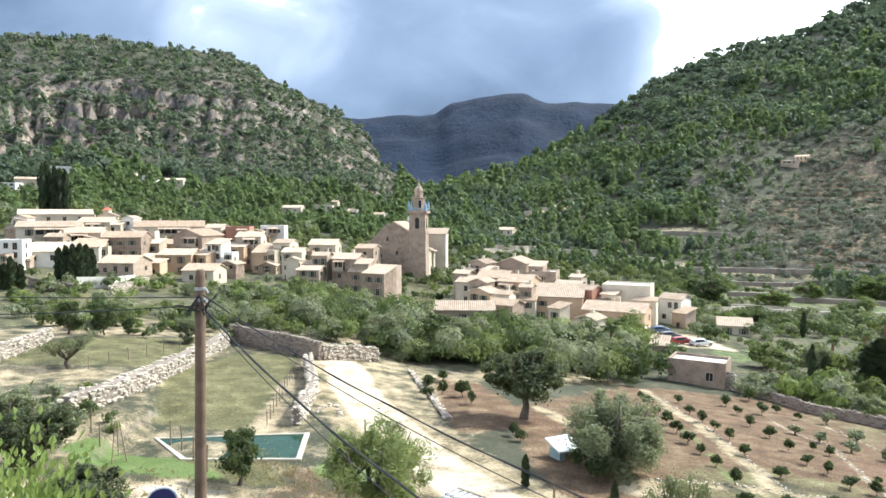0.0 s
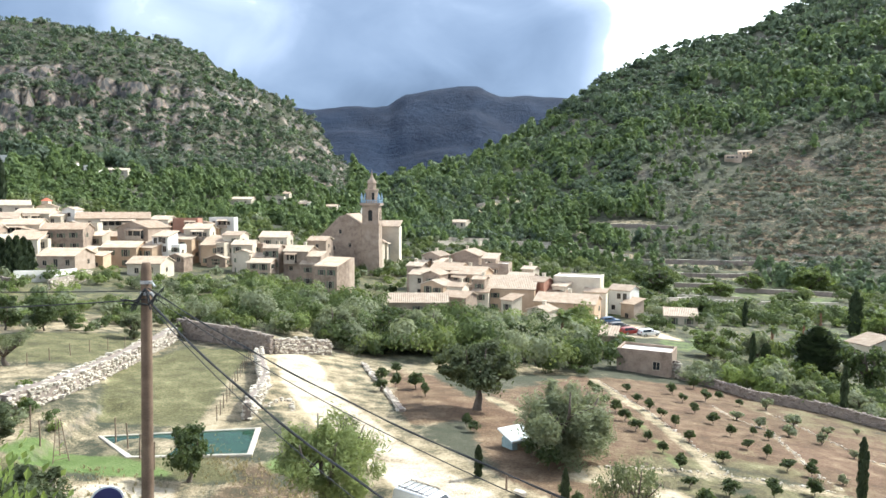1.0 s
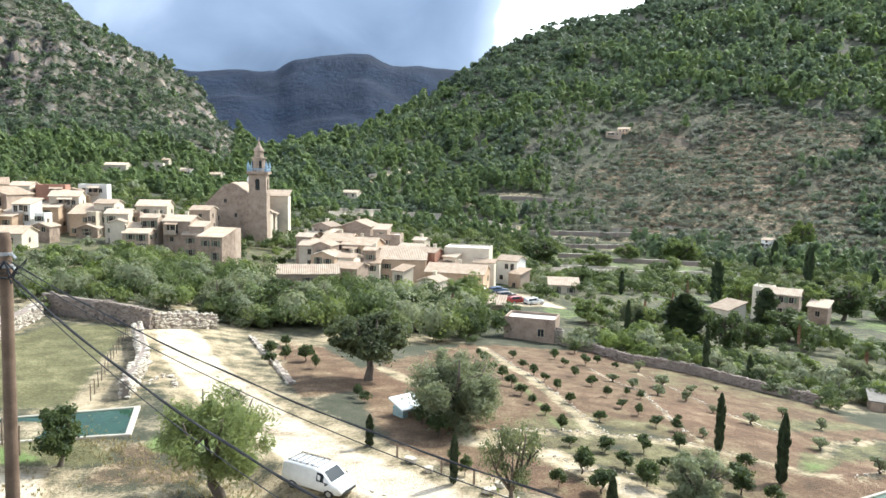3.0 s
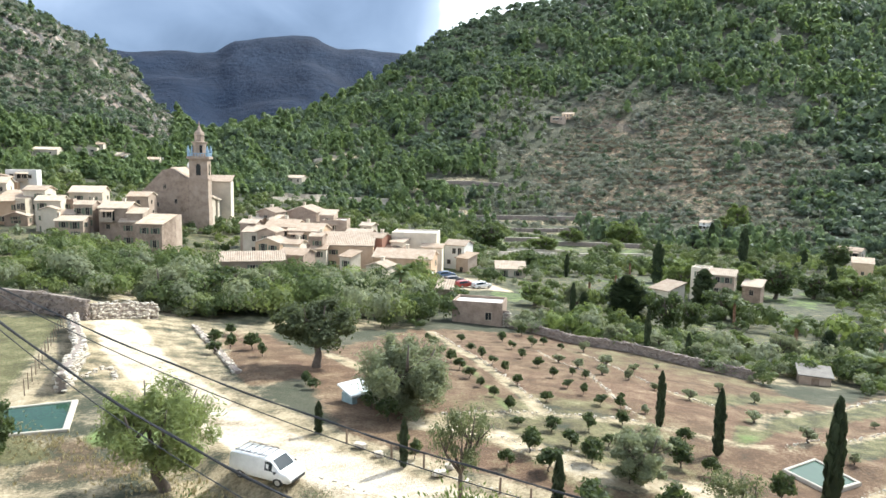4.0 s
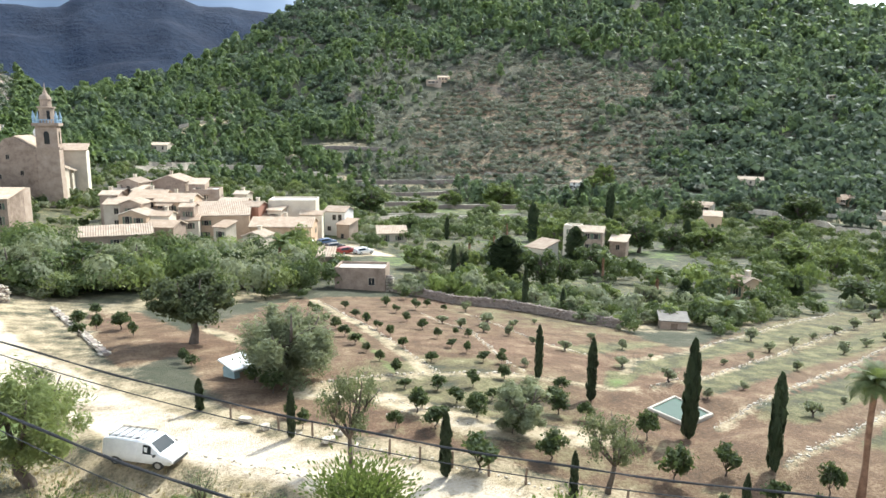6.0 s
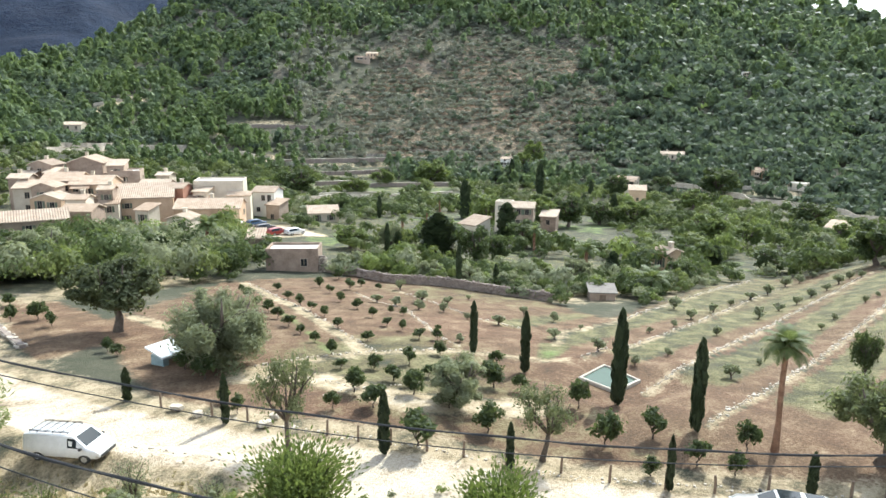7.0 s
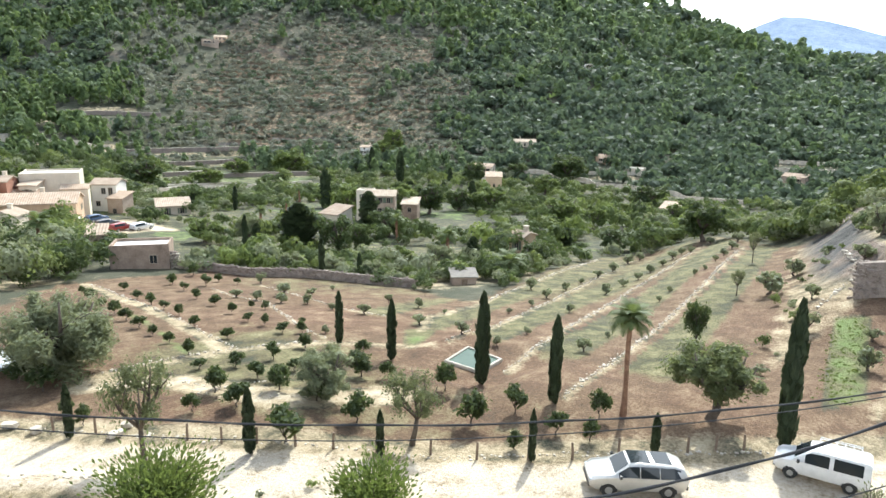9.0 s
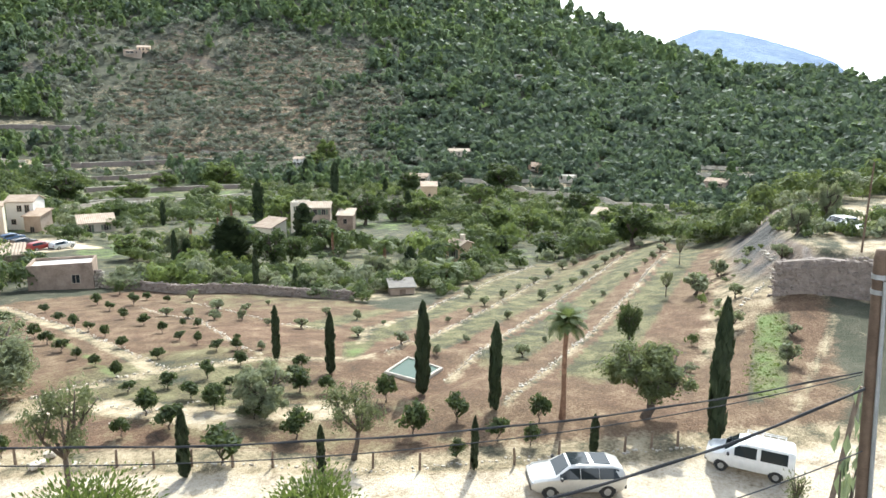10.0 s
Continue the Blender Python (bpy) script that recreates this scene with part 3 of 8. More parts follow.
def cover_of(x, y):
    """Which cover lies where: red soil, dry grass, pale gravel, lush grass."""
    az, r = np.degrees(np.arctan2(x, y)), np.hypot(x, y)
    big, mid = value_noise(x, y, 22, 31), value_noise(x, y, 7, 32)
    soil = inside(x, y, ORCHARD, 3)
    soil = np.maximum(soil, inside(x, y, STRIP_FIELD, 3))
    soil = np.maximum(soil, inside(x, y, ((1, 56), (-3, 80), (3, 84), (10, 60)), 2))
    step = (y - 0.21 * x - 13) / 7.4 % 1.0
    strips = smooth(0.40, 0.5, step) * smooth(38, 42, x) * smooth(58, 50, y) * smooth(0.0, 4.0, y - 0.21 * x - 4)
    soil = np.maximum(soil, inside(x, y, ((-10.5, 45.5), (-5, 45.5), (-5, 39), (-12, 40)), 1.5) * 0.55)
    green = smooth(0.45, 0.7, big) * 0.56
    grass = np.maximum(np.maximum(green, 0.62 * strips) * soil, 0)
    grass = np.maximum(grass, inside(x, y, ((-15.5, 53), (-17, 79), (-25, 80), (-28, 66), (-24, 54)), 1.5) * 0.9)
    grass = np.maximum(grass, inside(x, y, ((-30, 68), (-46, 66), (-48, 76), (-34, 85), (-29, 83)), 2) * 0.8)
    grass = np.maximum(grass, inside(x, y, ((-10, 43), (-13, 47), (-25, 47), (-26, 42)), 1.5))
    grass = np.maximum(grass, inside(x, y, ((42, 9), (45, 7.4), (60, 10.5), (60, 13)), 1.0))
    grass = np.maximum(grass, inside(x, y, ((34, 36), (41, 40), (39, 42), (35, 38)), 1.0))
    valley = smooth(95, 110, r) * smooth(420, 330, r) * smooth(4, 12, az)
    grass = np.maximum(grass, valley * (0.1 + 0.4 * big))
    terraces = olive_terraces(az, r)
    soil = np.maximum(soil, terraces * (0.3 + 0.4 * big))
    grass = np.maximum(grass, smooth(90, 110, r) * smooth(330, 280, r) * smooth(4, 0, az) * (0.2 + 0.6 * mid))
    soil = soil * (1 - 0.95 * smooth(0.35, 0.8, grass))
    pale = np.maximum(along(x, y, LANE, 3.0, 1.6), 0.62 * along(x, y, LANE, 5.4, 1.6))
    for line, half in ((((23.3, 45.0), (25.0, 64.1), (26, 85.3)), 0.75), (((14, 45), (22, 45), (30, 42), (36, 36)), 0.7), (((13, 44), (17, 41), (20, 33), (27, 29)), 1.4),
                       (((33, 21), (38.7, 22.1), (50.8, 24.7), (74.3, 29.3), (105.5, 36.4)), 0.45), (((36, 28), (42.3, 29.5), (50.1, 31.8), (71.4, 37.3), (100.9, 42.9), (119, 45.6)), 0.45),
                       (((37, 35), (44.4, 36.6), (60.9, 41.0), (84.6, 48.1), (102, 53)), 0.4), (((54, 46), (69.1, 50.3), (100, 58.6)), 0.35), (((40, 41), (45, 45), (54, 46)), 0.6), (((10, 68), (13, 58), (14, 50)), 1.0), (((31, 43.2), (30.9, 46.4), (33.0, 52.6), (35.5, 60.0), (35.2, 65.9), (35.8, 72.4)), 0.25),
                       (((41.3, 47.2), (39.9, 52.4), (40.3, 60.8), (41.1, 70.4)), 0.25), (((42.5, 6.4), (60, 7.2)), 0.35), (((66, 4), (76, 8), (84, 10), (96, 12)), 2.6),
                       (((-12, 80), (-14, 100), (-10, 128)), 1.6)):
        pale = np.maximum(pale, (0.8 if half > 1.2 else 0.66) * along(x, y, line, half, 1.0))
    dry = inside(x, y, ((-2, 52), (-10, 56), (-14, 80), (-4, 95), (0, 82), (0, 60)), 3) * (0.7 + 0.25 * mid)
    dry = np.maximum(dry, inside(x, y, ((-26, 64), (-30, 85), (-47, 78), (-60, 95), (-30, 100), (-22, 84)), 3) * (0.6 + 0.3 * mid))
    dry = np.maximum(dry, inside(x, y, ((-10, 36), (-13.5, 41), (-20, 38.6), (-27, 41), (-28, 30), (-12, 28)), 1) * (0.6 + 0.4 * mid))
    dry = np.maximum(dry, inside(x, y, ((62, 14), (66, 4), (130, 4), (130, 30)), 3) * (0.3 + 0.5 * mid))
    dry = np.maximum(dry, inside(x, y, ((-12, 49), (-14, 78), (-17, 79), (-16, 50)), 1.5) * (0.7 + 0.3 * mid))
    dry = np.maximum(dry, inside(x, y, ((-9, 22), (14, 18), (12, 30), (3, 41), (-6, 37)), 2) * (0.68 + 0.35 * mid))
    dry = np.maximum(dry, inside(x, y, ((47, 14), (62, 18), (98, 28), (92, 16), (66, 11)), 2) * (0.55 + 0.4 * mid))
    dry = np.maximum(dry, inside(x, y, ((5, 66), (24, 88.5), (32, 92), (14, 97), (0, 84)), 2) * (0.6 + 0.4 * mid))
    dry = np.maximum(dry, inside(x, y, ((50, 72.5), (56.5, 58.5), (70, 51), (84, 58), (60, 75)), 2) * (0.45 + 0.5 * mid))
    dry = np.maximum(dry, smooth(5, -2, az) * smooth(110, 95, r) * smooth(20, 30, r) * (0.35 + 0.5 * mid) * (1 - smooth(0.4, 0.7, grass)) * (1 - soil))
    pale = np.maximum(pale, 0.72 * dry)
    pale = np.maximum(pale, 0.95 * inside(x, y, ((-12, 36), (-13.5, 42), (-20, 41.4), (-25.5, 40), (-27, 33)), 1.2))
    pale = np.maximum(pale, terraces * (0.05 + 0.34 * value_noise(x, y, 13, 38)))
    for line, _, _ in FAR_WALLS[:9]:
        pale = np.maximum(pale, 0.6 * along(x * (1 + 4 / r), y * (1 + 4 / r), line, 1.8, 2.0))
    meadow = hill_meadow(x, y)
    pale = np.maximum(pale, 0.55 * meadow)
    grass = np.maximum(grass, 0.8 * meadow * big)
    pale = np.maximum(pale, inside(x, y, ((35.9, 139.5), (45.5, 162.6), (52.6, 158.7), (48.5, 136.4)), 2))
    pale = np.maximum(pale, inside(x, y, ((42, 133), (46, 152), (58, 150), (59, 131)), 2))
    lot = inside(x, y, ((42, 133), (46, 152), (58, 150), (59, 131)), 4)
    lot = lot + (1 - lot) * inside(x, y, ((35.9, 139.5), (45.5, 162.6), (52.6, 158.7), (48.5, 136.4)), 4)
    lush = inside(x, y, ((-14, 43.5), (-19, 46.6), (-25, 48), (-27, 45.5), (-20, 42.2)), 1.2)
    lush = np.maximum(lush, 0.2 * inside(x, y, ((-15.5, 53), (-17, 79), (-25, 80), (-28, 66), (-24, 54)), 1.5))
    lush = np.maximum(lush, inside(x, y, ((42, 9), (45, 7.4), (60, 10.5), (60, 13)), 0.8) * (0.25 + 0.4 * value_noise(x, y, 1.5, 33)))
    lush = np.maximum(lush, inside(x, y, ((34, 36), (41, 40), (39, 42), (35, 38)), 1.5) * 0.62 * value_noise(x, y, 1.6, 36) ** 0.5)
    lush = np.maximum(lush, 0.5 * along(x, y, ((20.6, 46), (23.2, 66)), 0.7, 1.5))
    lush = np.maximum(lush, 0.6 * inside(x, y, ((-3, 43), (-9, 44), (-9, 47), (-4, 48)), 1.2))
    lush = np.maximum(lush, 0.4 * valley * smooth(13, 17, az) * smooth(40, 34, az) * smooth(200, 220, r) * smooth(0.4, 0.6, value_noise(x, y, 16, 39)))
    lush = np.maximum(lush, valley * smooth(120, 135, r) * 0.5 * smooth(0.55, 0.7, value_noise(x, y, 11, 35)))
    return soil * (1 - smooth(0.4, 0.7, pale)), grass * (1 - smooth(0.4, 0.7, pale)), pale, lush * (1 - lot)


def build_ground():
    azs = np.concatenate([np.arange(-50, 100, 0.4), np.arange(100, 310, 6)])
    rs = [0.02, 1.0, 2.0]
    while rs[-1] < 4800:
        rs.append(rs[-1] * (1.02 if rs[-1] < 215 else 1.0055 if rs[-1] < 820 else 1.02))
    rs = np.array(rs)
    a, r = np.meshgrid(np.radians(azs), rs)
    x, y = r * np.sin(a), r * np.cos(a)
    z = ground(x, y)
    x, y = x + 0.37 * np.exp(-r), y + 0.23 * np.exp(-r)
    na, nr = len(azs), len(rs)
    verts = np.concatenate([np.stack([x, y, z], -1).reshape(-1, 3), [[0, 0, float(ground(0.0, 0.1))]]])
    i, j = np.meshgrid(np.arange(nr - 1), np.arange(na), indexing="ij")
    j2 = (j + 1) % na
    quads = np.stack([i * na + j, (i + 1) * na + j, (i + 1) * na + j2, i * na + j2], -1).reshape(-1, 4)[:, ::-1]
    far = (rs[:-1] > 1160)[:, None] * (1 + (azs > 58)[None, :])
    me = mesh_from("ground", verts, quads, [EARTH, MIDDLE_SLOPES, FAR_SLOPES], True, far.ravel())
    col = np.ones((len(verts), 4), np.float32)
    for k, v in enumerate(cover_of(verts[:, 0], verts[:, 1])):
        col[:, k] = v
    me.attributes.new("cover", "FLOAT_COLOR", "POINT").data.foreach_set("color", col.ravel())
    ob = new("ground", me)
    return tagged(ob, "valley floor, tilled fields and mountain sides in the sun", "ground", kind="structure")


build_ground()


# ---- far woods ----
def crown_template(leaves, seed, tall=1.0, leaf=0.34, shape="round"):
    """A small crown of separate leaf clumps round several lumps, about one unit in radius, its foot at z 0."""
    g = np.random.default_rng(seed)
    if shape == "pine":
        h = g.uniform(0, 1, 9)
        turn = g.uniform(0, 6.283, 9)
        out = 0.62 * (1 - h) ** 0.8 * g.uniform(0.5, 1, 9)
        lumps = np.stack([np.cos(turn) * out, np.sin(turn) * out, (0.55 + 1.25 * h) * tall], -1)
        size = 0.5 - 0.25 * h
    else:
        lumps = g.normal(0, 0.42, (8, 3)) * (1, 1, 0.5 * tall) + (0, 0, 0.85 * tall)
        size = g.uniform(0.34, 0.56, 8)
    w = g.integers(0, len(lumps), leaves)
    d = g.normal(0, 1, (leaves, 3))
    d[:, 2] = np.abs(d[:, 2]) * 1.1 - 0.35
    d /= np.linalg.norm(d, axis=1)[:, None]
    c = lumps[w] + d * (size[w, None] * g.uniform(0.8, 1.08, (leaves, 1))) * (1, 1, 0.9 * tall)
    n = d + (c - (0, 0, 0.5 * tall)) * 0.5 + g.normal(0, 0.28, (leaves, 3))
    n /= np.linalg.norm(n, axis=1)[:, None]
    t = np.cross(n, g.normal(0, 1, (leaves, 3)))
    t /= np.linalg.norm(t, axis=1)[:, None]
    b = np.cross(n, t)
    size = leaf * g.uniform(0.6, 1.3, (leaves, 1))
    v = np.stack([c + t * size, c - t * size * 0.6 + b * size * 0.8, c - t * size * 0.5 - b * size * 0.8], 1)
    return v.reshape(-1, 3)


def woods(name, spots, templates, mats, which, label, seed=0):
    """Many crowns as one mesh. spots: x, y, z, radius, height factor; which: material of each; templates: a list, or one list per material."""
    g = np.random.default_rng(seed)
    vs, mi, tr = [], [], []
    for k, (x, y, z, rad, high) in enumerate(spots):
        kinds = templates[which[k]] if isinstance(templates[0], list) else templates
        v = kinds[g.integers(len(kinds))]
        a = g.uniform(0, 6.283)
        c, s = math.cos(a), math.sin(a)
        o = np.empty_like(v)
        o[:, 0], o[:, 1] = (v[:, 0] * c - v[:, 1] * s) * rad + x, (v[:, 0] * s + v[:, 1] * c) * rad + y
        o[:, 2] = v[:, 2] * rad * high + z
        vs.append(o)
        mi.append(np.full(len(v) // 3, which[k]))
        tr.append(np.full(len(v), g.uniform(0, 1)))
    v = np.concatenate(vs)
    me = mesh_from(name, v, np.arange(len(v)).reshape(-1, 3), mats, False, np.concatenate(mi))
    me.attributes.new("tree", "FLOAT", "POINT").data.foreach_set("value", np.concatenate(tr).astype(np.float32))
    return tagged(new(name, me), label, "trees", kind="stuff")


def free_of_houses(x, y):
    """False where a house stands, and just in front of it."""
    ok = np.ones(np.shape(x), bool)
    for row in HOUSE_ROWS:
        hx, hy, wide = row[0], row[1], row[3]
        r = math.hypot(hx, hy)
        for back in (-4, 3, 6) if r < 300 else (-5, 5, 12):
            ok &= np.hypot(x - hx * (1 - back / r), y - hy * (1 - back / r)) > wide * 0.5 + 1.4
    return ok


def before_walls(x, y):
    """False on the open strip in front of a long terrace wall."""
    r, ok = np.hypot(x, y), np.ones(np.shape(x), bool)
    for line, _, _ in FAR_WALLS:
        for ahead in (1, 7, 14) if 280 < line[0][0] < 310 else (1, 7):
            ok &= along(x * (1 + ahead / r), y * (1 + ahead / r), line, 3.2, 0.5) < 0.5
    return ok


def plant_hills():
    g = np.random.default_rng(11)
    n = 21000
    az = g.uniform(-37, 89, n)
    r = 340 * (1150 / 340) ** g.uniform(0, 1, n)
    x, y = r * np.sin(np.radians(az)), r * np.cos(np.radians(az))
    z = ground(x, y)
    el = np.degrees(np.arctan2(z - 18, r))
    patch, small = value_noise(x, y, 60, 21), value_noise(x, y, 24, 26)
    ol, left = olive_terraces(az, r), az < -4
    high_left = left & (r > 520)
    thick = np.where(left, np.where(r < 560, 0.95, 0.6), 0.85 + 0.4 * value_noise(x, y, 38, 22))
    grey_band = smooth(20, 23, az) * smooth(31, 27, az) * smooth(6.5, 5, el)
    keep = g.uniform(0, 1, n) < thick * (1 - 0.75 * ol) * (1 - 0.1 * grey_band)
    keep &= free_of_houses(x, y) & before_walls(x, y) & (hill_meadow(x, y) < 0.4)
    slope = np.abs(ground(x * 1.01, y * 1.01) - z) / (r * 0.01)
    keep &= slope < 1.3
    x, y, z, r, az, el, patch, small, ol, high_left, grey_band = (v[keep] for v in (x, y, z, r, az, el, patch, small, ol, high_left, grey_band))
    k = len(x)
    rad = (0.0074 * r * g.uniform(0.6, 1.3, k) + 0.5) * (1 - 0.4 * ol) * np.where(high_left, 0.6, 1) * (1 - 0.3 * grey_band)
    high = g.uniform(0.8, 1.25, k)
    # along the high ridge dark oak stands in for cloud shade; holm oak at the foot of the eastern slope, pine between
    # them, grey scrub towards the olives
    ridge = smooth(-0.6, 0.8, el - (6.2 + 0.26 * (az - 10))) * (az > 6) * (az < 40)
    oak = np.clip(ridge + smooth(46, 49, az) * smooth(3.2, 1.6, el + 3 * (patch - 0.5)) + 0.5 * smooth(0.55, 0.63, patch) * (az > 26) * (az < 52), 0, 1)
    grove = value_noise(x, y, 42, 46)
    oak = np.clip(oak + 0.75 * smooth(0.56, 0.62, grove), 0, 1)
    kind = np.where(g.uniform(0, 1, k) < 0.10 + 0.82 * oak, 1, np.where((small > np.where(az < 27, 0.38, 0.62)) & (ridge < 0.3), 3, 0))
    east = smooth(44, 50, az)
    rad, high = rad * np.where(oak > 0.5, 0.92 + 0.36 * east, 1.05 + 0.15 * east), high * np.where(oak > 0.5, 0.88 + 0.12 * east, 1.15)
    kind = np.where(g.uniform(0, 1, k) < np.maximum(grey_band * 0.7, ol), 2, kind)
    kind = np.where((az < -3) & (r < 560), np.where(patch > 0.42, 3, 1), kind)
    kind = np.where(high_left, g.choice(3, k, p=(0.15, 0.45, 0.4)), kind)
    spots = np.stack([x, y, z - 0.15 * rad, rad, high], -1)
    # the olives of the terraces and the low scrub of the crags
    az = np.concatenate([g.uniform(22, 53, 8200), g.uniform(-37, -3, 9000)])
    r = np.concatenate([np.sqrt(g.uniform(365**2, 640**2, 8200)), 540 * (1050 / 540) ** g.uniform(0, 1, 9000)])
    x, y = r * np.sin(np.radians(az)), r * np.cos(np.radians(az))
    open_ground = value_noise(x, y, 26, 28)
    ok = free_of_houses(x, y) & (((olive_terraces(az, r) > g.uniform(0.05, 0.9, len(az))) & (open_ground > g.uniform(0.0, 0.45, len(az)))) | (az < 0))
    x, y, r, az = x[ok], y[ok], r[ok], az[ok]
    rad = g.uniform(1.3, 2.7, len(x)) * np.where(az < 0, 1.2, 1) * g.uniform(0.7, 1.2, len(x))
    spots = np.concatenate([spots, np.stack([x, y, ground(x, y) - 0.1, rad, g.uniform(0.7, 1.1, len(x))], -1)])
    kind = np.concatenate([kind, np.where(az < 0, g.choice(3, len(x), p=(0.2, 0.4, 0.4)), np.where(g.uniform(0, 1, len(x)) < 0.88, 2, 1))])
    pines, rounds = [crown_template(54, s, 1.0, 0.34, "pine") for s in range(6)], [crown_template(50, 20 + s, 1.0, 0.34) for s in range(6)]
    airy = [crown_template(34, 40 + s, 0.9, 0.31) for s in range(6)]
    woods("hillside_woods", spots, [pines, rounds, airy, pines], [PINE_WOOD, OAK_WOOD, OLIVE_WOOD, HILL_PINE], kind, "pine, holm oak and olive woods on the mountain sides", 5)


plant_hills()

# ---- trees: where they stand ----
CITRUS = (  # x, y, width, height
    (17.8, 36.4, 1.43, 1.8),
    (17.7, 33.6, 1.5, 1.9),
    (20.9, 34.1, 1.26, 1.59),
    (26.8, 33.3, 1.34, 1.69),
    (27.9, 31.8, 1.02, 1.28),
    (29.4, 22.1, 1.39, 1.79),
    (26.6, 23.1, 1.55, 2.01),
    (22.0, 27.8, 1.42, 1.84),
    (32.0, 18.0, 1.32, 1.69),
    (28.7, 18.7, 1.12, 1.45),
    (26.0, 19.5, 0.82, 1.08),
    (29.0, 27.5, 1.34, 1.7),
    (15.6, 34.9, 1.07, 1.36),
    (17.4, 28.0, 1.78, 2.33),
    (29.4, 17.0, 0.98, 1.27),
    (21.8, 31.4, 1.0, 1.28),
    (9.92, 47.5, 1.14, 1.41),
    (10.6, 44.8, 1.43, 1.77),
    (-0.07, 71.5, 1.26, 1.5),
    (2.07, 70.7, 1.49, 1.78),
    (2.98, 67.2, 1.19, 1.42),
    (-1.62, 69.2, 1.46, 1.75),
    (-1.7, 75.0, 1.45, 1.72),
    (-0.01, 79.5, 1.39, 1.65),
)

CITRUS_B = (  # x, y, width, height
    (5.98, 55.9, 0.91, 1.1),
    (6.47, 54.4, 0.98, 1.19),
    (10.6, 37.5, 0.87, 1.11),
    (10.4, 39.6, 0.76, 0.96),
    (23.4, 78.1, 0.9, 0.96),
    (22.9, 73.8, 1.29, 1.37),
    (22.0, 68.0, 1.13, 1.2),
    (21.6, 63.3, 1.18, 1.26),
    (21.4, 60.0, 1.19, 1.27),
    (21.0, 56.1, 1.12, 1.2),
    (20.9, 53.1, 0.75, 0.8),
    (20.8, 49.7, 0.81, 0.87),
    (20.4, 45.6, 1.05, 1.12),
    (19.5, 42.0, 0.98, 1.04),
    (27.9, 77.8, 1.07, 1.14),
    (26.6, 70.8, 1.05, 1.12),
    (26.0, 65.7, 1.18, 1.26),
    (25.9, 62.5, 0.94, 1.01),
    (25.8, 59.0, 0.96, 1.03),
    (24.8, 53.8, 0.95, 1.01),
    (33.7, 78.2, 1.41, 1.51),
    (32.7, 73.0, 1.11, 1.18),
    (31.1, 66.4, 1.02, 1.09),
    (30.5, 61.2, 1.02, 1.09),
)

CITRUS_C = (  # x, y, width, height
    (29.7, 56.3, 0.95, 1.02),
    (36.3, 74.8, 1.53, 1.64),
    (38.9, 83.6, 1.69, 1.81),
    (39.0, 76.9, 0.95, 1.02),
    (39.6, 73.2, 0.92, 0.98),
    (28.9, 51.9, 0.89, 0.95),
    (32.5, 57.5, 0.74, 0.79),
    (33.1, 56.0, 0.79, 0.84),
    (29.2, 49.6, 0.92, 0.98),
    (28.9, 46.3, 1.03, 1.1),
    (30.2, 45.4, 0.93, 0.99),
    (27.8, 41.4, 1.14, 1.22),
    (32.0, 48.0, 0.54, 0.58),
    (24.3, 40.3, 1.22, 1.3),
    (21.5, 40.6, 1.06, 1.13),
    (24.9, 48.2, 0.92, 0.98),
    (21.2, 37.2, 1.12, 1.19),
    (23.9, 37.0, 1.02, 1.09),
    (18.5, 37.1, 0.97, 1.03),
    (28.5, 35.9, 1.15, 1.22),
    (30.6, 37.8, 1.02, 1.09),
    (21.8, 35.5, 1.13, 1.21),
)

YOUNG_OLIVES = (  # x, y, width, height
    (69.6, 21.2, 2.3, 2.85),
    (57.0, 14.1, 1.46, 1.83),
    (50.0, 8.42, 1.36, 1.73),
    (55.7, 9.4, 1.0, 1.26),
    (65.5, 16.2, 1.19, 1.48),
    (77.6, 21.3, 1.68, 2.08),
    (35.0, 65.1, 1.1, 1.2),
    (41.9, 71.6, 1.38, 1.51),
    (35.6, 61.8, 1.06, 1.16),
    (36.5, 58.5, 1.16, 1.27),
    (39.3, 62.4, 1.37, 1.5),
    (38.3, 56.4, 1.08, 1.18),
    (41.4, 60.1, 1.02, 1.11),
    (46.1, 62.5, 0.65, 0.71),
    (38.5, 52.4, 0.73, 0.8),
    (40.0, 49.1, 1.19, 1.3),
    (46.8, 53.2, 0.99, 1.09),
    (55.4, 58.2, 0.82, 0.9),
    (47.5, 49.2, 1.15, 1.26),
    (41.4, 42.8, 1.01, 1.11),
    (31.8, 44.3, 0.72, 0.79),
    (39.5, 35.6, 1.21, 1.32),
    (47.3, 45.1, 0.49, 0.54),
    (39.6, 31.9, 0.77, 0.85),
)

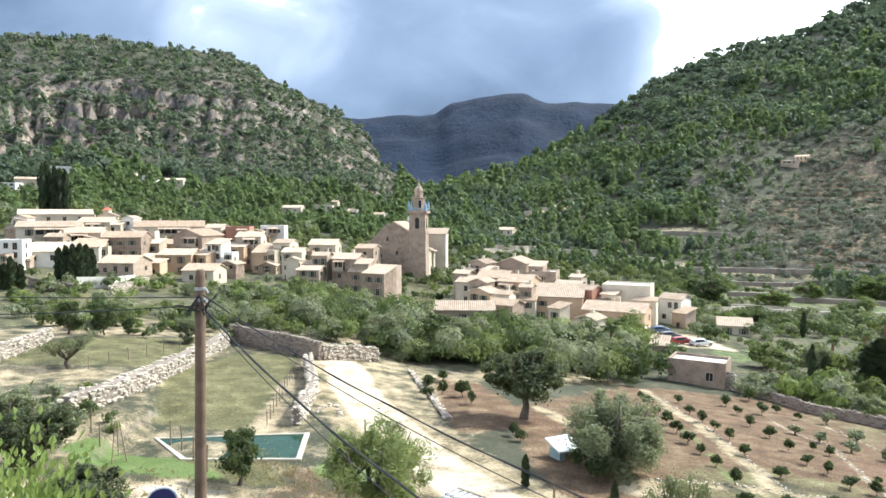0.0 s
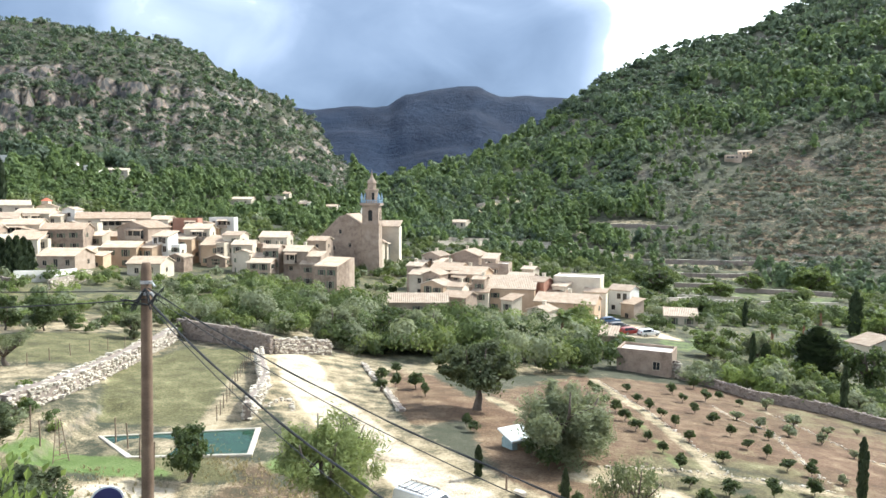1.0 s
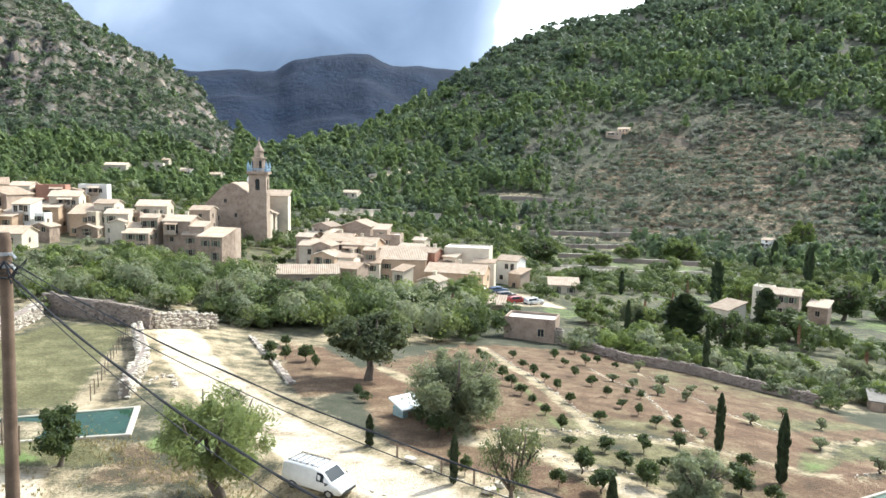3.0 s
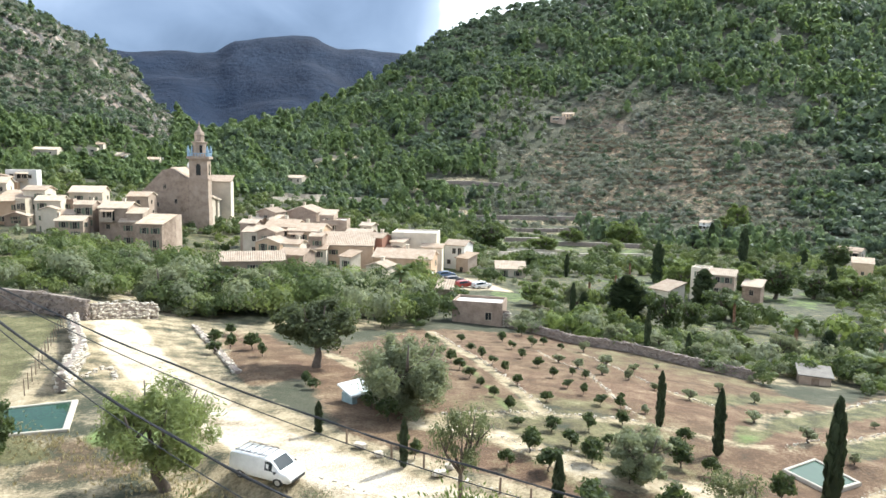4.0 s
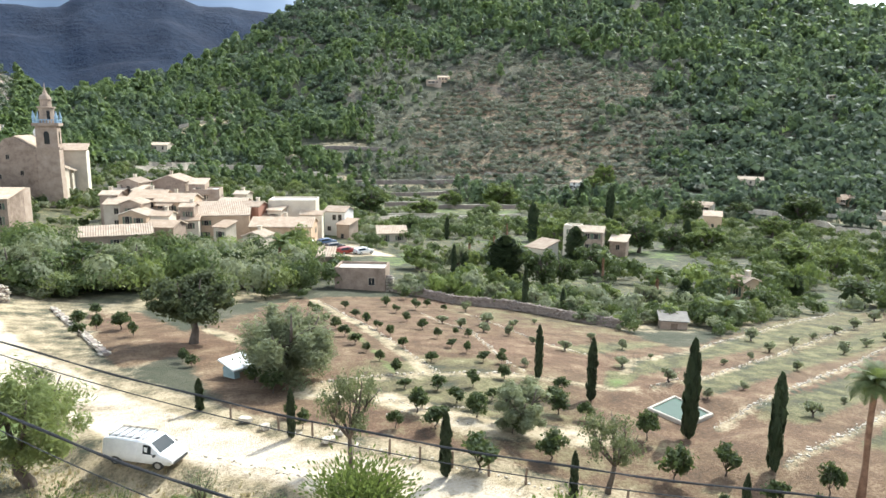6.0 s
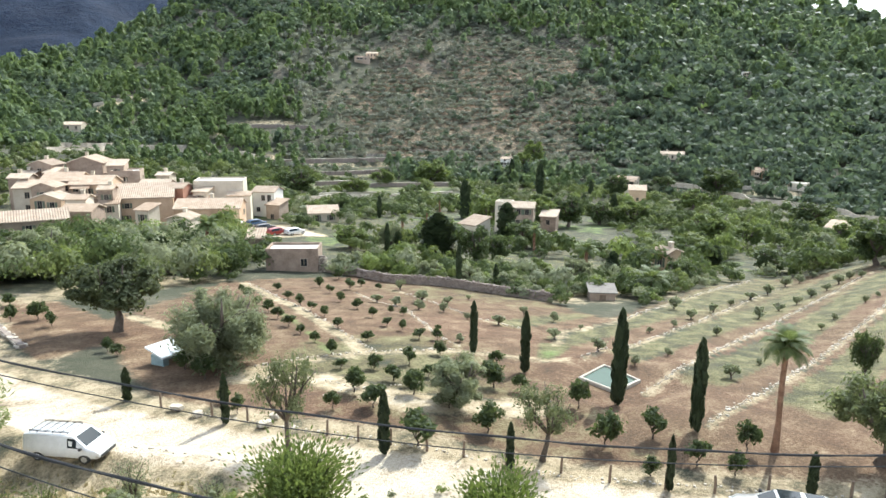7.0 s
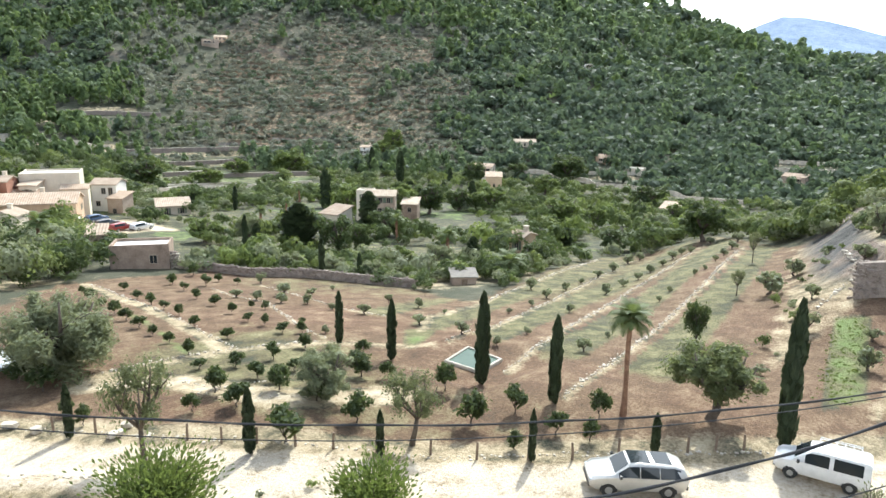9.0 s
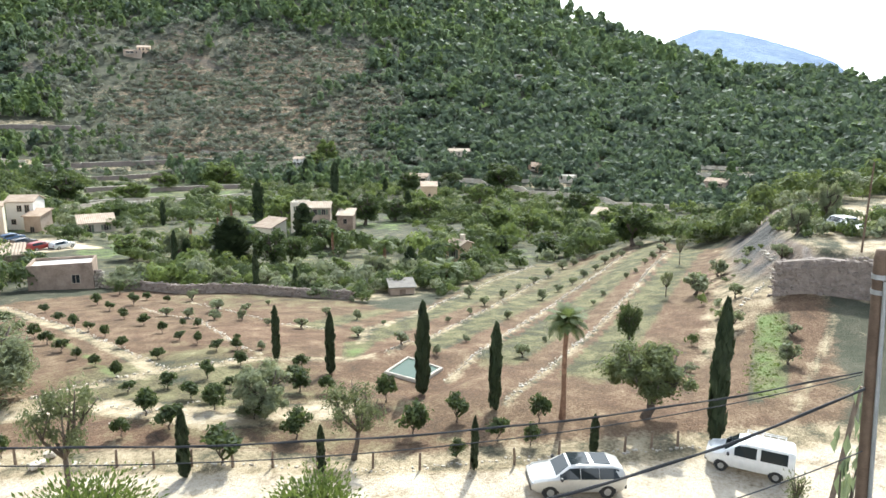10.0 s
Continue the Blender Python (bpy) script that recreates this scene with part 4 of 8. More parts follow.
YOUNG_OLIVES_B = (  # x, y, width, height
    (44.9, 32.9, 0.74, 0.81),
    (43.4, 26.2, 1.06, 1.16),
    (56.3, 35.9, 0.87, 0.96),
    (56.0, 40.6, 0.77, 0.85),
    (61.7, 42.6, 1.11, 1.22),
    (67.6, 43.9, 1.04, 1.14),
    (51.6, 40.1, 0.61, 0.67),
    (65.5, 47.6, 1.5, 1.64),
    (74.0, 45.7, 0.8, 0.88),
    (80.4, 47.0, 1.2, 1.31),
    (87.1, 48.5, 1.46, 1.6),
    (97.0, 51.4, 1.61, 1.76),
    (101.7, 51.9, 1.56, 1.71),
    (106.9, 52.5, 1.09, 1.19),
    (69.1, 39.2, 1.32, 1.45),
    (75.3, 40.4, 1.02, 1.12),
    (79.7, 40.6, 1.07, 1.17),
    (86.0, 42.1, 1.14, 1.25),
    (91.8, 43.0, 1.02, 1.12),
    (96.5, 43.8, 1.35, 1.48),
    (101.0, 44.4, 1.1, 1.21),
    (70.3, 31.9, 0.71, 0.78),
    (65.4, 30.7, 0.67, 0.73),
    (79.3, 32.9, 0.79, 0.86),
)

YOUNG_OLIVES_C = (  # x, y, width, height
    (82.3, 33.0, 0.73, 0.8),
    (88.6, 34.2, 0.95, 1.04),
    (94.8, 35.5, 1.11, 1.21),
    (101.9, 37.0, 1.38, 1.51),
    (110.1, 39.2, 1.48, 1.62),
    (49.1, 27.4, 0.53, 0.58),
    (100.9, 42.9, 1.2, 1.31),
    (108.6, 43.1, 1.27, 1.39),
)

CYPRESSES = (  # x, y, width, height
    (30.8, 41.0, 0.65, 4.28),
    (31.5, 35.5, 0.74, 4.61),
    (33.1, 27.9, 1.00, 6.44),
    (31.9, 21.1, 0.79, 5.40),
    (35.8, 9.17, 0.98, 7.93),
    (15.5, 28.3, 0.63, 3.50),
    (20.5, 24.0, 0.43, 2.49),
    (25.5, 18.0, 0.40, 2.83),
    (30.7, 13.9, 0.49, 2.21),
    (5.47, 43.2, 0.56, 2.16),
    (9.62, 36.5, 0.50, 2.98),
)

VALLEY_CYPRESSES = (  # x, y, width, height
    (-82.8, 125.1, 1.26, 3.98),
    (-80.8, 124.0, 1.24, 5.08),
    (-80.5, 126.5, 1.26, 3.86),
    (-77.6, 134.2, 1.30, 5.99),
    (-75.5, 133.1, 1.43, 6.40),
    (-74.0, 132.8, 1.42, 6.72),
    (-72.9, 133.4, 1.42, 6.83),
    (-72.4, 134.8, 1.43, 6.60),
    (-72.0, 136.1, 1.29, 5.96),
    (-149.1, 248.7, 2.16, 18.4),
    (-148.9, 251.2, 2.18, 19.1),
    (-145.7, 250.8, 2.16, 17.9),
    (-143.1, 249.9, 2.15, 17.2),
    (-141.5, 250.8, 2.15, 16.8),
)

VALLEY_CYPRESSES_B = (  # more of them
    (113.8, 156.9, 2.3, 8.91),
    (95.2, 114.9, 3.03, 6.84),
    (207.5, 227.7, 2.61, 11.96),
    (53.8, 96.2, 0.65, 5.13),
    (57.1, 98.3, 1.26, 3.7),
    (89.1, 163.6, 0.95, 5.25),
    (85.1, 179.9, 1.35, 3.51),
    (88.6, 183.8, 1.38, 3.6),
    (51.6, 72.3, 0.6, 4.71),
    (55.8, 69.5, 0.53, 2.83),
    (76.2, 66.8, 1.46, 3.92),
    (173.1, 152.9, 1.96, 6.53),
    (180.7, 174.0, 1.7, 4.43),
    (109.2, 71.7, 2.0, 3.52),
    (132.7, 141.5, 2.96, 7.12),
    (273.8, 213.7, 2.06, 7.35),
    (219.9, 207.9, 1.8, 6.42),
    (221.2, 264.3, 2.34, 10.96),
)


VALLEY_TREES = (  # x, y, width, height, kind
    (107.5, 138.6, 7.7, 6.8, 'fresh'),
    (60.7, 91.3, 4.2, 6.7, 'pine'),
    (65.3, 87.0, 5.7, 6.1, 'oak'),
    (49.6, 76.6, 3.5, 2.8, 'grey'),
    (55.4, 74.9, 3.3, 2.0, 'grey'),
    (56.3, 67.2, 3.4, 2.5, 'grey'),
    (65.7, 71.8, 4.8, 3.3, 'fresh'),
    (133.6, 134.3, 8.8, 8.0, 'oak'),
    (125.9, 136.5, 9.5, 7.3, 'fresh'),
    (154.0, 128.3, 10.2, 6.4, 'fresh'),
    (243.4, 281.6, 11.3, 8.2, 'fresh'),
    (256.9, 288.5, 11.8, 11.8, 'fresh'),
    (179.2, 274.6, 16.7, 10.0, 'fresh'),
    (120.4, 240.5, 11.4, 5.9, 'fresh'),
    (93.4, 234.1, 13.2, 9.0, 'oak'),
    (153.9, 277.6, 11.3, 7.0, 'fresh'),
    (147.3, 135.3, 7.8, 6.1, 'oak'),
    (231.5, 163.7, 10.6, 7.2, 'fresh'),
    (292.0, 192.8, 18.4, 13.6, 'oak'),
    (273.6, 211.9, 11.7, 8.8, 'oak'),
    (231.9, 117.2, 12.3, 7.9, 'oak'),
    (114.9, 46.9, 7.6, 6.5, 'oak'),
    (145.5, 97.3, 10.7, 6.8, 'fresh'),
    (116.4, 64.6, 7.0, 4.1, 'oak'),
    (127.6, 63.3, 5.1, 4.3, 'fresh'),
    (71.8, 69.8, 4.2, 3.6, 'grey'),
    (84.1, 60.8, 4.4, 3.5, 'oak'),
    (147.2, 88.5, 7.3, 5.2, 'fresh'),
    (60.2, 106.7, 4.8, 4.8, 'grey'),
    (55.3, 113.4, 6.4, 3.8, 'fresh'),
    (93.1, 106.0, 7.2, 5.5, 'oak'),
    (234.0, 205.8, 10.6, 9.5, 'oak'),
    (172.9, 77.5, 8.1, 5.8, 'fresh'),
    (71.0, 88.1, 3.8, 4.8, 'oak'),
)

# ---- parts and trees ----
def part(name, data, mat, parent, label=""):
    """A mesh or bmesh as one object under a thing or a part."""
    if isinstance(data, bmesh.types.BMesh):
        me = bpy.data.meshes.new(name)
        data.to_mesh(me)
        data.free()
    else:
        me = data
    if mat is not None and not me.materials:
        me.materials.append(mat)
    ob = new(name, me)
    ob.parent = parent
    if label:
        tagged(ob, label)
    return ob


def thing(name, m, label, category, group=""):
    ob = new(name)
    ob.empty_display_size = 0.1
    ob.matrix_world = m
    return tagged(ob, label, category, group)


def spot(x, y, turn=0.0, lift=0.0):
    return pose(x, y, float(ground(x, y)) + lift, 0, 0, turn)


def tube(bm, points, radii, sides=8):
    """A tapered, capped tube through points."""
    rings = []
    pts = [Vector(p) for p in points]
    for i, p in enumerate(pts):
        way = (pts[min(i + 1, len(pts) - 1)] - pts[max(i - 1, 0)]).normalized()
        a = way.cross(Vector((0.31, 0.95, 0.05))).normalized()
        b = way.cross(a)
        rings.append([bm.verts.new(p + (a * math.cos(k * 6.2832 / sides) + b * math.sin(k * 6.2832 / sides)) * radii[i]) for k in range(sides)])
    for r0, r1 in zip(rings, rings[1:]):
        for k in range(sides):
            bm.faces.new((r0[k], r0[(k + 1) % sides], r1[(k + 1) % sides], r1[k]))
    bm.faces.new(rings[0][::-1])
    bm.faces.new(rings[-1])


def trunk_mesh(name, high, thick, limbs, spread, seed, lean=0.05):
    """A tapered trunk that forks into limbs, one unit high overall."""
    g = random.Random(seed)
    bm = bmesh.new()
    top = Vector((g.uniform(-lean, lean), g.uniform(-lean, lean), high))
    bend = Vector((g.uniform(-lean, lean), g.uniform(-lean, lean), high * 0.5))
    tube(bm, [(0, 0, -0.06), (0, 0, 0.03), bend, top], [thick * 1.5, thick * 1.1, thick * 0.85, thick * 0.7])
    for k in range(limbs):
        a = 6.2832 * (k + g.uniform(-0.3, 0.3)) / limbs
        end = Vector((math.cos(a) * spread * g.uniform(0.6, 1), math.sin(a) * spread * g.uniform(0.6, 1), g.uniform(0.62, 0.9)))
        mid = top.lerp(end, 0.5) + Vector((math.cos(a) * 0.06, math.sin(a) * 0.06, -0.02))
        tube(bm, [top - Vector((0, 0, thick)), mid, end], [thick * 0.55, thick * 0.38, thick * 0.12], 6)
        for q in range(2):
            tip = mid + Vector((g.uniform(-0.22, 0.22), g.uniform(-0.22, 0.22), g.uniform(0.05, 0.25)))
            tube(bm, [mid, tip], [thick * 0.3, thick * 0.06], 5)
    for f in bm.faces:
        f.smooth = True
    me = bpy.data.meshes.new(name)
    bm.to_mesh(me)
    bm.free()
    me.materials.append(BARK)
    return me


def crown_mesh(name, mat, leaves, leaf, seed, low=0.25, lumps=14, lump=0.22, slim=1.6, droop=0.0, flat=1.0):
    """A crown of separate leaves round many lumps: one unit wide, from low to one unit high."""
    g = np.random.default_rng(seed)
    d = g.normal(0, 1, (lumps, 3))
    d /= np.linalg.norm(d, axis=1)[:, None]
    c = d * g.uniform(0.15, 1, (lumps, 1)) ** 0.5 * (0.5 - lump * 0.75, 0.5 - lump * 0.75, (1 - low) / 2 - lump * 0.6)
    c[:, 2] *= flat
    c[:, 2] += (1 + low) / 2
    w = g.integers(0, lumps, leaves)
    size = lump * g.uniform(0.45, 1.1, lumps)
    n = g.normal(0, 1, (leaves, 3))
    n /= np.linalg.norm(n, axis=1)[:, None]
    p = c[w] + n * size[w, None] * (0.35 + 0.75 * g.uniform(0, 1, (leaves, 1)) + 0.25 * g.normal(0, 1, (leaves, 1)) ** 2 * 0.5) * (1, 1, 0.85)
    p[:, 2] -= droop * g.uniform(0, 1, leaves) * 0.3
    n = n + g.normal(0, 0.6, (leaves, 3)) + (0, 0, 0.35)
    n /= np.linalg.norm(n, axis=1)[:, None]
    t = np.cross(n, g.normal(0, 1, (leaves, 3)))
    t /= np.linalg.norm(t, axis=1)[:, None]
    b = np.cross(n, t)
    s = leaf * g.uniform(0.6, 1.3, (leaves, 1))
    v = np.stack([p + t * s * slim / 2, p + b * s / 2 + n * s * 0.12, p - t * s * slim / 2, p - b * s / 2 + n * s * 0.12], 1).reshape(-1, 3)
    return mesh_from(name, v, np.arange(len(v)).reshape(-1, 4), [mat])


def tree(name, m, wide, high, trunk, crown, label, group="", category="tree"):
    ob = thing(name, m @ Matrix.Diagonal((wide, wide, high, 1)), label, category, group)
    if trunk:
        part("trunk", trunk, None, ob)
    part("crown", crown, None, ob)
    return ob


CITRUS_LEAVES = leafy("citrus_leaves", (0.03, 0.046, 0.02), (0.125, 0.16, 0.056))
BRIGHT_LEAVES = leafy("fresh_leaves", (0.06, 0.09, 0.025), (0.23, 0.28, 0.085), 0.4)
CAROB_LEAVES = leafy("carob_leaves", (0.045, 0.058, 0.03), (0.16, 0.185, 0.09))
CYPRESS_LEAVES = leafy("cypress_leaves", (0.022, 0.034, 0.018), (0.085, 0.11, 0.05), 0.2)
ALMOND_LEAVES = leafy("almond_leaves", (0.075, 0.09, 0.045), (0.23, 0.25, 0.135))
PALM_LEAVES = leafy("palm_leaves", (0.06, 0.085, 0.03), (0.20, 0.24, 0.09), 0.3)

T_CITRUS = [trunk_mesh("citrus_trunk", 0.22, 0.028, 4, 0.3, s) for s in range(2)]
C_CITRUS = [crown_mesh("citrus_crown", CITRUS_LEAVES, 760, 0.085, s, 0.14, 14, 0.2) for s in range(4)]
T_OLIVE = [trunk_mesh("olive_trunk", 0.22, 0.05, 5, 0.34, 10 + s, 0.08) for s in range(2)]
C_YOUNG = [crown_mesh("young_olive_crown", NEAR_OLIVE, 640, 0.07, 20 + s, 0.14, 10, 0.2, 2.4) for s in range(3)]
g0 = random.Random(3)
for k, (x, y, w, h) in enumerate(CITRUS + CITRUS_B + CITRUS_C):
    tree("citrus_tree", spot(x, y, g0.uniform(0, 360)), w * 1.22 * g0.uniform(0.85, 1.15), h * 1.05 * g0.uniform(0.85, 1.15), T_CITRUS[k % 2], C_CITRUS[k % 4],
         "small dark green citrus tree planted in red tilled soil", "citrus trees of the orchard")
for k, (x, y, w, h) in enumerate(YOUNG_OLIVES + YOUNG_OLIVES_B + YOUNG_OLIVES_C):
    tree("olive_tree", spot(x, y, g0.uniform(0, 360)), w * 1.4 * g0.uniform(0.8, 1.2), h * 1.05, T_OLIVE[k % 2], C_YOUNG[k % 3],
         "young grey-green olive tree on a terraced field", "young olive trees")


def cypress_mesh(name, leaves, seed, leaf=0.16):
    """A slim column of upright sprays, one unit wide and high."""
    g = np.random.default_rng(seed)
    z = g.uniform(0.03, 1, leaves) ** 0.9
    a = g.uniform(0, 6.2832, leaves)
    rim = 0.5 * np.minimum(1, 2.2 * (1 - z) ** 0.62) * np.minimum(1, 0.5 + 4 * z) * (1 + 0.22 * np.sin(a * 3 + z * 23 + seed))
    rad = rim * g.uniform(0.55, 1.0, leaves)
    p = np.stack([rad * np.cos(a), rad * np.sin(a), z], -1)
    out = np.stack([np.cos(a), np.sin(a), 0.15 + 0 * a], -1) + g.normal(0, 0.4, (leaves, 3))
    out /= np.linalg.norm(out, axis=1)[:, None]
    side = np.cross(out, (0, 0, 1.0)) + g.normal(0, 0.25, (leaves, 3)) * (1, 1, 0.2)
    s = leaf * g.uniform(0.6, 1.4, (leaves, 1))
    tip = np.array((0, 0, 0.32)) * s + out * s * (0.5, 0.5, 0)
    v = np.stack([p + side * s, p + tip, p - side * s, p - tip * 0.8], 1).reshape(-1, 3)
    return mesh_from(name, v, np.arange(len(v)).reshape(-1, 4), [CYPRESS_LEAVES])


T_STEM = trunk_mesh("cypress_stem", 0.5, 0.06, 3, 0.1, 5, 0.01)
C_CYPRESS = [cypress_mesh("cypress_crown", 1500, 30 + s) for s in range(3)]
C_CYPRESS_FAR = [cypress_mesh("far_cypress_crown", 420, 40 + s, 0.24) for s in range(3)]
for k, (x, y, w, h) in enumerate(CYPRESSES):
    tree("cypress_tree", spot(x, y, k * 77), w * 0.84, h, T_STEM, C_CYPRESS[k % 3],
         "tall slender dark cypress at the orchard" if h > 4 else "small slim cypress beside the lane fence", "cypresses")
for k, (x, y, w, h) in enumerate(VALLEY_CYPRESSES + VALLEY_CYPRESSES_B):
    tree("cypress_tree", spot(x, y, k * 77), w * 1.15, h * 1.2, T_STEM, C_CYPRESS_FAR[k % 3], "dark slender cypress among valley gardens", "valley cypresses")

# the large single trees
C_CAROB = crown_mesh("carob_crown", CAROB_LEAVES, 15000, 0.025, 50, 0.2, 52, 0.105, 1.7)
C_GREY = crown_mesh("olive_crown", NEAR_OLIVE, 22000, 0.013, 51, 0.0, 60, 0.115, 4.6, 0.6)
C_LANE = crown_mesh("lane_tree_crown", leafy("willowy_leaves", (0.105, 0.135, 0.05), (0.31, 0.35, 0.15), 0.5), 13500, 0.0125, 52, 0.16, 70, 0.12, 4.6)
C_SPREAD = crown_mesh("spreading_crown", leafy("dusty_leaves", (0.085, 0.105, 0.05), (0.26, 0.29, 0.14), 0.45), 11500, 0.021, 58, 0.26, 44, 0.105, 2.0, 0.1, 0.85)
C_ROUND = crown_mesh("round_olive_crown", NEAR_OLIVE, 9500, 0.019, 53, 0.0, 46, 0.10, 4.0, 0.2)
C_ALMOND = [crown_mesh("almond_crown", ALMOND_LEAVES, 2600, 0.022, 54 + s, 0.3, 22, 0.15, 1.8) for s in range(2)]
C_LOOSE = [crown_mesh("loose_crown", CITRUS_LEAVES, 3400, 0.040, 56 + s, 0.08, 20, 0.16, 1.8) for s in range(2)]
T_BIG = [trunk_mesh("old_trunk", 0.3, 0.045, 6, 0.36, 60 + s, 0.06) for s in range(3)]
T_ALMOND = trunk_mesh("almond_trunk", 0.38, 0.04, 6, 0.36, 66, 0.08)
for name, x, y, w, h, t, c, label in (
        ("carob_tree", 7.7, 62.3, 9.8, 7.6, T_BIG[0], C_CAROB, "large dark carob tree casting shade on tilled soil"),
        ("olive_tree", 12.5, 47.4, 9.4, 6.2, T_BIG[1], C_GREY, "large grey-green olive tree above a dry bank"),
        ("almond_tree", -3.6, 37.2, 7.6, 6.6, T_BIG[2], C_LANE, "leafy light green tree beside the gravel lane"),
        ("citrus_tree", -13.3, 42.9, 3.9, 3.9, T_BIG[0], C_LOOSE[0], "citrus tree standing beside the irrigation pool"),
        ("olive_tree", 22.6, 31.6, 5.2, 3.5, T_BIG[1], C_ROUND, "round bushy olive tree on a dry bank"),
        ("carob_tree", 36.4, 13.3, 7.2, 5.0, T_BIG[2], C_SPREAD, "spreading carob tree behind the lane fence"),
        ("carob_tree", -18.9, 33.4, 6.6, 4.8, T_BIG[1], C_CAROB, "dense dark green carob tree below the lawn"),
        ("carob_tree", -26.0, 41.5, 6.2, 4.6, T_BIG[0], C_CAROB, "dense dark green carob tree beside the lawn"),
        ("olive_tree", -30.5, 46.0, 6.0, 4.4, T_BIG[2], C_ROUND, "grey-green olive tree beside the lawn"),
        ("fruit_tree", 50.3, 20.3, 2.4, 4.1, T_ALMOND, C_LOOSE[1], "young upright fruit tree on a grassy strip"),
        ("fruit_tree", 68.2, 23.8, 1.8, 3.2, T_ALMOND, C_ALMOND[0], "thin sparse fruit tree on a grassy strip"),
        ("fruit_tree", 87.3, 29.0, 2.0, 4.6, T_ALMOND, C_ALMOND[1], "thin sparse fruit tree on a grassy strip"),
        ("almond_tree", 11.2, 30.8, 4.2, 6.4, T_ALMOND, C_ALMOND[0], "half-bare almond tree with a forked trunk by the lane"),
        ("almond_tree", 22.7, 23.9, 4.4, 4.7, T_ALMOND, C_ALMOND[1], "half-bare almond tree with a forked trunk by the lane"),
        ("almond_tree", -3.7, 49.4, 2.6, 3.0, T_ALMOND, C_ALMOND[0], "small bare almond tree on a dry slope"),
        ("olive_tree", -37.4, 65.9, 6.4, 3.4, T_BIG[0], C_ALMOND[1], "gnarled leaning olive tree with a thin crown"),
        ("olive_tree", -31.7, 82.1, 4.2, 3.7, T_BIG[1], C_ROUND, "olive tree above a dry stone wall"),
        ("fruit_tree", -46.0, 81.2, 4.4, 4.4, T_CITRUS[0], C_LOOSE[0], "leafy fruit tree on a dry field"),
        ("fruit_tree", -41.8, 81.6, 4.4, 4.6, T_CITRUS[1], C_LOOSE[1], "leafy fruit tree on a dry field"),
        ("olive_tree", 84.0, 12.2, 4.2, 5.2, T_BIG[0], C_ROUND, "spreading olive tree beside the pale upper track"),
        ("olive_tree", 76.5, 13.6, 3.4, 3.2, T_BIG[1], C_ROUND, "bushy olive tree above the retaining wall"),
        ("olive_tree", 70.8, 13.6, 2.8, 2.2, T_OLIVE[0], C_YOUNG[0], "low round bush above the retaining wall"),
        ("fruit_tree", -39.6, 83.3, 2.2, 2.6, T_CITRUS[1], C_CITRUS[1], "small dark fruit tree on a dry field")):
    tree(name, spot(x, y, (x * 37) % 360), w * 0.88, h, t, c, label)


# single trees of the valley gardens
C_OAK = crown_mesh("oak_crown", OAK, 2900, 0.046, 71, 0.06, 34, 0.13, 1.7)
C_FRESH = crown_mesh("fresh_crown", leafy("garden_leaves", (0.07, 0.10, 0.03), (0.23, 0.28, 0.085)), 2900, 0.046, 72, 0.10, 34, 0.13, 1.7)
C_SPIRE = cypress_mesh("pine_spire_crown", 2200, 73, 0.10)
VALLEY_KINDS = {"oak": ("oak_tree", T_BIG[0], C_OAK, "dense dark green oak in a valley garden"),
                "fresh": ("garden_tree", T_BIG[1], C_FRESH, "round fresh green tree in a valley garden"),
                "grey": ("olive_tree", T_BIG[2], C_ROUND, "grey-green olive tree beyond the orchard wall"),
                "pine": ("conifer", T_STEM, C_SPIRE, "broad dark green conifer in a valley garden")}
for x, y, w, h, kind in VALLEY_TREES:
    name, t, c, label = VALLEY_KINDS[kind]
    tree(name, spot(x, y, (x * 53) % 360), w * 1.25, h * 1.25, t, c, label, "trees of the valley gardens")
tree("stone_pine", spot(36.5, 132.3, 20), 9.0, 6.0, T_BIG[0], C_FRESH, "broad bright green umbrella pine below the village", "trees of the valley gardens")
for x, y, w, h in ((-8.5, 96.0, 8.5, 6.5), (-3.0, 99.0, 8.0, 6.0), (4.5, 101.0, 8.5, 6.5), (12.0, 104.0, 8.5, 6.0), (18.5, 103.0, 8.0, 6.2), (25.0, 106.0, 7.5, 5.6), (-1.0, 108.0, 8.0, 6.0)):
    tree("olive_tree" if h > 6.3 else "oak_tree", spot(x, y, x * 31), w, h, T_BIG[1], C_ROUND if h > 6.3 else C_OAK, "tall dense tree between the orchard and the village", "trees behind the orchard")


def frond_mesh(length, seed):
    """One arching feather leaf: a rib with leaflets on both sides."""
    g = np.random.default_rng(seed)
    n = 22
    s = np.linspace(0.08, 1, n)
    rib = np.stack([s * 0.82, 0 * s, 0.55 * s - 0.75 * s ** 2.2], -1) * length
    v, f = [], []
    for k in range(n - 1):
        out = 0.30 * length * math.sin(math.pi * min(1, 0.15 + 0.9 * s[k])) * g.uniform(0.85, 1.1)
        for side in (-1, 1):
            a, b = rib[k], rib[k + 1]
            tip = a + np.array((out * 0.55, side * out * 0.8, -out * 0.35))
            i = len(v)
            v += [a, b, tip + (b - a) * 0.3, tip]
            f.append((i, i + 1, i + 2, i + 3))
    return mesh_from("frond", np.array(v), np.array(f), [PALM_LEAVES])


PALM_BARK = mottled("palm_bark", ((0.3, (0.10, 0.05, 0.03)), (0.8, (0.36, 0.21, 0.13))), 3, 18, bump=1.0, depth=0.05)


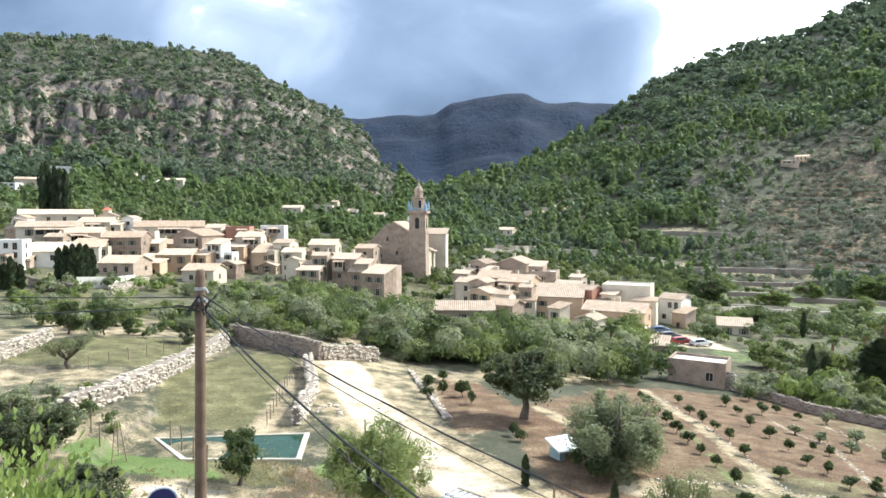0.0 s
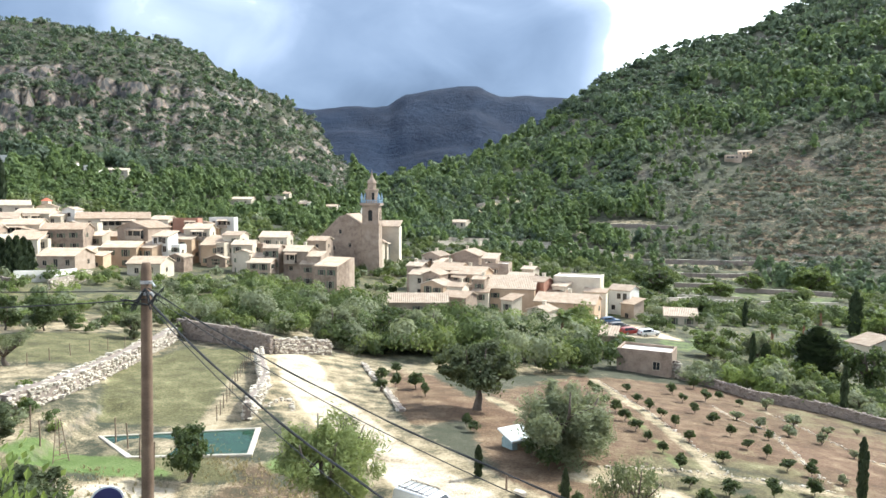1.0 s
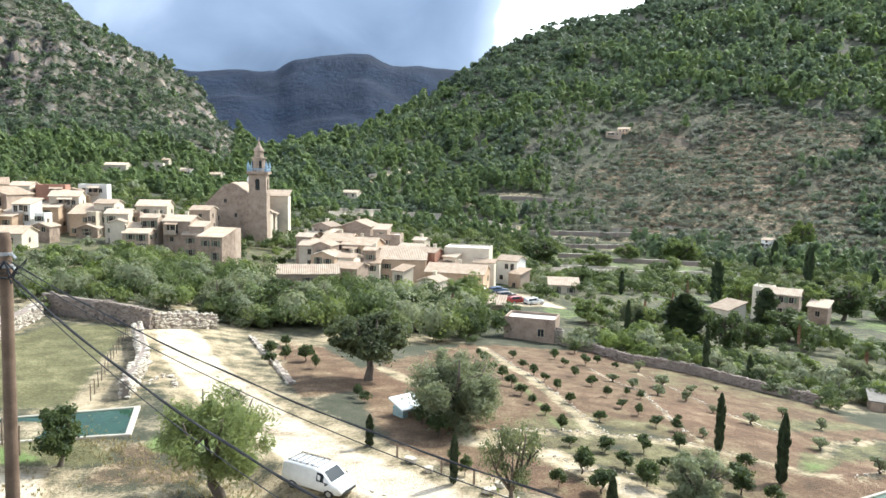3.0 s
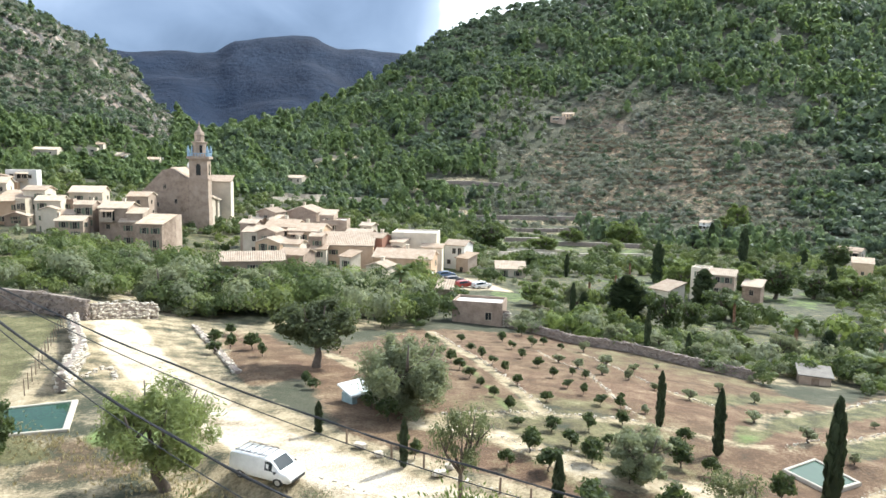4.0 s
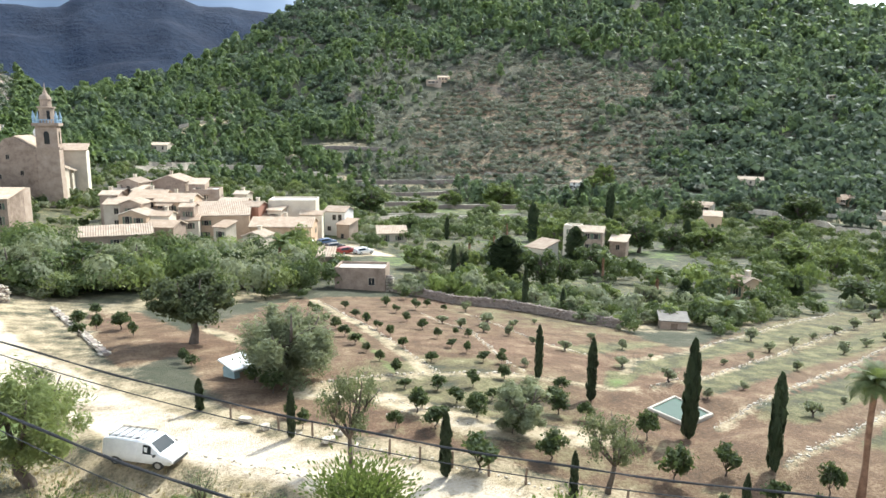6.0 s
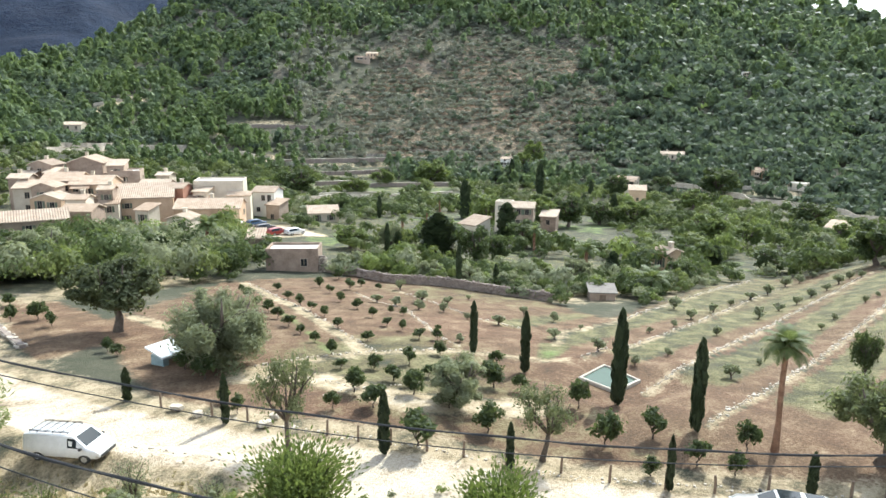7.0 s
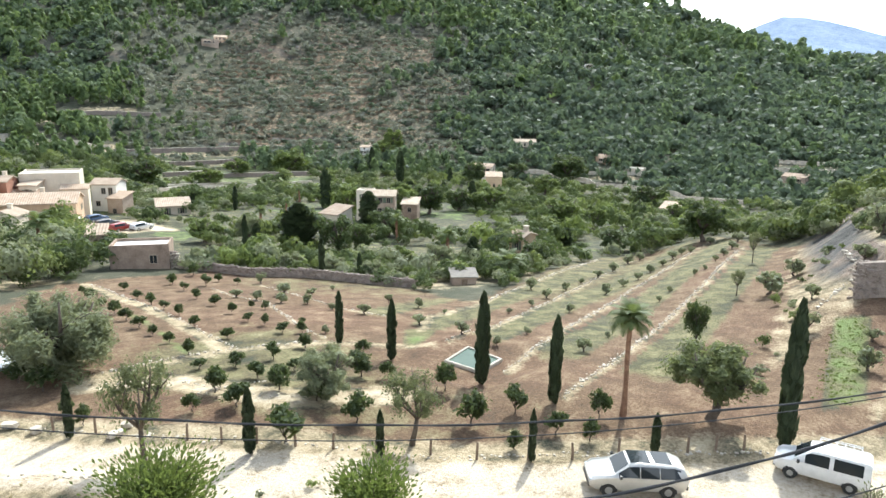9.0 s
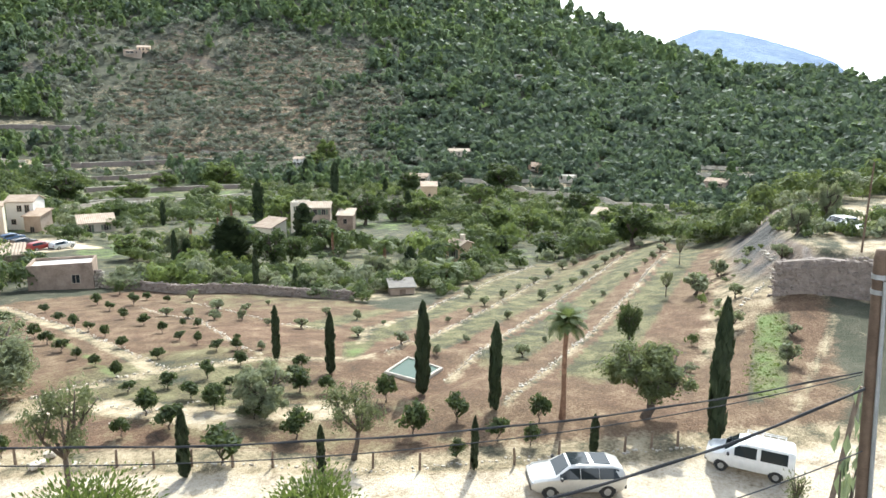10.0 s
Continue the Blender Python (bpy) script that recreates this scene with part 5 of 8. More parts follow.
def palm(x, y, high, reach, thick, count, label):
    ob = thing("palm_tree", spot(x, y), label, "palm", "palms")
    bm = bmesh.new()
    levels = 18
    pts = [(0.05 * math.sin(k * 0.4), 0, high * k / levels - 0.1) for k in range(levels + 1)]
    tube(bm, pts, [thick * (1.35 - 0.5 * min(1, k / 5)) * (1.06 if k % 2 else 0.96) for k in range(levels + 1)], 10)
    part("trunk", bm, PALM_BARK, ob)
    frond = frond_mesh(reach, 3)
    g = random.Random(int(x))
    for k in range(count):
        o = part("frond", frond, None, ob)
        lift = -38 + 100 * (k / count) + g.uniform(-8, 8)
        o.matrix_basis = pose(0, 0, high - 0.1, 0, 0, k * 137.5) @ pose(0, 0, 0, 0, -lift, 0)
    return ob


palm(33.3, 17.2, 6.1, 1.75, 0.165, 34, "fan-crowned palm with a slim reddish trunk")
for x, y, high, reach in ((116.2, 173.7, 4, 2.2), (89.8, 139.9, 4, 2.0), (88.6, 98.3, 5, 2.4), (75.7, 71.8, 5, 2.6), (71.6, 56.0, 2.5, 3.2), (70.5, 119.4, 4.5, 2.0), (27.5, 108.0, 6.0, 3.0)):
    palm(x, y, high, reach, 0.3, 22, "date palm in a valley garden")


# ---- gardens and thickets ----
def plant_gardens():
    """Trees and shrubs of the village gardens, the valley and the spur, too many to count."""
    g = np.random.default_rng(23)
    spots, kinds = [], []

    def scatter(n, az0, az1, r0, r1, size0, size1, mix, keep=1.0, tall=1.0, clump=0.45):
        az = g.uniform(az0, az1, n)
        r = np.sqrt(g.uniform(r0 * r0, r1 * r1, n))
        x, y = r * np.sin(np.radians(az)), r * np.cos(np.radians(az))
        ok = (g.uniform(0, 1, n) < keep) & (value_noise(x, y, 14, 41) > clump * 0.8)
        fields = smooth(13, 17, az) * smooth(36, 31, az) * smooth(195, 215, r)
        ok &= g.uniform(0, 1, n) > 0.15 * fields
        ok &= free_of_houses(x, y) & before_walls(x, y) & (inside(x, y, STRIP_FIELD, 2) < 0.3) & (inside(x, y, ORCHARD, 2) < 0.3)
        for hx, hy, hr in CLEARINGS:
            ok &= np.hypot(x - hx, y - hy) > hr
        x, y = x[ok], y[ok]
        rad = g.uniform(size0, size1, len(x)) * g.uniform(0.7, 1.1, len(x))
        spots.append(np.stack([x, y, ground(x, y) - 0.1 * rad, rad, tall * g.uniform(0.8, 1.3, len(x))], -1))
        kinds.append(g.choice(4, len(x), p=mix))

    scatter(430, -13, 17, 88, 136, 1.2, 3.6, (0.2, 0.42, 0.33, 0.05), clump=0.3)
    scatter(130, -26, -9, 96, 150, 0.9, 2.4, (0.2, 0.34, 0.36, 0.1), clump=0.3)
    spots[:] = [np.concatenate(spots)]
    kinds[:] = [np.concatenate(kinds)]
    fine = [crown_template(760, 80 + s, 1.0, 0.08) for s in range(5)]
    woods("garden_trees", spots.pop(), fine, [PINE, OAK, OLIVE, BRIGHT_LEAVES], kinds.pop(), "dense garden trees between the orchard and the village", 10)
    scatter(700, 30, 61, 62, 108, 0.6, 1.7, (0.2, 0.34, 0.30, 0.16), clump=0.25)
    scatter(170, 18, 58, 89, 101, 1.0, 2.4, (0.2, 0.36, 0.28, 0.16), clump=0.30)
    scatter(520, 15, 67, 97, 215, 1.4, 3.6, (0.25, 0.54, 0.12, 0.09), clump=0.52)
    scatter(850, 12, 74, 200, 345, 1.8, 4.0, (0.3, 0.50, 0.08, 0.12), clump=0.48)
    scatter(260, 64, 78, 112, 200, 1.2, 2.6, (0.3, 0.5, 0.2, 0.0), clump=0.3)
    scatter(300, 73, 92, 98, 165, 1.3, 3.2, (0.35, 0.4, 0.25, 0.0), clump=0.4)
    medium = [crown_template(400, 70 + s, 1.0, 0.115) for s in range(5)]
    woods("valley_trees", np.concatenate(spots), medium, [PINE, OAK, OLIVE, BRIGHT_LEAVES], np.concatenate(kinds), "round green trees standing between the valley terraces", 14)
    spots.clear()
    kinds.clear()
    scatter(420, -33, -8, 100, 178, 0.7, 1.8, (0.25, 0.25, 0.25, 0.25), clump=0.5)
    scatter(160, -12, 14, 135, 250, 0.9, 2.0, (0.3, 0.4, 0.2, 0.1), clump=0.5)
    scatter(1000, 15, 67, 95, 215, 0.5, 1.5, (0.22, 0.40, 0.21, 0.17), clump=0.44)
    scatter(500, -5, 14, 205, 345, 1.4, 3.0, (0.4, 0.5, 0.1, 0.0), clump=0.35)
    scatter(2000, 12, 74, 200, 345, 0.9, 2.2, (0.25, 0.4, 0.25, 0.1), clump=0.5)
    scatter(330, 71, 90, 66, 92, 0.3, 1.1, (0.2, 0.2, 0.5, 0.1), clump=0.4)
    scatter(700, -36, -4, 262, 345, 1.4, 3.4, (0.5, 0.4, 0.1, 0.0), clump=0.45)
    scatter(60, -36, -25, 44, 66, 0.4, 1.0, (0.2, 0.4, 0.3, 0.1), clump=0.55)
    scatter(30, -30, -12, 88, 100, 0.6, 1.4, (0.2, 0.4, 0.3, 0.1), clump=0.3)
    scatter(70, -4, 40, 22, 29, 0.2, 0.5, (0.2, 0.1, 0.6, 0.1), clump=0.3)
    # bushes along the dry edge of the striped field
    t = np.sort(g.uniform(0, 1, 24))
    x, y = 46 + 46 * t + g.normal(0, 0.8, 24), 14 + 8 * t + g.normal(0, 0.9, 24)
    spots.append(np.stack([x, y, ground(x, y) - 0.05, g.uniform(0.2, 0.65, 24), g.uniform(0.8, 1.5, 24)], -1))
    kinds.append(g.choice(4, 24, p=(0.2, 0.25, 0.5, 0.05)))
    near = [crown_template(128, 60 + s, 1.0, 0.225) for s in range(6)]
    woods("garden_thicket", np.concatenate(spots), near, [PINE, OAK, OLIVE, BRIGHT_LEAVES], np.concatenate(kinds),
          "green thickets and garden trees of the valley", 9)


# ground kept free of bushes: x, y, radius
CLEARINGS = ((45.6, 149.3, 10), (42.4, 138.8, 7), (63.7, 57.2, 3.5), (60.5, 54.2, 4), (57.5, 51.5, 4), (-19, 42, 7), (-23, 45, 4.5), (-20, 60, 9), (-13, 88, 7), (-12, 110, 4), (36, 80, 6), (40, 95, 6), (55, 130, 9), (46, 109, 6), (50, 118, 8), (0, 62, 6))
plant_gardens()

# dry tufts along the lane and on the banks
def tufts():
    g = np.random.default_rng(31)
    n = 5200
    t = g.uniform(0, 1, n)
    x, y = -10 + 46 * t + g.normal(0, 0.6, n), 43.6 + 10 - 46 * t + g.normal(0, 0.6, n)
    off = np.where(g.uniform(0, 1, n) < 0.55, g.normal(0.4, 0.7, n), g.normal(-8.0, 2.0, n))
    x, y = x + off * 0.7 - 5, y + off * 0.7 - 5
    z = ground(x, y)
    h = g.uniform(0.06, 0.28, n)
    a = g.uniform(0, 6.28, n)
    v = []
    for k in range(3):
        b = a + k * 2.1
        d = np.stack([np.cos(b), np.sin(b), 0 * b], -1) * (h * 0.5)[:, None]
        base = np.stack([x, y, z - 0.02], -1)
        v.append(np.stack([base - d * 0.5, base + d * 0.5, base + d * g.uniform(0.2, 1, (n, 1)) + np.stack([0 * h, 0 * h, h], -1)], 1))
    v = np.concatenate(v).reshape(-1, 3)
    straw = leafy("dry_grass", (0.26, 0.215, 0.125), (0.52, 0.45, 0.30), 0.3)
    me = mesh_from("dry_grass", v, np.arange(len(v)).reshape(-1, 3), [straw])
    tagged(new("dry_grass", me), "tufts of dry grass along the gravel lane", "grass", kind="stuff")


tufts()


def vegetable_rows():
    """Leafy rows of the kitchen garden."""
    g = np.random.default_rng(37)
    n = 300
    t, w = g.uniform(0, 1, n), np.round(g.uniform(-0.5, 5.5, n)) / 5
    x = 43.5 + 16 * t + g.normal(0, 0.1, n)
    y = 7.9 + 3.0 * t + w * 1.8 + g.normal(0, 0.12, n)
    rad = g.uniform(0.05, 0.12, n)
    spots = np.stack([x, y, ground(x, y) - 0.05, rad, g.uniform(0.6, 1.0, n)], -1)
    small = [crown_template(22, 90 + s, 0.8, 0.5) for s in range(4)]
    woods("vegetable_rows", spots, small, [BRIGHT_LEAVES], np.zeros(n, int), "rows of low green vegetables in the kitchen garden", 12)["category"] = "vegetables"


vegetable_rows()


# ---- houses ----
STONE = mottled("rubble_stone", ((0.25, (0.16, 0.115, 0.085)), (0.55, (0.33, 0.25, 0.19)), (0.85, (0.46, 0.37, 0.29))), 0.7, 6, bump=0.6, depth=0.06, per_object=0.25)
CREAM = mottled("cream_render", ((0.2, (0.36, 0.30, 0.22)), (0.8, (0.64, 0.565, 0.45))), 0.5, 8, bump=0.2, per_object=0.3)
WHITE = mottled("white_render", ((0.2, (0.55, 0.515, 0.46)), (0.7, (0.76, 0.735, 0.68))), 0.4, 9, bump=0.15, per_object=0.15)
OCHRE = mottled("ochre_render", ((0.2, (0.36, 0.24, 0.15)), (0.8, (0.60, 0.44, 0.30))), 0.5, 8, bump=0.2, per_object=0.3)
BRICK = mottled("red_render", ((0.2, (0.26, 0.12, 0.08)), (0.8, (0.42, 0.23, 0.16))), 0.6, 9, bump=0.3)
WALLS = {"stone": STONE, "cream": CREAM, "white": WHITE, "ochre": OCHRE, "brick": BRICK}
TILES = [mottled("roof_tiles", ((0.25, (0.29, 0.205, 0.14)), (0.55, (0.42, 0.32, 0.235)), (0.85, (0.54, 0.455, 0.355))), 0.8, 5, bump=0.7, depth=0.05, per_object=0.35),
         mottled("pale_roof_tiles", ((0.25, (0.30, 0.22, 0.16)), (0.8, (0.53, 0.44, 0.34))), 0.8, 5, bump=0.7, depth=0.05, per_object=0.3)]
RED_TILES = mottled("red_roof_tiles", ((0.25, (0.34, 0.09, 0.05)), (0.8, (0.52, 0.17, 0.10))), 1.0, 6, bump=0.5)
FLAT_ROOF = mottled("flat_roof", ((0.2, (0.45, 0.42, 0.38)), (0.8, (0.74, 0.71, 0.66))), 0.6, 5)
SHUTTER = mottled("shutter_paint", ((0.2, (0.06, 0.09, 0.06)), (0.8, (0.16, 0.17, 0.12))), 2, 20, 0.6, per_object=0.5)
FRAME = mottled("window_surround", ((0.2, (0.24, 0.19, 0.14)), (0.8, (0.44, 0.37, 0.29))), 2, 20)


def glass_material(name, colour=(0.02, 0.022, 0.025), rough=0.12):
    m, n, l, b = material(name, rough)
    b.inputs["Base Color"].default_value = (*colour, 1)
    b.inputs["Specular IOR Level"].default_value = 0.5
    return m


PANE = glass_material("window_glass")


def box(bm, x0, x1, y0, y1, z0, z1):
    v = [bm.verts.new((x, y, z)) for x in (x0, x1) for y in (y0, y1) for z in (z0, z1)]
    for f in ((0, 1, 3, 2), (4, 6, 7, 5), (0, 4, 5, 1), (2, 3, 7, 6), (0, 2, 6, 4), (1, 5, 7, 3)):
        bm.faces.new([v[i] for i in f])
    return v


def roof_slab(x0, x1, y0, z0, y1, z1, thick=0.16):
    """A slope of barrel tiles from the eave (y0, z0) to the ridge (y1, z1), with ridges and troughs and a closed underside."""
    n = max(4, int((x1 - x0) / 0.21))
    xs = np.linspace(x0, x1, n + 1)
    lift = np.where(np.arange(n + 1) % 2, 0.10, 0.0)
    top0 = np.stack([xs, np.full(n + 1, y0), z0 + thick + lift], -1)
    top1 = np.stack([xs, np.full(n + 1, y1), z1 + thick + lift], -1)
    low0, low1 = np.stack([xs, np.full(n + 1, y0), np.full(n + 1, z0)], -1), np.stack([xs, np.full(n + 1, y1), np.full(n + 1, z1)], -1)
    v = np.concatenate([top0, top1, low0, low1])
    k, m = np.arange(n), n + 1
    f = [np.stack([k, k + 1, k + 1 + m, k + m], -1), np.stack([k + 2 * m, k + 3 * m, k + 1 + 3 * m, k + 1 + 2 * m], -1),
         np.stack([k, k + 2 * m, k + 1 + 2 * m, k + 1], -1), np.stack([k + m, k + 1 + m, k + 1 + 3 * m, k + 3 * m], -1),
         np.array([[0, m, 3 * m, 2 * m], [n, n + 2 * m, n + 3 * m, n + m]])]
    return v, np.concatenate(f)


def prism(bm, outline, y0, y1):
    """A wall block: an outline in x and z, from y0 to y1."""
    a = [bm.verts.new((x, y0, z)) for x, z in outline]
    b = [bm.verts.new((x, y1, z)) for x, z in outline]
    bm.faces.new(a)
    bm.faces.new(b[::-1])
    for k in range(len(a)):
        q = (k + 1) % len(a)
        bm.faces.new((a[q], a[k], b[k], b[q]))


WINDOW_MESHES = {}


def window_parts(parent, m, w, h, shutters):
    """A window in its raised surround, with a pane set back in it and shutters folded open."""
    key = (round(w, 1), round(h, 1))
    if key not in WINDOW_MESHES:
        bm = bmesh.new()
        t = 0.08
        box(bm, -w / 2 - t, -w / 2, -0.06, 0.05, 0, h)
        box(bm, w / 2, w / 2 + t, -0.06, 0.05, 0, h)
        box(bm, -w / 2 - t, w / 2 + t, -0.06, 0.05, h, h + t)
        box(bm, -w / 2 - t * 1.4, w / 2 + t * 1.4, -0.14, 0.05, -t, 0)
        box(bm, -0.03, 0.03, -0.03, 0.02, 0, h)
        a = bpy.data.meshes.new("window")
        bm.to_mesh(a)
        bm.free()
        a.materials.append(FRAME)
        bm = bmesh.new()
        box(bm, -w / 2, w / 2, -0.015, 0.02, 0, h)
        b = bpy.data.meshes.new("pane")
        bm.to_mesh(b)
        bm.free()
        b.materials.append(PANE)
        bm = bmesh.new()
        box(bm, 0, w / 2, -0.05, 0, 0, h)
        for k in range(4):
            box(bm, 0.04, w / 2 - 0.04, -0.07, -0.05, h * (k + 0.2) / 4, h * (k + 0.8) / 4)
        c = bpy.data.meshes.new("shutter")
        bm.to_mesh(c)
        bm.free()
        c.materials.append(SHUTTER)
        WINDOW_MESHES[key] = (a, b, c)
    a, b, c = WINDOW_MESHES[key]
    o = part("window", a, None, parent)
    o.matrix_basis = m
    part("pane", b, None, o)
    if shutters:
        for side in (-1, 1):
            s = part("shutter", c, None, o)
            s.matrix_basis = pose(side * (w / 2 + 0.13) - (w / 2 if side < 0 else 0), -0.005, 0)


LABELS = {"stone": "brown stone house", "cream": "cream rendered house", "white": "white rendered house",
          "ochre": "ochre rendered house", "brick": "reddish rendered house"}
ROOFS = {"p": "with pitched tile roof", "f": "with gabled tile roof", "s": "with sloping tile roof", "flat": "with a flat roof", "y": "with a pointed red roof"}


def loggia(parent, px, z, w, g):
    """A roofed balcony: a flat dark panel painted as the shade of its recess, behind a parapet, posts and a small roof.
    """
    ob = part("loggia", mesh_loggia(w), FRAME, parent, "open balcony with a parapet and posts")
    ob.matrix_basis = pose(px, 0, z)
    bm = bmesh.new()
    box(bm, -w / 2, w / 2, -0.03, 0.02, 0.1, 2.35)
    part("recess_shade", bm, PANE, ob)
    part("awning", mesh_from("awning", *roof_slab(-w / 2 - 0.3, w / 2 + 0.3, -1.7, 2.3, 0.0, 2.8, 0.1), [TILES[0]]), None, ob)


def mesh_loggia(w):
    bm = bmesh.new()
    box(bm, -w / 2 - 0.1, w / 2 + 0.1, -1.5, 0.05, -0.15, 0.05)
    box(bm, -w / 2 - 0.1, w / 2 + 0.1, -1.5, -1.38, 0.05, 0.95)
    n = max(2, int(w / 1.8))
    for k in range(n + 1):
        x = -w / 2 + w * k / n
        box(bm, x - 0.1, x + 0.1, -1.5, -1.3, 0.95, 2.35)
    return bm


def house(x, y, turn, wide, deep, eaves, roof, wall, storeys, cols, where, seed):
    g = random.Random(seed)
    base = min(float(ground(x + a, y + b)) for a in (-6, 0, 6) for b in (0, 8)) - 0.5
    ob = thing("house", pose(x, y, base, 0, 0, turn + g.uniform(-7, 7)), f"{LABELS[wall]} {ROOFS[roof]} {where}", "house", "houses of the village")
    high = eaves - base
    deep = min(deep, max(3.5, wide * 1.1))
    rise = {"p": deep * 0.17, "f": wide * 0.18, "s": deep * 0.24, "flat": 0, "y": wide * 0.55}[roof]
    bm = bmesh.new()
    hw = wide / 2
    if roof == "f":
        prism(bm, ((-hw, 0), (hw, 0), (hw, high), (0, high + rise), (-hw, high)), 0, deep)
    elif roof in "ps":
        ridge = deep / 2 if roof == "p" else deep
        prof = [(0, 0), (deep, 0), (deep, high if roof == "p" else high + rise)] + ([(ridge, high + rise)] if roof == "p" else []) + [(0, high)]
        a, b = [bm.verts.new((-hw, q, z)) for q, z in prof], [bm.verts.new((hw, q, z)) for q, z in prof]
        bm.faces.new(a[::-1])
        bm.faces.new(b)
        for k in range(len(a)):
            q = (k + 1) % len(a)
            bm.faces.new((a[k], a[q], b[q], b[k]))
    else:
        box(bm, -hw, hw, 0, deep, 0, high)
        if roof == "flat":
            for e in ((-hw, hw, 0, 0.25), (-hw, hw, deep - 0.25, deep), (-hw, -hw + 0.25, 0.25, deep - 0.25), (hw - 0.25, hw, 0.25, deep - 0.25)):
                box(bm, *e, high, high + 0.5)
    bmesh.ops.recalc_face_normals(bm, faces=bm.faces)
    part("wall", bm, WALLS[wall], ob)
    tiles = TILES[1] if g.random() < 0.45 else TILES[0]
    o = 0.35
    slabs = []
    if roof == "p":
        k = rise / (deep / 2)
        slabs = [roof_slab(-hw - o, hw + o, -o, high - o * k, deep / 2, high + rise), roof_slab(-hw - o, hw + o, deep + o, high - o * k, deep / 2, high + rise)]
    elif roof == "s":
        k = rise / deep
        slabs = [roof_slab(-hw - o, hw + o, -o, high - o * k, deep + o, high + rise + o * k)]
    elif roof == "f":
        k = rise / hw
        for side in (-1, 1):
            v, f = roof_slab(-o, deep + o, hw + o, high - o * k, 0, high + rise)
            slabs.append((np.stack([v[:, 1] * side, v[:, 0], v[:, 2]], -1), f))
    for v, f in slabs:
        me = mesh_from("roof", v, f, [tiles])
        part("roof", me, None, ob)
    if roof == "flat":
        bm = bmesh.new()
        box(bm, -hw + 0.25, hw - 0.25, 0.25, deep - 0.25, high + 0.004, high + 0.12)
        part("roof", bm, FLAT_ROOF, ob)
    if roof == "y":
        bm = bmesh.new()
        top = bm.verts.new((0, deep / 2, high + rise))
        ring = [bm.verts.new(p) for p in ((-hw - 0.3, -0.3, high), (hw + 0.3, -0.3, high), (hw + 0.3, deep + 0.3, high), (-hw - 0.3, deep + 0.3, high))]
        bm.faces.new(ring[::-1])
        for k in range(4):
            bm.faces.new((ring[k], ring[(k + 1) % 4], top))
        part("roof", bm, RED_TILES, ob)
    if roof in "pf" and g.random() < 0.5:
        bm = bmesh.new()
        cx = g.uniform(-0.3, 0.3) * wide
        box(bm, cx - 0.35, cx + 0.35, deep * 0.6, deep * 0.6 + 0.7, high - 0.5, high + rise + 0.9)
        box(bm, cx - 0.45, cx + 0.45, deep * 0.6 - 0.1, deep * 0.6 + 0.8, high + rise + 0.9, high + rise + 1.02)
        part("chimney", bm, CREAM, ob)
    if wide > 6 and high > 5 and g.random() < 0.45:
        loggia(ob, g.uniform(-0.2, 0.2) * wide, high - 3.1, wide * g.uniform(0.35, 0.55), g)
    shut = g.random() < 0.5
    level = min(2.9, (high - 0.7) / max(1, storeys))
    for s in range(storeys):
        z = high - level * (s + 1) + 0.75
        for c in range(cols):
            if g.random() < 0.14:
                continue
            px = (c + 0.5) / cols * wide * 0.86 - wide * 0.43 + g.uniform(-0.2, 0.2)
            tall = g.choice((1.1, 1.3, 1.3, 1.7))
            window_parts(ob, pose(px, 0, z + (0 if tall < 1.6 else -0.3)), 0.9, min(tall, level - 0.8) if level > 1.6 else 0.7, shut)
        if deep > 5 and g.random() < 0.7:
            window_parts(ob, pose(hw, deep * g.uniform(0.3, 0.7), z, 0, 0, 90), 0.8, 1.1, shut)
    return ob


n_house = 0
for rows, where in ((OLD_TOWN + OLD_TOWN_B + OLD_TOWN_C + OLD_TOWN_D, "in the old town"), (LOWER_TOWN + LOWER_TOWN_B + LOWER_TOWN_C, "below the church"),
                    (VALLEY_HOUSES + VALLEY_HOUSES_B + VALLEY_HOUSES_C, "among valley trees"), (UPPER_HOUSES + UPPER_HOUSES_B, "on the wooded slope")):
    for row in rows:
        n_house += 1
        house(*row, where, n_house)
        x, y, turn, wide, deep, eaves, roof, wall, storeys, cols = row
        g = random.Random(n_house * 7)
        if math.hypot(x, y) < 262 and x < 60 and g.random() < 0.75:
            # a lower wing or neighbour built against it
            side, t = g.choice((-1, 1)), radians(turn)
            a, b = side * (wide * 0.5 + g.uniform(-1.5, 1.5)), -g.uniform(1.0, 4.5)
            hx, hy = x + a * math.cos(t) - b * math.sin(t), y + a * math.sin(t) + b * math.cos(t)
            low = eaves - g.uniform(1.6, 3.6)
            if low - float(ground(hx, hy)) > 2.2:
                house(round(hx, 1), round(hy, 1), turn + g.uniform(-14, 8), g.uniform(3.6, 6.5), g.uniform(4, 6), low,
                      g.choice("ppssf"), g.choice(("stone", "stone", "cream", "ochre", "cream")), 2, g.choice((1, 2)), where, n_house * 31)


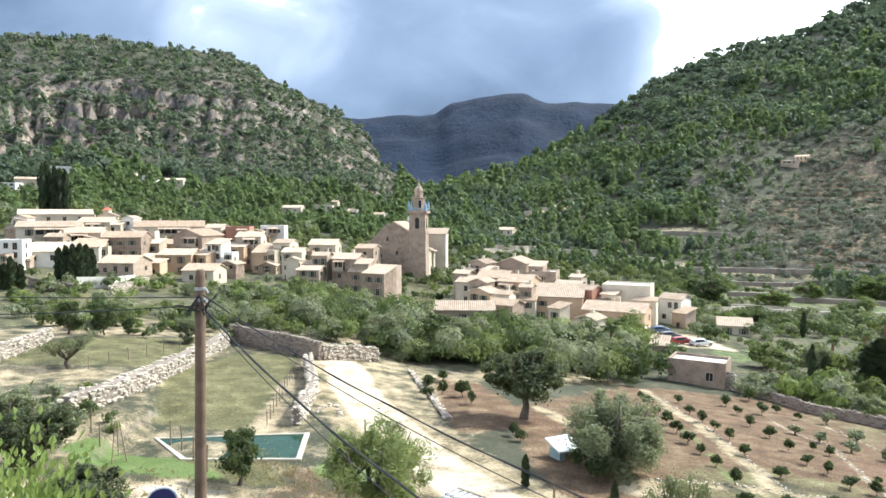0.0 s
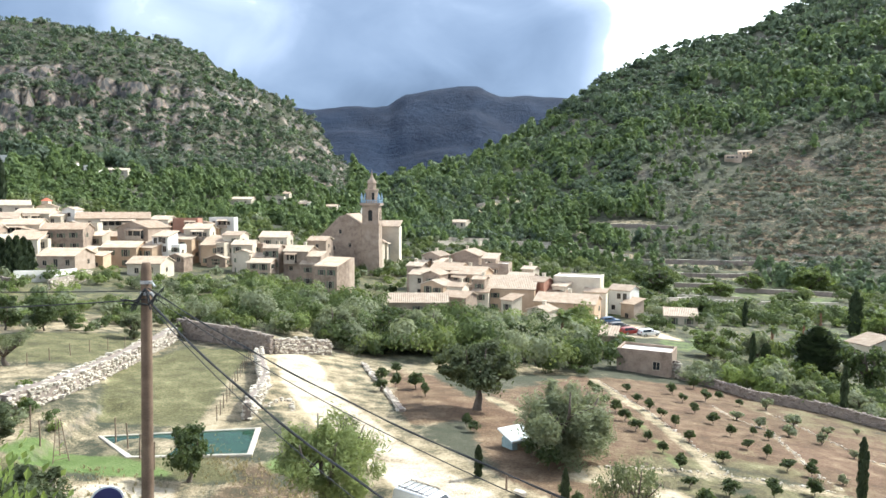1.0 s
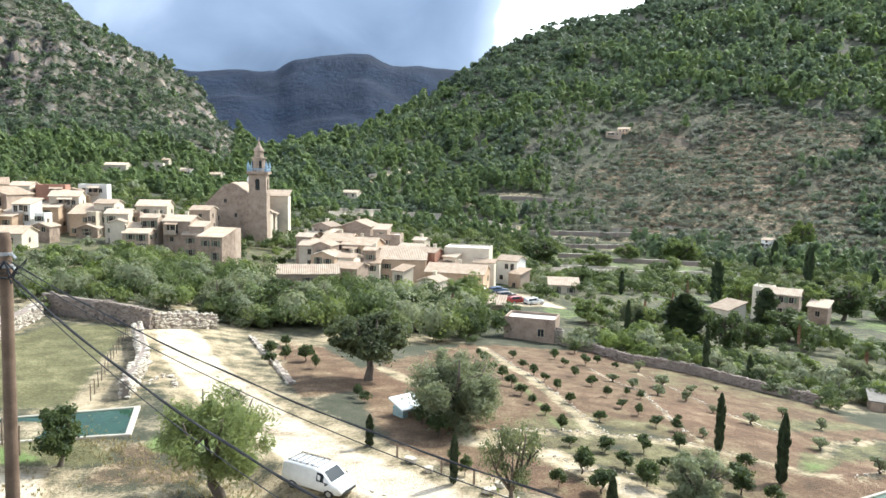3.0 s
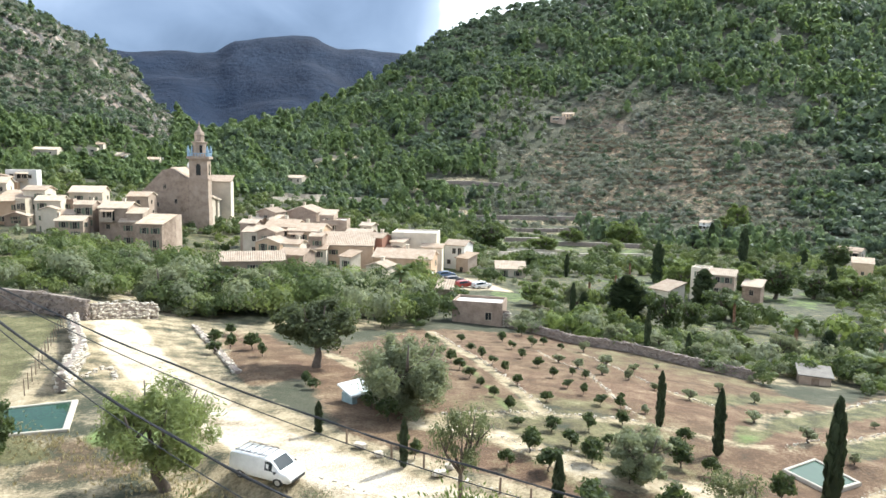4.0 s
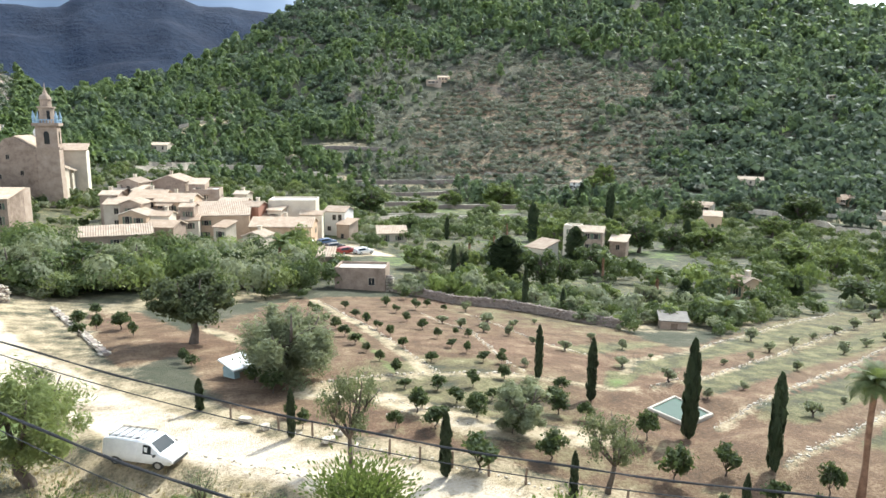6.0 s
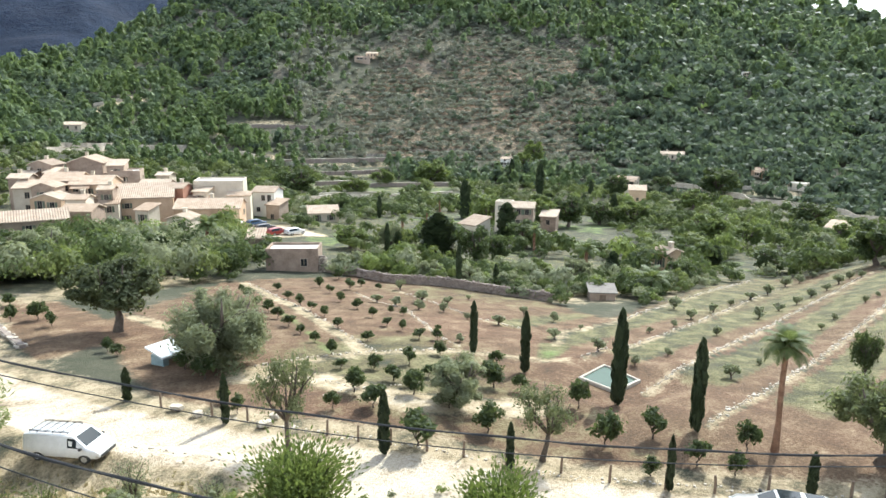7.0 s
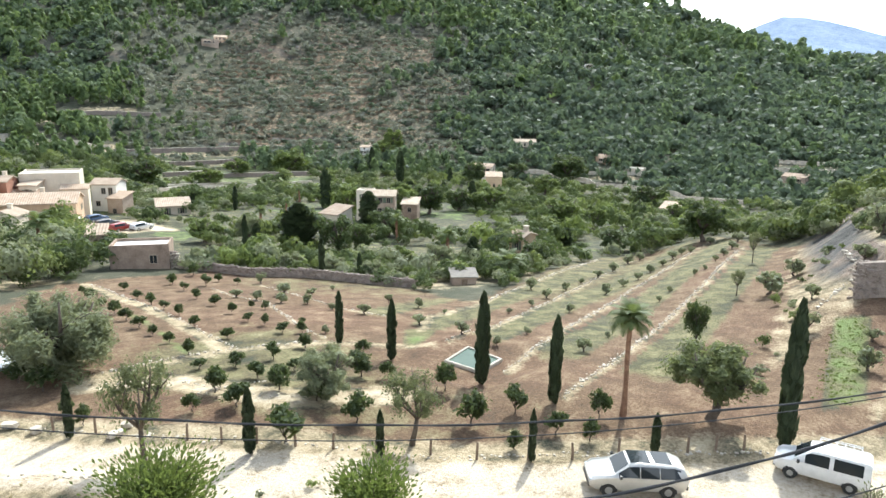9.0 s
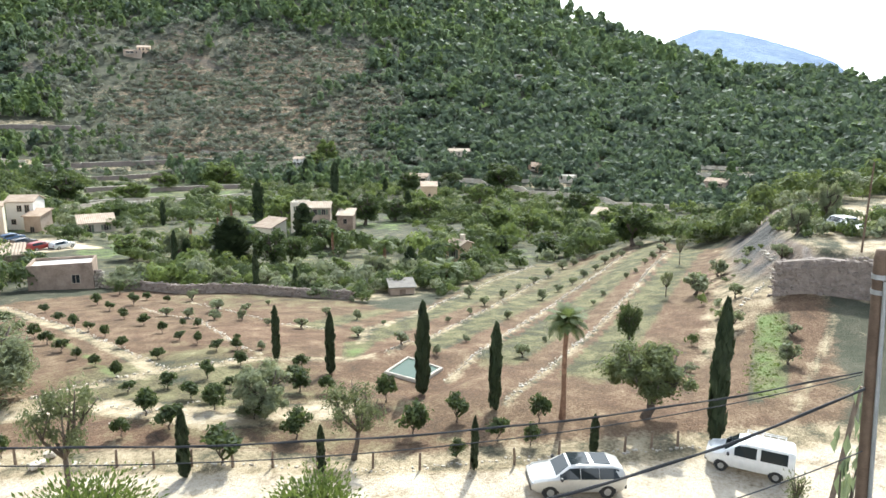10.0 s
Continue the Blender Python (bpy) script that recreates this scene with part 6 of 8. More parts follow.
def annexes():
    """Lower wings and lean-tos crowding round the old houses."""
    g = random.Random(77)
    rows = []
    for x, y, turn, wide, deep, eaves, roof, wall, storeys, cols in (OLD_TOWN + OLD_TOWN_B + OLD_TOWN_C + OLD_TOWN_D + LOWER_TOWN + LOWER_TOWN_B + LOWER_TOWN_C):
        if g.random() < 0.3 or wide < 5:
            continue
        r = math.hypot(x, y)
        side, front = g.choice((-1, 1)) * wide * g.uniform(0.3, 0.6), g.uniform(2.5, 4.0)
        ax, ay = x * (1 - front / r) + side * y / r, y * (1 - front / r) - side * x / r
        drop = g.uniform(1.6, 3.4)
        if eaves - drop - float(ground(ax, ay)) < 2.0:
            continue
        rows.append((ax, ay, turn + g.choice((0, 0, 90)), wide * g.uniform(0.35, 0.55), g.uniform(3, 4.5), eaves - drop, g.choice(("s", "s", "p", "flat")),
                     g.choice((wall, wall, "cream", "stone", "stone")), 2, 1 if g.random() < 0.6 else 2))
    return rows


for k, row in enumerate(annexes()):
    house(*row, "crowding against its neighbours", 900 + k)



# ---- church ----
def church():
    base = -5.0
    ob = thing("church", pose(-16.4, 222, base, 0, 0, -9), "brown stone parish church with a tall bell tower", "church")
    bm = bmesh.new()
    # nave: a tall gabled block
    prism(bm, ((-9.0, 0), (5.2, 0), (5.2, 16.0), (-0.2, 19.8), (-2.6, 19.2), (-9.0, 12.6)), 0, 30)
    bmesh.ops.recalc_face_normals(bm, faces=bm.faces)
    part("nave", bm, STONE, ob)
    for v, f in (roof_slab(0.2, 30.4, 5.5, 15.9, -0.2, 19.85), roof_slab(0.2, 30.4, -9.4, 12.2, -0.2, 19.85)):
        part("roof", mesh_from("roof", np.stack([v[:, 1], v[:, 0], v[:, 2]], -1), f, [TILES[0]]), None, ob)
    tower = part("tower", mesh_shaft(), STONE, ob, "square bell tower with an octagonal lantern")
    tower.matrix_basis = pose(8.1, 1.4, 0) @ Matrix.Diagonal((0.9, 0.9, 1.0, 1))
    blue = mottled("blue_glazed_tile", ((0.2, (0.16, 0.26, 0.36)), (0.8, (0.34, 0.46, 0.56))), 2, 14, 0.35)
    for k in range(4):
        bm = bmesh.new()
        px, py = 3.1, 3.1
        tube(bm, [(px, py, 23.6), (px, py, 24.9), (px, py, 25.0), (px, py, 25.4), (px, py, 27.0)], [0.42, 0.42, 0.6, 0.5, 0.04], 8)
        o = part("pinnacle", bm, blue, tower, "blue glazed corner pinnacle")
        o.matrix_basis = pose(0, 0, 0, 0, 0, k * 90)
        bm = bmesh.new()
        for q in range(7):
            x = -2.6 + q * 0.87
            box(bm, x - 0.12, x + 0.12, -3.4, -3.2, 23.6, 24.4)
        box(bm, -3.0, 3.0, -3.45, -3.15, 24.4, 24.6)
        o = part("balustrade", bm, blue, tower)
        o.matrix_basis = pose(0, 0, 0, 0, 0, k * 90)
        o = part("belfry_shade_plate", belfry_shade_plate(), PANE, tower)
        o.matrix_basis = pose(0, 0, 0, 0, 0, k * 90)
        # dark plate painted as the shade within the lantern's opening
        bm = bmesh.new()
        box(bm, -0.45, 0.45, -2.32, -2.1, 24.6, 27.0)
        o = part("lantern_shade_plate", bm, PANE, tower)
        o.matrix_basis = pose(0, 0, 0, 0, 0, k * 90 + 22.5)
    # buttressed chapels along the sunny side, the transept and the small cupola
    for k in range(4):
        bm = bmesh.new()
        box(bm, 5.2, 8.8 + (k % 2) * 0.6, 7 + k * 5.4, 11.5 + k * 5.4, 0, 11.0 - k * 0.7)
        part("chapel", bm, CREAM, ob)
        v, f = roof_slab(6.8 + k * 5.4, 11.7 + k * 5.4, 9.6 + (k % 2) * 0.6, 10.8 - k * 0.7, 5.2, 13.0 - k * 0.7)
        part("chapel_roof", mesh_from("chapel_roof", np.stack([v[:, 1], v[:, 0], v[:, 2]], -1), f, [TILES[1]]), None, ob)
    bm = bmesh.new()
    box(bm, 5.2, 13.0, 28.5, 35, 0, 15)
    part("transept", bm, CREAM, ob)
    part("transept_roof", mesh_from("transept_roof", *roof_slab(4.8, 13.4, 28.1, 14.9, 35.2, 17.0), [TILES[1]]), None, ob)
    bm = bmesh.new()
    tube(bm, [(1.5, 22, 16), (1.5, 22, 20.4), (1.5, 22, 20.5), (1.5, 22, 21.6), (1.5, 22, 22.3), (1.5, 22, 23.2)], [1.5, 1.5, 1.7, 1.3, 0.7, 0.1], 12)
    part("cupola", bm, WHITE, ob, "small white cupola behind the gable")
    for x, z in ((-4.5, 8.0), (1.0, 9.0), (-2.2, 13.5)):
        window_parts(ob, pose(x, 0, z), 0.8, 1.3, False)


def mesh_shaft():
    bm = bmesh.new()
    box(bm, -3.3, 3.3, -3.3, 3.3, 0, 8.0)
    box(bm, -3.15, 3.15, -3.15, 3.15, 8.0, 16.4)
    box(bm, -3.4, 3.4, -3.4, 3.4, 16.4, 16.9)
    box(bm, -3.0, 3.0, -3.0, 3.0, 16.9, 22.8)
    box(bm, -3.7, 3.7, -3.7, 3.7, 22.8, 23.6)
    tube(bm, [(0, 0, 23.4), (0, 0, 27.6), (0, 0, 27.7), (0, 0, 28.1), (0, 0, 28.2), (0, 0, 30.0), (0, 0, 30.1), (0, 0, 31.0), (0, 0, 31.8), (0, 0, 32.3), (0, 0, 32.9), (0, 0, 34.6)],
         [2.3, 2.3, 2.7, 2.7, 1.7, 1.6, 1.9, 1.5, 0.7, 0.55, 0.25, 0.05], 8)
    return bm


def belfry_shade_plate():
    """A tall arched plate on the tower, coloured dark for the shade inside an opening."""
    bm = bmesh.new()
    out = [(-0.75, 17.8), (0.75, 17.8), (0.75, 20.6)] + [(0.75 * math.cos(a), 20.6 + 0.75 * math.sin(a)) for a in (0.5, 1.05, 1.57, 2.09, 2.64)] + [(-0.75, 20.6)]
    prism(bm, out, -3.05, -2.9)
    return bm


church()


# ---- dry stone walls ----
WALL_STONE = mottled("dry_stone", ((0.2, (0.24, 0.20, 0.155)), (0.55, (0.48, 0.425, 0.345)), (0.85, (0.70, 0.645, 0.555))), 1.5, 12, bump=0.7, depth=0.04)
# Dry stone at about half its brightness: shade is put into the colour.
SHADED_STONE = mottled("shaded_dry_stone", ((0.2, (0.12, 0.095, 0.08)), (0.8, (0.34, 0.28, 0.235))), 1.5, 12, bump=0.7, depth=0.04)


def stone_template(seed):
    """One rough stone, about a unit across."""
    g = random.Random(seed)
    bm = bmesh.new()
    bmesh.ops.create_icosphere(bm, subdivisions=1, radius=0.5)
    for v in bm.verts:
        v.co = Vector((max(-0.42, min(0.42, v.co.x * 1.25)), max(-0.42, min(0.42, v.co.y * 1.25)), max(-0.4, min(0.4, v.co.z * 1.25))))
        v.co *= g.uniform(0.85, 1.15)
    vs = np.array([v.co[:] for v in bm.verts])
    fs = np.array([[v.index for v in f.verts] for f in bm.faces])
    bm.free()
    return vs, fs


ROCKS = [stone_template(s) for s in range(5)]


def stones_mesh(name, places, mat, seed):
    """places: x, y, z, size. One mesh of separate rough stones."""
    g = np.random.default_rng(seed)
    vs, fs, n = [], [], 0
    for x, y, z, s in places:
        v, f = ROCKS[g.integers(5)]
        a = g.uniform(0, 6.28)
        q = np.array([[math.cos(a), -math.sin(a), 0], [math.sin(a), math.cos(a), 0], [0, 0, 1]])
        vs.append((v * (s * g.uniform(0.8, 1.5), s * g.uniform(0.8, 1.1), s * g.uniform(0.5, 1.0))) @ q.T + (x, y, z))
        fs.append(f + n)
        n += len(v)
    return mesh_from(name, np.concatenate(vs), np.concatenate(fs), [mat])


def stone_wall(line, high, size, mat, label, thick=0.5, back=0.0):
    """A dry stone wall along a line on the ground: a core with rough stones laid in courses on both faces and on top."""
    g = np.random.default_rng(int(abs(line[0][0] * 10)) + 7)
    places, core = [], bmesh.new()
    for (ax, ay), (bx, by) in zip(line, line[1:]):
        length = math.hypot(bx - ax, by - ay)
        ux, uy = (bx - ax) / length, (by - ay) / length
        n = max(1, int(length / 2.0))
        for k in range(n):
            quad = []
            for t in (k / n, (k + 1) / n):
                for side in (-1, 1):
                    px, py = ax + ux * length * t - uy * side * (thick / 2 - 0.08), ay + uy * length * t + ux * side * (thick / 2 - 0.08)
                    z = min(float(ground(px, py)), float(ground(ax + ux * length * t, ay + uy * length * t)))
                    quad += [core.verts.new((px, py, z - 0.3)), core.verts.new((px, py, z + high - 0.1))]
            a, b, c, d, e, f, h, i = quad
            for face in ((a, b, d, c), (e, h, i, f), (a, e, f, b), (c, d, i, h), (b, f, i, d)):
                core.faces.new(face)
        rows = max(1, int(high / (size * 0.72)))
        for k in range(int(length / (size * 1.05)) + 1):
            for r in range(rows):
                for side in (-1, 1):
                    t = min(length, (k + g.uniform(-0.25, 0.25) + (r % 2) * 0.5) * size * 1.05)
                    px, py = ax + ux * t - uy * side * (thick / 2 - 0.1), ay + uy * t + ux * side * (thick / 2 - 0.1)
                    px, py = px + g.normal(0, 0.05), py + g.normal(0, 0.05)
                    ragged = 0.82 + 0.3 * float(value_noise(px, py, 2.2, 44))
                    places.append((px, py, float(ground(px, py)) + (r + 0.5) * high * ragged / rows + g.normal(0, 0.07), size * g.uniform(0.55, 1.35)))
    ob = new("stone_wall")
    tagged(ob, label, "wall", "dry stone walls")
    ob.empty_display_size = 0.1
    part("core", core, SHADED_STONE, ob)
    tagged(part("facing", stones_mesh("facing", places, mat, 3), None, ob), kind="stuff")
    return ob


stone_wall(((-29.5, 51.5), (-28.2, 56), (-27.8, 61), (-27.5, 70.6), (-27.3, 83)), 1.7, 0.42, WALL_STONE, "pale dry stone wall along the sloping field", 1.0)
stone_wall(((-45.2, 66), (-46, 77)), 1.6, 0.42, WALL_STONE, "pale dry stone wall below a dry field", 0.8)
stone_wall(((-12.2, 54.6), (-12.6, 64), (-15.4, 75)), 1.5, 0.4, WALL_STONE, "pale dry stone wall beside the mown field", 0.8)
stone_wall(((-27.6, 85.8), (-21, 82), (-14.8, 79.4)), 2.4, 0.4, SHADED_STONE, "tall shaded dry stone wall at the field's end", 0.6)
stone_wall(((-14.6, 80), (-8.6, 87)), 1.9, 0.4, WALL_STONE, "pale stone wall beside the upper lane", 0.6)
stone_wall(((-4.2, 84), (-1.2, 70), (0.5, 60)), 0.4, 0.3, WALL_STONE, "low dry stone wall beside the bare plot", 0.6)
stone_wall(((14, 97), (22, 99), (27, 95)), 1.8, 0.4, SHADED_STONE, "stone wall in front of the gardens", 0.5)
stone_wall(((40, 90.5), (42.2, 85.2), (44.4, 78.3), (49, 73), (53.2, 66.3), (57, 59.5)), 1.3, 0.36, SHADED_STONE, "long stone wall along the orchard's edge", 0.5)
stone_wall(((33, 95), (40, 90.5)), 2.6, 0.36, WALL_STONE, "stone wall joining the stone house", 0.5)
stone_wall(((63.4, 12.6), (64.8, 9.0), (65.0, 4.5), (64.6, 0)), 3.3, 0.42, SHADED_STONE, "tall dark rubble retaining wall below the track", 0.8)


stone_wall(((-83.2, 133.4), (-76, 127), (-67.5, 122.5)), 1.8, 0.5, SHADED_STONE, "dark garden wall below the old town", 0.6)
stone_wall(((-60.7, 121), (-62, 132), (-64.7, 145.5)), 2.0, 0.5, WALL_STONE, "pale sloping garden wall below the old town", 0.6)
for line in (((-71.5, 129.5), (-66.5, 134.0)), ((-66.5, 134.0), (-66.0, 142.0))):
    ob = thing("garden_wall", pose(0, 0, 0), "white rendered garden wall below the old town", "wall", "garden walls")
    (ax, ay), (bx, by) = line
    bm = bmesh.new()
    n = Vector((by - ay, ax - bx, 0)).normalized() * 0.2
    v = [bm.verts.new((x + k * n.x, y + k * n.y, float(ground(x, y)) + z)) for x, y in line for k in (-1, 1) for z in (-0.5, 2.3)]
    for f in ((0, 1, 3, 2), (4, 6, 7, 5), (0, 4, 5, 1), (2, 3, 7, 6), (1, 5, 7, 3)):
        bm.faces.new([v[i] for i in f])
    bmesh.ops.recalc_face_normals(bm, faces=bm.faces)
    part("wall", bm, WHITE, ob)


def edging():
    """Rough stones that edge the lane, the terraces and the beds."""
    g = np.random.default_rng(5)
    places = []
    for line, size, step in ((((36, 8.6), (24, 20.4), (14, 32), (8, 39.4)), 0.2, 0.26), (((14, 45.6), (22, 45.4), (30, 42.4)), 0.28, 0.4),
                             (((16, 37.2), (21, 36.2), (23, 36)), 0.22, 0.35), (((33, 21.2), (38.7, 22.3), (50.8, 24.9), (74.3, 29.5), (100, 35.4)), 0.24, 0.3),
                             (((36, 28.3), (42.3, 29.7), (50.1, 32), (71.4, 37.5), (100.9, 43.1)), 0.24, 0.32), (((37, 35.2), (44.4, 36.8), (60.9, 41.2), (84.6, 48.3)), 0.24, 0.4), (((54, 46.2), (69.1, 50.5), (100, 59)), 0.3, 0.5),
                             (((31, 43.2), (30.9, 46.4), (33.0, 52.6), (35.5, 60.0), (35.2, 65.9), (35.8, 72.4)), 0.25, 0.34), (((41.3, 47.2), (39.9, 52.4), (40.3, 60.8), (41.1, 70.4)), 0.25, 0.4),
                             (((23.9, 45.3), (25.6, 64.1), (26.6, 85)), 0.22, 0.4), (((3, 37), (6, 33.6), (9.6, 29.6)), 0.25, 0.4), (((13, 44), (17, 41), (20, 33)), 0.2, 0.5),
                             (((-13, 56), (-10, 62), (-9, 58)), 0.5, 0.4), (((62, 15), (70, 14), (78, 17)), 0.5, 0.6)):
        for (ax, ay), (bx, by) in zip(line, line[1:]):
            n = int(math.hypot(bx - ax, by - ay) / (step * 0.55))
            for k in range(n):
                t = (k + g.uniform(0, 1)) / n
                x, y = ax + (bx - ax) * t + g.normal(0, 0.15), ay + (by - ay) * t + g.normal(0, 0.15)
                s = size * (0.28 + 0.75 * g.uniform(0, 1) ** 2)
                places.append((x, y, float(ground(x, y)) + 0.15 * s, s))
    tagged(new("edging_stones", stones_mesh("edging_stones", places, WALL_STONE, 8)), "pale rough stones edging the lane and terraces", "stones", kind="stuff")
    for x, y, s in ((11.4, 34.9, 0.75), (7.7, 39.8, 0.7), (8.5, 38.3, 0.6), (12.2, 35.6, 0.7)):
        m = stones_mesh("boulder", ((0, 0, 0.3 * s, s),), WALL_STONE, int(x))
        o = tagged(new("boulder", m), "pale upright boulder beside the lane", "boulder", "boulders")
        o.matrix_world = spot(x, y)


edging()

# ---- wooden posts ----
POST_WOOD = mottled("weathered_wood", ((0.2, (0.09, 0.06, 0.04)), (0.8, (0.28, 0.21, 0.155))), 5, 60, bump=0.7)
POLE_WOOD = mottled("creosoted_wood", ((0.2, (0.062, 0.04, 0.027)), (0.8, (0.21, 0.142, 0.096))), 4, 50, bump=0.5)


def post(x, y, high, thick, label, group, lean=0.0, where=None):
    bm = bmesh.new()
    tube(bm, [(0, 0, -0.2), (0, 0, high * 0.5), (lean, 0, high)], [thick, thick * 0.95, thick * 0.85], 7)
    me = bpy.data.meshes.new("post")
    bm.to_mesh(me)
    bm.free()
    me.materials.append(POST_WOOD)
    o = tagged(new("fence_post", me), label, "post", group)
    o.matrix_world = where or spot(x, y, (x * 91) % 360)
    return o


for x, y in ((13.9, 31.9), (15.0, 30.3), (16.3, 29.0), (17.6, 27.4), (19.0, 26.0), (20.6, 24.4), (22.6, 22.4), (23.9, 20.3), (25.5, 18.2), (27.1, 16.6), (29.3, 15.2),
             (32.0, 12.7), (33.2, 11.7), (34.1, 10.6), (9.2, 37.8), (10.8, 36.2), (7.0, 41.0)):
    post(x, y, 0.95, 0.075, "short dark wooden fence post beside the lane", "lane fence posts", 0.05 * math.sin(x * 9))
for k in range(15):
    t = k / 14
    post(-14.6 - 2.0 * t, 54.5 + 23 * t, 1.3, 0.04, "thin wooden stake of a wire fence", "field fence stakes", 0.06 * math.sin(k * 5))
for k in range(8):
    t = k / 7
    post(-35.5 + 6.5 * t, 66 + 16 * t, 1.3, 0.05, "thin wooden stake of a wire fence", "upper field stakes", 0.06 * math.sin(k * 4))
for x, y, h in ((-20.6, 49.6, 1.9), (-19.2, 48.2, 1.9), (-17.6, 46.2, 1.8), (-16.0, 44.4, 1.9), (-26.0, 48.5, 1.9), (-24.6, 47.0, 1.8)):
    post(x, y, h, 0.06, "wooden fence post round the lawn", "lawn fence posts", 0.08 * math.sin(x * 3))


# ---- pools ----
RIM = mottled("pool_rim", ((0.2, (0.36, 0.31, 0.24)), (0.8, (0.58, 0.53, 0.45))), 0.8, 8, bump=0.3)


def water(name, colour):
    m, n, l, b = material(name, 0.06)
    co = n.new("ShaderNodeNewGeometry").outputs["Position"]
    w = noise_node(n, l, co, 3.0, 3.0)
    l.new(ramp_node(n, l, noise_node(n, l, co, 0.4), ((0.3, colour), (0.7, tuple(c * 1.35 for c in colour)))), b.inputs["Base Color"])
    b.inputs["Specular IOR Level"].default_value = 0.12
    bump_node(n, l, b, w, 0.05, 0.05)
    return m


def pool(corners, level, rim_w, rim_h, colour, label, rim=None):
    ob = thing("water_tank", pose(0, 0, level), label, "pool")
    mid = sum((Vector((*c, 0)) for c in corners), Vector()) / 4
    bm = bmesh.new()
    inner = [Vector((*c, 0)) for c in corners]
    outer = [c + (c - mid).normalized() * rim_w * 1.3 for c in inner]
    ring = [[bm.verts.new((p.x, p.y, z)) for p in loop] for loop, z in ((outer, -0.6), (outer, rim_h), (inner, rim_h), (inner, -0.9))]
    for a, b in zip(ring, ring[1:]):
        for k in range(4):
            bm.faces.new((a[k], a[(k + 1) % 4], b[(k + 1) % 4], b[k]))
    bmesh.ops.recalc_face_normals(bm, faces=bm.faces)
    bmesh.ops.bevel(bm, geom=[e for e in bm.edges if e.calc_length() > 2], offset=0.04, segments=1, affect="EDGES")
    part("rim", bm, rim or RIM, ob)
    bm = bmesh.new()
    low = [bm.verts.new((p.x, p.y, -0.0)) for p in inner]
    bm.faces.new(low)
    for f in bm.faces:
        if f.normal.z < 0:
            f.normal_flip()
    part("water", bm, water(label[:5] + "_water", colour), ob)
    return ob


pool(((-22.0, 50.8), (-11.0, 52.0), (-10.5, 46.7), (-18.3, 46.7)), 0.42, 0.35, 0.1, (0.02, 0.05, 0.032), "pale stone irrigation pool full of dark green water")
pool(((34.3, 32.3), (37.4, 33.0), (37.3, 29.8), (34.6, 29.4)), -1.38, 0.22, 0.10, (0.045, 0.075, 0.05), "stone irrigation pool with pale milky green water")


# ---- vehicles ----
def car_paint(name, colour, metal=0.0):
    m, n, l, b = material(name, 0.28, metal)
    co = n.new("ShaderNodeNewGeometry").outputs["Position"]
    d = noise_node(n, l, co, 3.0)
    l.new(ramp_node(n, l, d, ((0.3, tuple(c * 0.85 for c in colour)), (0.7, colour))), b.inputs["Base Color"])
    b.inputs["Coat Weight"].default_value = 0.6
    b.inputs["Coat Roughness"].default_value = 0.08
    return m


CAR_WHITE, CAR_SILVER = car_paint("white_paint", (0.80, 0.79, 0.77)), car_paint("silver_paint", (0.62, 0.60, 0.56), 0.25)
CAR_BLUE, CAR_RED, CAR_DARK = car_paint("blue_paint", (0.05, 0.10, 0.2)), car_paint("red_paint", (0.3, 0.04, 0.03)), car_paint("grey_paint", (0.07, 0.07, 0.075))
RUBBER = mottled("rubber", ((0.2, (0.02, 0.02, 0.02)), (0.8, (0.05, 0.05, 0.048))), 5, 40)
TRIM = mottled("black_plastic", ((0.2, (0.02, 0.02, 0.022)), (0.8, (0.05, 0.05, 0.05))), 5, 40, 0.5)
ALLOY = mottled("alloy", ((0.2, (0.3, 0.3, 0.3)), (0.8, (0.55, 0.55, 0.55))), 5, 40, 0.35, metal=0.8)
CAR_GLASS = glass_material("car_glass", (0.02, 0.026, 0.03), 0.08)
CAR_GLASS.node_tree.nodes["Principled BSDF"].inputs["Specular IOR Level"].default_value = 0.3
LAMP_GLASS = glass_material("lamp_glass", (0.5, 0.52, 0.55), 0.1)
RED_LAMP = glass_material("red_lamp", (0.3, 0.02, 0.02), 0.15)

SUV = ((-2.4, .5, .95, .76, .82, 1.06, .68), (-2.22, .34, 0.98, .9, .95, 1.42, .62), (-1.7, .3, 1.0, .93, .97, 1.60, .66), (0.0, .3, 1.0, .93, .97, 1.66, .67),
       (0.5, .3, 1.02, .93, .97, 1.60, .65), (1.2, .3, 1.03, .93, .96, 1.10, .80), (2.05, .32, .93, .9, .93, .99, .75), (2.38, .45, .72, .74, .79, .80, .64))
VAN = ((-2.45, .42, 1.0, .9, .95, 1.84, .80), (-2.3, .32, 1.05, .94, .97, 1.93, .83), (0.4, .32, 1.05, .94, .97, 1.95, .83), (0.9, .32, 1.05, .94, .97, 1.88, .78),
       (1.65, .32, 1.05, .94, .96, 1.16, .86), (2.25, .34, .92, .9, .92, 1.0, .8), (2.45, .48, .7, .78, .82, .78, .7))
LITTLE_VAN = ((-2.19, .45, .98, .84, .88, 1.70, .70), (-2.05, .32, 1.0, .88, .91, 1.79, .72), (0.1, .32, 1.0, .89, .92, 1.80, .73), (0.55, .32, 1.02, .89, .92, 1.72, .69),
              (1.3, .32, 1.04, .88, .90, 1.12, .78), (1.95, .34, .94, .85, .87, 1.0, .72), (2.18, .48, .72, .72, .76, .80, .62))


def at_ring(rings, x, k):
    """The value k of the rings at x along the car."""
    return float(np.interp(x, [r[0] for r in rings], [r[k] for r in rings]))


